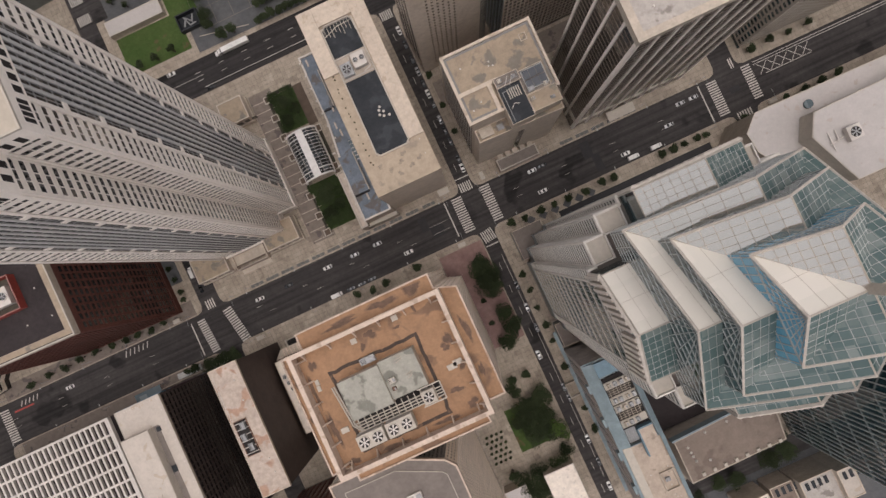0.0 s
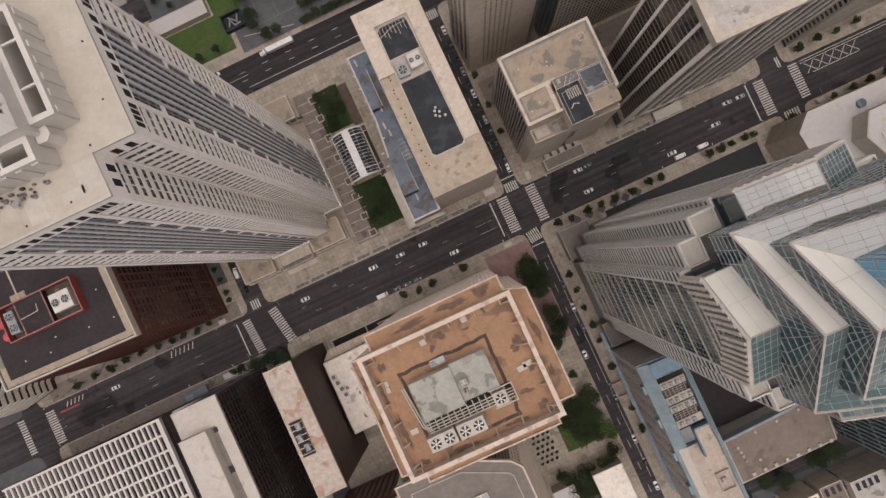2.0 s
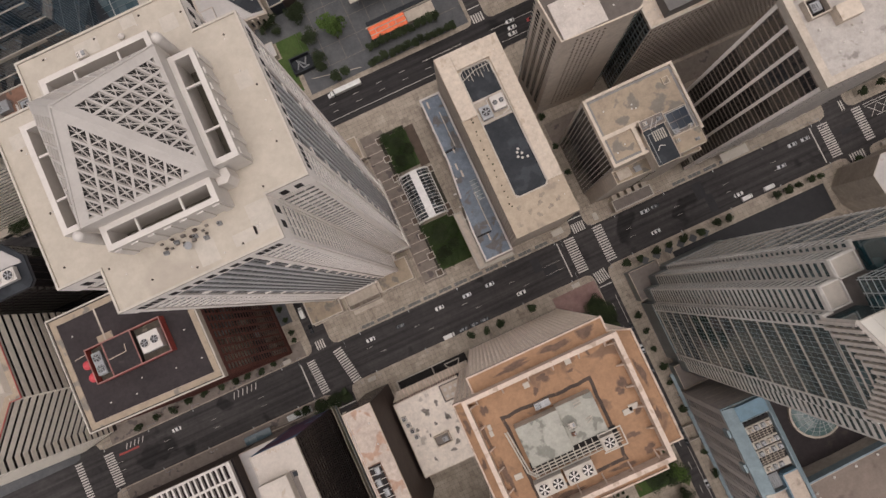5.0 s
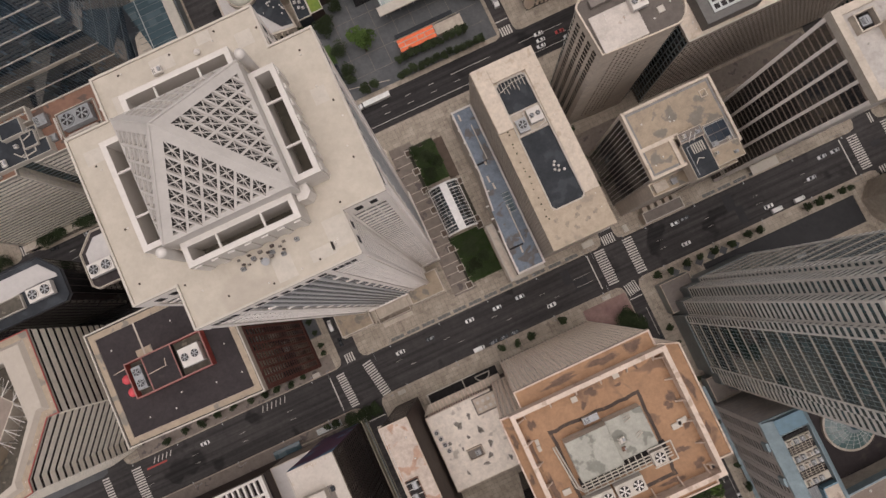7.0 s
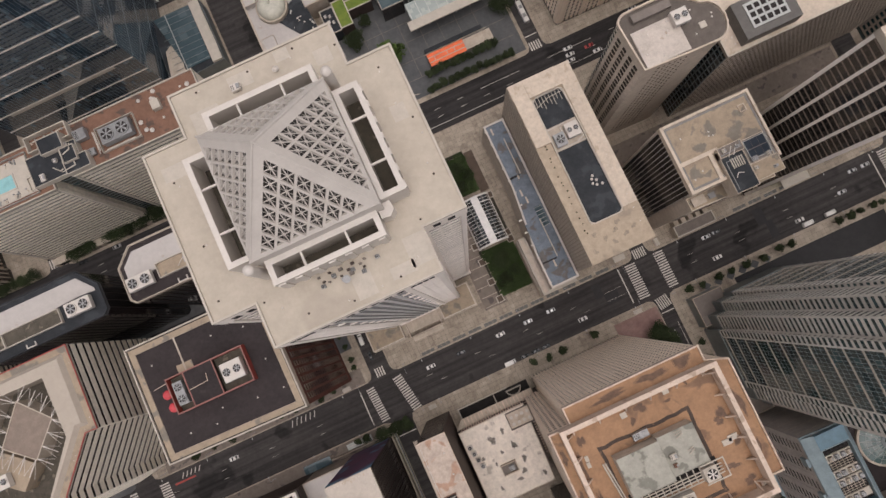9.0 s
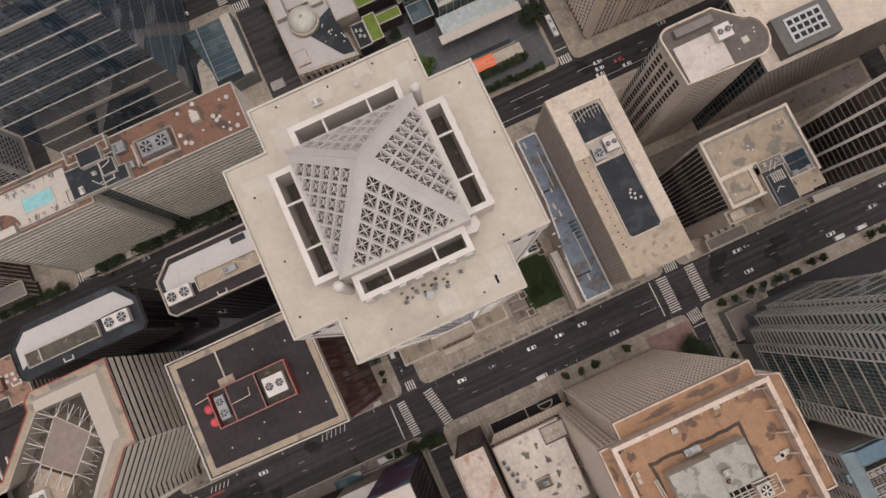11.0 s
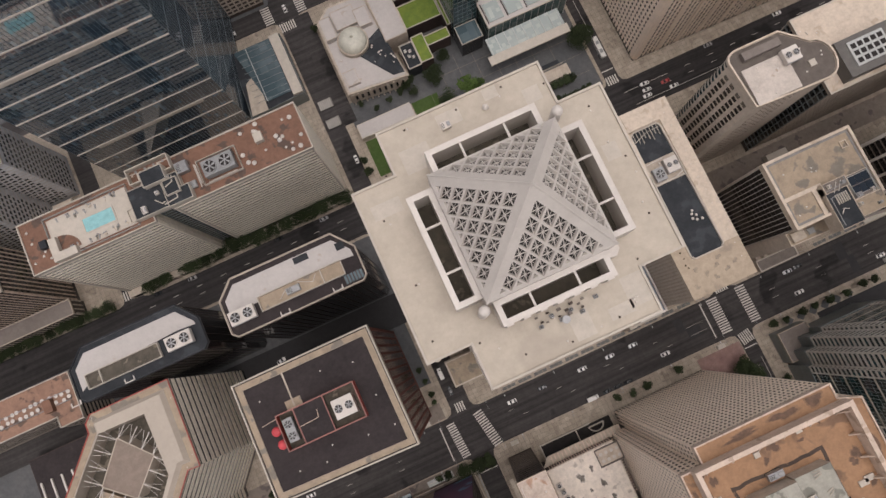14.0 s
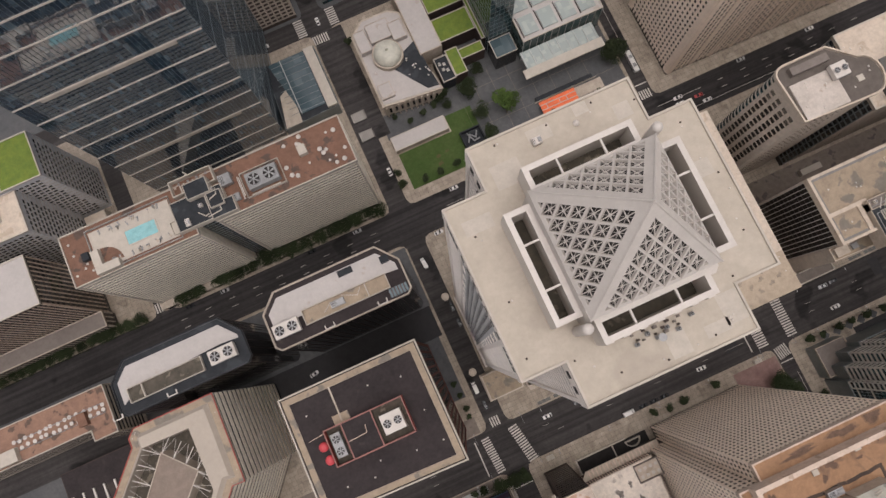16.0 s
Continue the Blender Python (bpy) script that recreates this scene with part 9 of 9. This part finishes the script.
CAR_R = mat("red_car_paint", (0.36, 0.03, 0.03), (0.32, 0.03, 0.03), 0.3, 0.3, bump=0)


def vehicle(x, y, rz, kind="car", colour="w", z=0.0):
    key = (kind, colour)
    m = pose(x, y, z, 0, 0, rz)
    if key in CARS:
        copy_thing(CARS[key], m)
        return
    words = {"w": "white", "s": "silver grey", "d": "black", "r": "red"}[colour]
    nm = {"car": "car", "van": "van", "bus": "city bus", "truck": "long box truck"}[kind]
    CARS[key] = build_car(kind, {"w": CAR_W, "s": CAR_S, "d": CAR_D, "r": CAR_R}[colour], f"{words} {nm} standing on the asphalt street")
    CARS[key].matrix_world = m


for x, y, rz, k, c in [(-32, -14.7, 0, "car", "w"), (-72, -4.6, 180, "car", "w"), (-57, -4.6, 180, "car", "s"), (-44.5, -4.4, 180, "car", "s"), (-93.5, -4.6, 180, "car", "d"), (-109.8, -4.6, 180, "car", "w"), (-73.4, -19.2, 0, "van", "w"), (-65.6, -19.2, 0, "car", "d"), (-59.8, -19.2, 0, "car", "d"), (-54.2, -19.2, 0, "car", "d"),
                       (41, -15, 0, "car", "w"), (40.5, -3.6, 180, "car", "s"), (46, -3.4, 180, "car", "d"), (85.5, -15.4, 0, "car", "w"), (88.4, -18.4, 0, "van", "w"), (100.4, -18.4, 0, "van", "w"), (110.6, -11.6, 180, "car", "s"), (120, -4.2, 180, "car", "s"), (127, -4.2, 180, "car", "s"), (-217, -4.8, 180, "car", "w"), (-135, 12.6, 90, "car", "d"), (-136, 22, 90, "van", "w"),
                       (-133.6, 88.4, 95, "van", "w"), (-120.5, 99.8, 0, "car", "w"), (-129.8, 62.6, 90, "car", "d"), (-129.8, 54, 90, "car", "d"), (-130.4, 139.2, 90, "car", "w"), (-164.2, 230, 0, "van", "w"), (-205.5, 60.6, 12, "car", "w"), (34.4, 105.4, 180, "car", "w"), (8.2, 140, 90, "bus", "w"), (-132.3, 231.5, 90, "car", "w"),
                       (21.2, 112.8, 180, "car", "w"), (20.9, 109.4, 180, "car", "w"), (19.8, 106.4, 180, "car", "w"), (31.4, 109.4, 180, "car", "r"), (5.4, -87.6, 90, "car", "s"), (158, -198, 0, "car", "w"), (146, 22, 90, "car", "d")]:
    vehicle(x, y, rz, k, c)
for i, y in enumerate((88, 80.2, 72, 65.4, 58.8, 53, 47.4, 38.8, 33, 26.8, 17.2, 12.2)):
    vehicle(9.9, y, 90, "car", "wddsdwdsdddw"[i])
for i, y in enumerate((-52, -64, -75, -107, -113, -135, -147, -160)):
    vehicle(10.0, y, 90, "car", "dsdddsdw"[i])
for i, x in enumerate((-250, -243, -231, -190, -183, -170, -158, -112, -104, -88, 60, 72, 100)):
    vehicle(x, 103.0 if i % 2 else 117.6, 0, "car", "dwsdddsdwdsdw"[i])
vehicle(-68.6, 116.6, 180, "truck", "w")


# ---- street furniture ----
GRATE = mat("grey_steel_grate", (0.15, 0.148, 0.14), (0.11, 0.108, 0.102), 0.5, 0.6, metal=0.3)


def street_items():
    first = None
    for x in list(range(-250, -150, 24)) + list(range(-112, 0, 26)) + list(range(24, 132, 26)):
        for y, s in ((2.6, -1), (-22.0, 1)):
            if first is None:
                first = thing("street_lamp", "slim grey street lamp on the pavement edge", "street lamp", "street lamps", at=(x, y, 0.16))
                cyl("pole", 0, 0, 0, 8.5, 0.11, GREY_MET, first, r2=0.07, sides=8)
                tube("arm", [(0, 0, 8.4), (0, -2.2, 8.8)], 0.06, GREY_MET, first)
                boxes("lamp_head", [(-0.18, 0.18, -2.8, -2.0, 8.7, 8.9)], MULLION, first)
            else:
                copy_thing(first, pose(x, y, 0.16, 0, 0, 0 if s < 0 else 180))
    g0 = None
    for x in [-108, -99.5, -91, -82.5, -74, -65.5, -57, -48.5, -40, -31, -22, -13, 62, 70.5, 79, 87.5, 96]:
        m = pose(x, 2.6, 0.16)
        if g0 is None:
            g0 = thing("pavement_grate", "grey steel ventilation grate in the pavement", "grate", "pavement grates")
            g0.matrix_world = m
            boxes("panel", [(-3.4 + k * 2.3, -1.3 + k * 2.3, -0.8, 0.8, 0.0, 0.03) for k in range(3)], GRATE, g0)
            boxes("frame", [(-3.55, 3.55, -1.0, -0.88, 0, 0.04), (-3.55, 3.55, 0.88, 1.0, 0, 0.04)], CONC, g0)
        else:
            copy_thing(g0, m)
    k0 = None
    for x, y, r in ((-152.2, 2.6, 0), (-117, -22.4, 0), (-6.3, -22.4, 0), (160.2, -22, 0), (17.0, 4.4, 90), (-138, -24.6, 90)):
        m = pose(x, y, 0.16, 0, 0, r)
        if k0 is None:
            k0 = thing("news_kiosk", "small white flat-roofed street kiosk on the corner", "kiosk", "street kiosks")
            k0.matrix_world = m
            box("cabin", -1.7, 1.7, -0.85, 0.85, 0, 2.4, STEEL_W, k0, bevel=0.05)
            box("roof", -1.95, 1.95, -1.05, 1.05, 2.4, 2.65, CREAM_L, k0, bevel=0.05)
            boxes("hatch", [(-1.2, 1.2, -0.9, -0.85, 1.0, 2.0)], DARK, k0)
        else:
            copy_thing(k0, m)
    d0 = None
    for i, x in enumerate((30, 36.5, 43, 49.5, 56, 62.5)):
        m = pose(x, -25.6, 0.164, 0, 0, 45)
        if d0 is None:
            d0 = thing("paving_diamond", "dark diamond-shaped paving panel in the pavement", "paving panel", "paving diamonds")
            d0.matrix_world = m
            boxes("panel", [(-1.7, 1.7, -1.7, 1.7, 0, 0.012)], PAVER_DARK, d0)
        else:
            copy_thing(d0, m)
    t0 = None
    for x, y in ((-4.4, 2.4), (12.6, 2.0), (-4.6, -21.6), (13.0, -21.6), (-146, 2.2), (-121.5, 2.4), (-146, -21.6), (-121.6, -22), (134, 2.2), (160, -21.6)):
        m = pose(x, y, 0.16, 0, 0, 180 if y > 0 else 0)
        if t0 is None:
            t0 = thing("traffic_signal", "grey traffic signal mast at the crossing", "traffic signal", "traffic signals")
            t0.matrix_world = m
            cyl("mast", 0, 0, 0, 6.2, 0.1, GREY_MET, t0, sides=8)
            tube("arm", [(0, 0, 6.0), (0, 5.0, 6.2)], 0.07, GREY_MET, t0)
            for s in (2.2, 4.6):
                boxes("signal_head", [(-0.18, 0.18, s - 0.18, s + 0.18, 5.2, 6.2)], RUBBER, t0)
        else:
            copy_thing(t0, m)


street_items()


# broad old trees of the corner park, the tower garden and the boulevard
for x, y, s in [(-3.5, -37, 1.0), (-3, -44, 1.05), (-2.5, -104.5, 1.1), (-9, -107, 1.0), (-8, -139, 1.1), (-20, -145, 1.05), (-2, -34, 0.85), (-0.5, -40, 0.9), (-1, -47, 0.85), (-1.5, -61, 0.85), (-0.2, -68.5, 0.95), (-5, -74, 0.8), (-14, -110, 1.1), (-6, -114, 1.0), (-3, -122, 1.0), (-12, -120.6, 1.1), (-14, -96.5, 0.55), (-18, -139, 1.0), (-27, -141, 0.95), (-1.6, -134, 0.6), (-57, 79, 0.7), (-59, 70, 0.65), (-53, 74, 0.6), (-57, 28, 0.7), (-58.5, 19, 0.65), (-52, 22, 0.6), (-54, 31, 0.55), (-137.5, -24, 0.75), (-144.5, -24.5, 0.7), (-131.5, -25, 0.6), (-1.3, 147, 1.0), (-77, 161, 0.95), (-73.5, 165, 0.6), (-74.5, 147.5, 0.75), (-75, 136, 0.75), (-67, 169.5, 0.7), (-91.5, 164, 0.55), (-88.7, 159, 0.45)]:
    tree(x, y, s, random.choice((4, 5)))
for i in range(24):
    x = -250 + i * 4.7 + random.uniform(-1, 1)
    if i % 6 != 3:
        tree(x, 122.6 + random.uniform(-0.8, 0.8), random.uniform(0.62, 0.86), random.choice((4, 5)))
for x, y, s in [(58, -178, 0.6), (66, -180, 0.7), (84, -177, 0.8), (93, -176, 0.8), (47, -181, 0.55)]:
    tree(x, y, s, random.choice((4, 5)))
for i in range(22):
    tree(-384 + i * 5.2 + random.uniform(-1, 1), 120.8 + random.uniform(-0.6, 0.6), random.uniform(0.55, 0.75), random.choice((4, 5)))

# pale joints across the dark plaza
joints = thing("plaza_joints", "pale stone joints across the dark granite plaza", "paving", kind="structure")
for i in range(8):
    bar("joint", -81 + i * 9.5, 150.5, 0.22, 38, GREY_ROOF, z=0.212, parent=joints)
for y in (131.5, 141.5, 151.5, 161.5):
    bar("joint", -40, y, 78, 0.22, GREY_ROOF, z=0.2125, parent=joints)
bar("joint", -70, 126.5, 26, 0.35, CONC, -12, z=0.213, parent=joints)
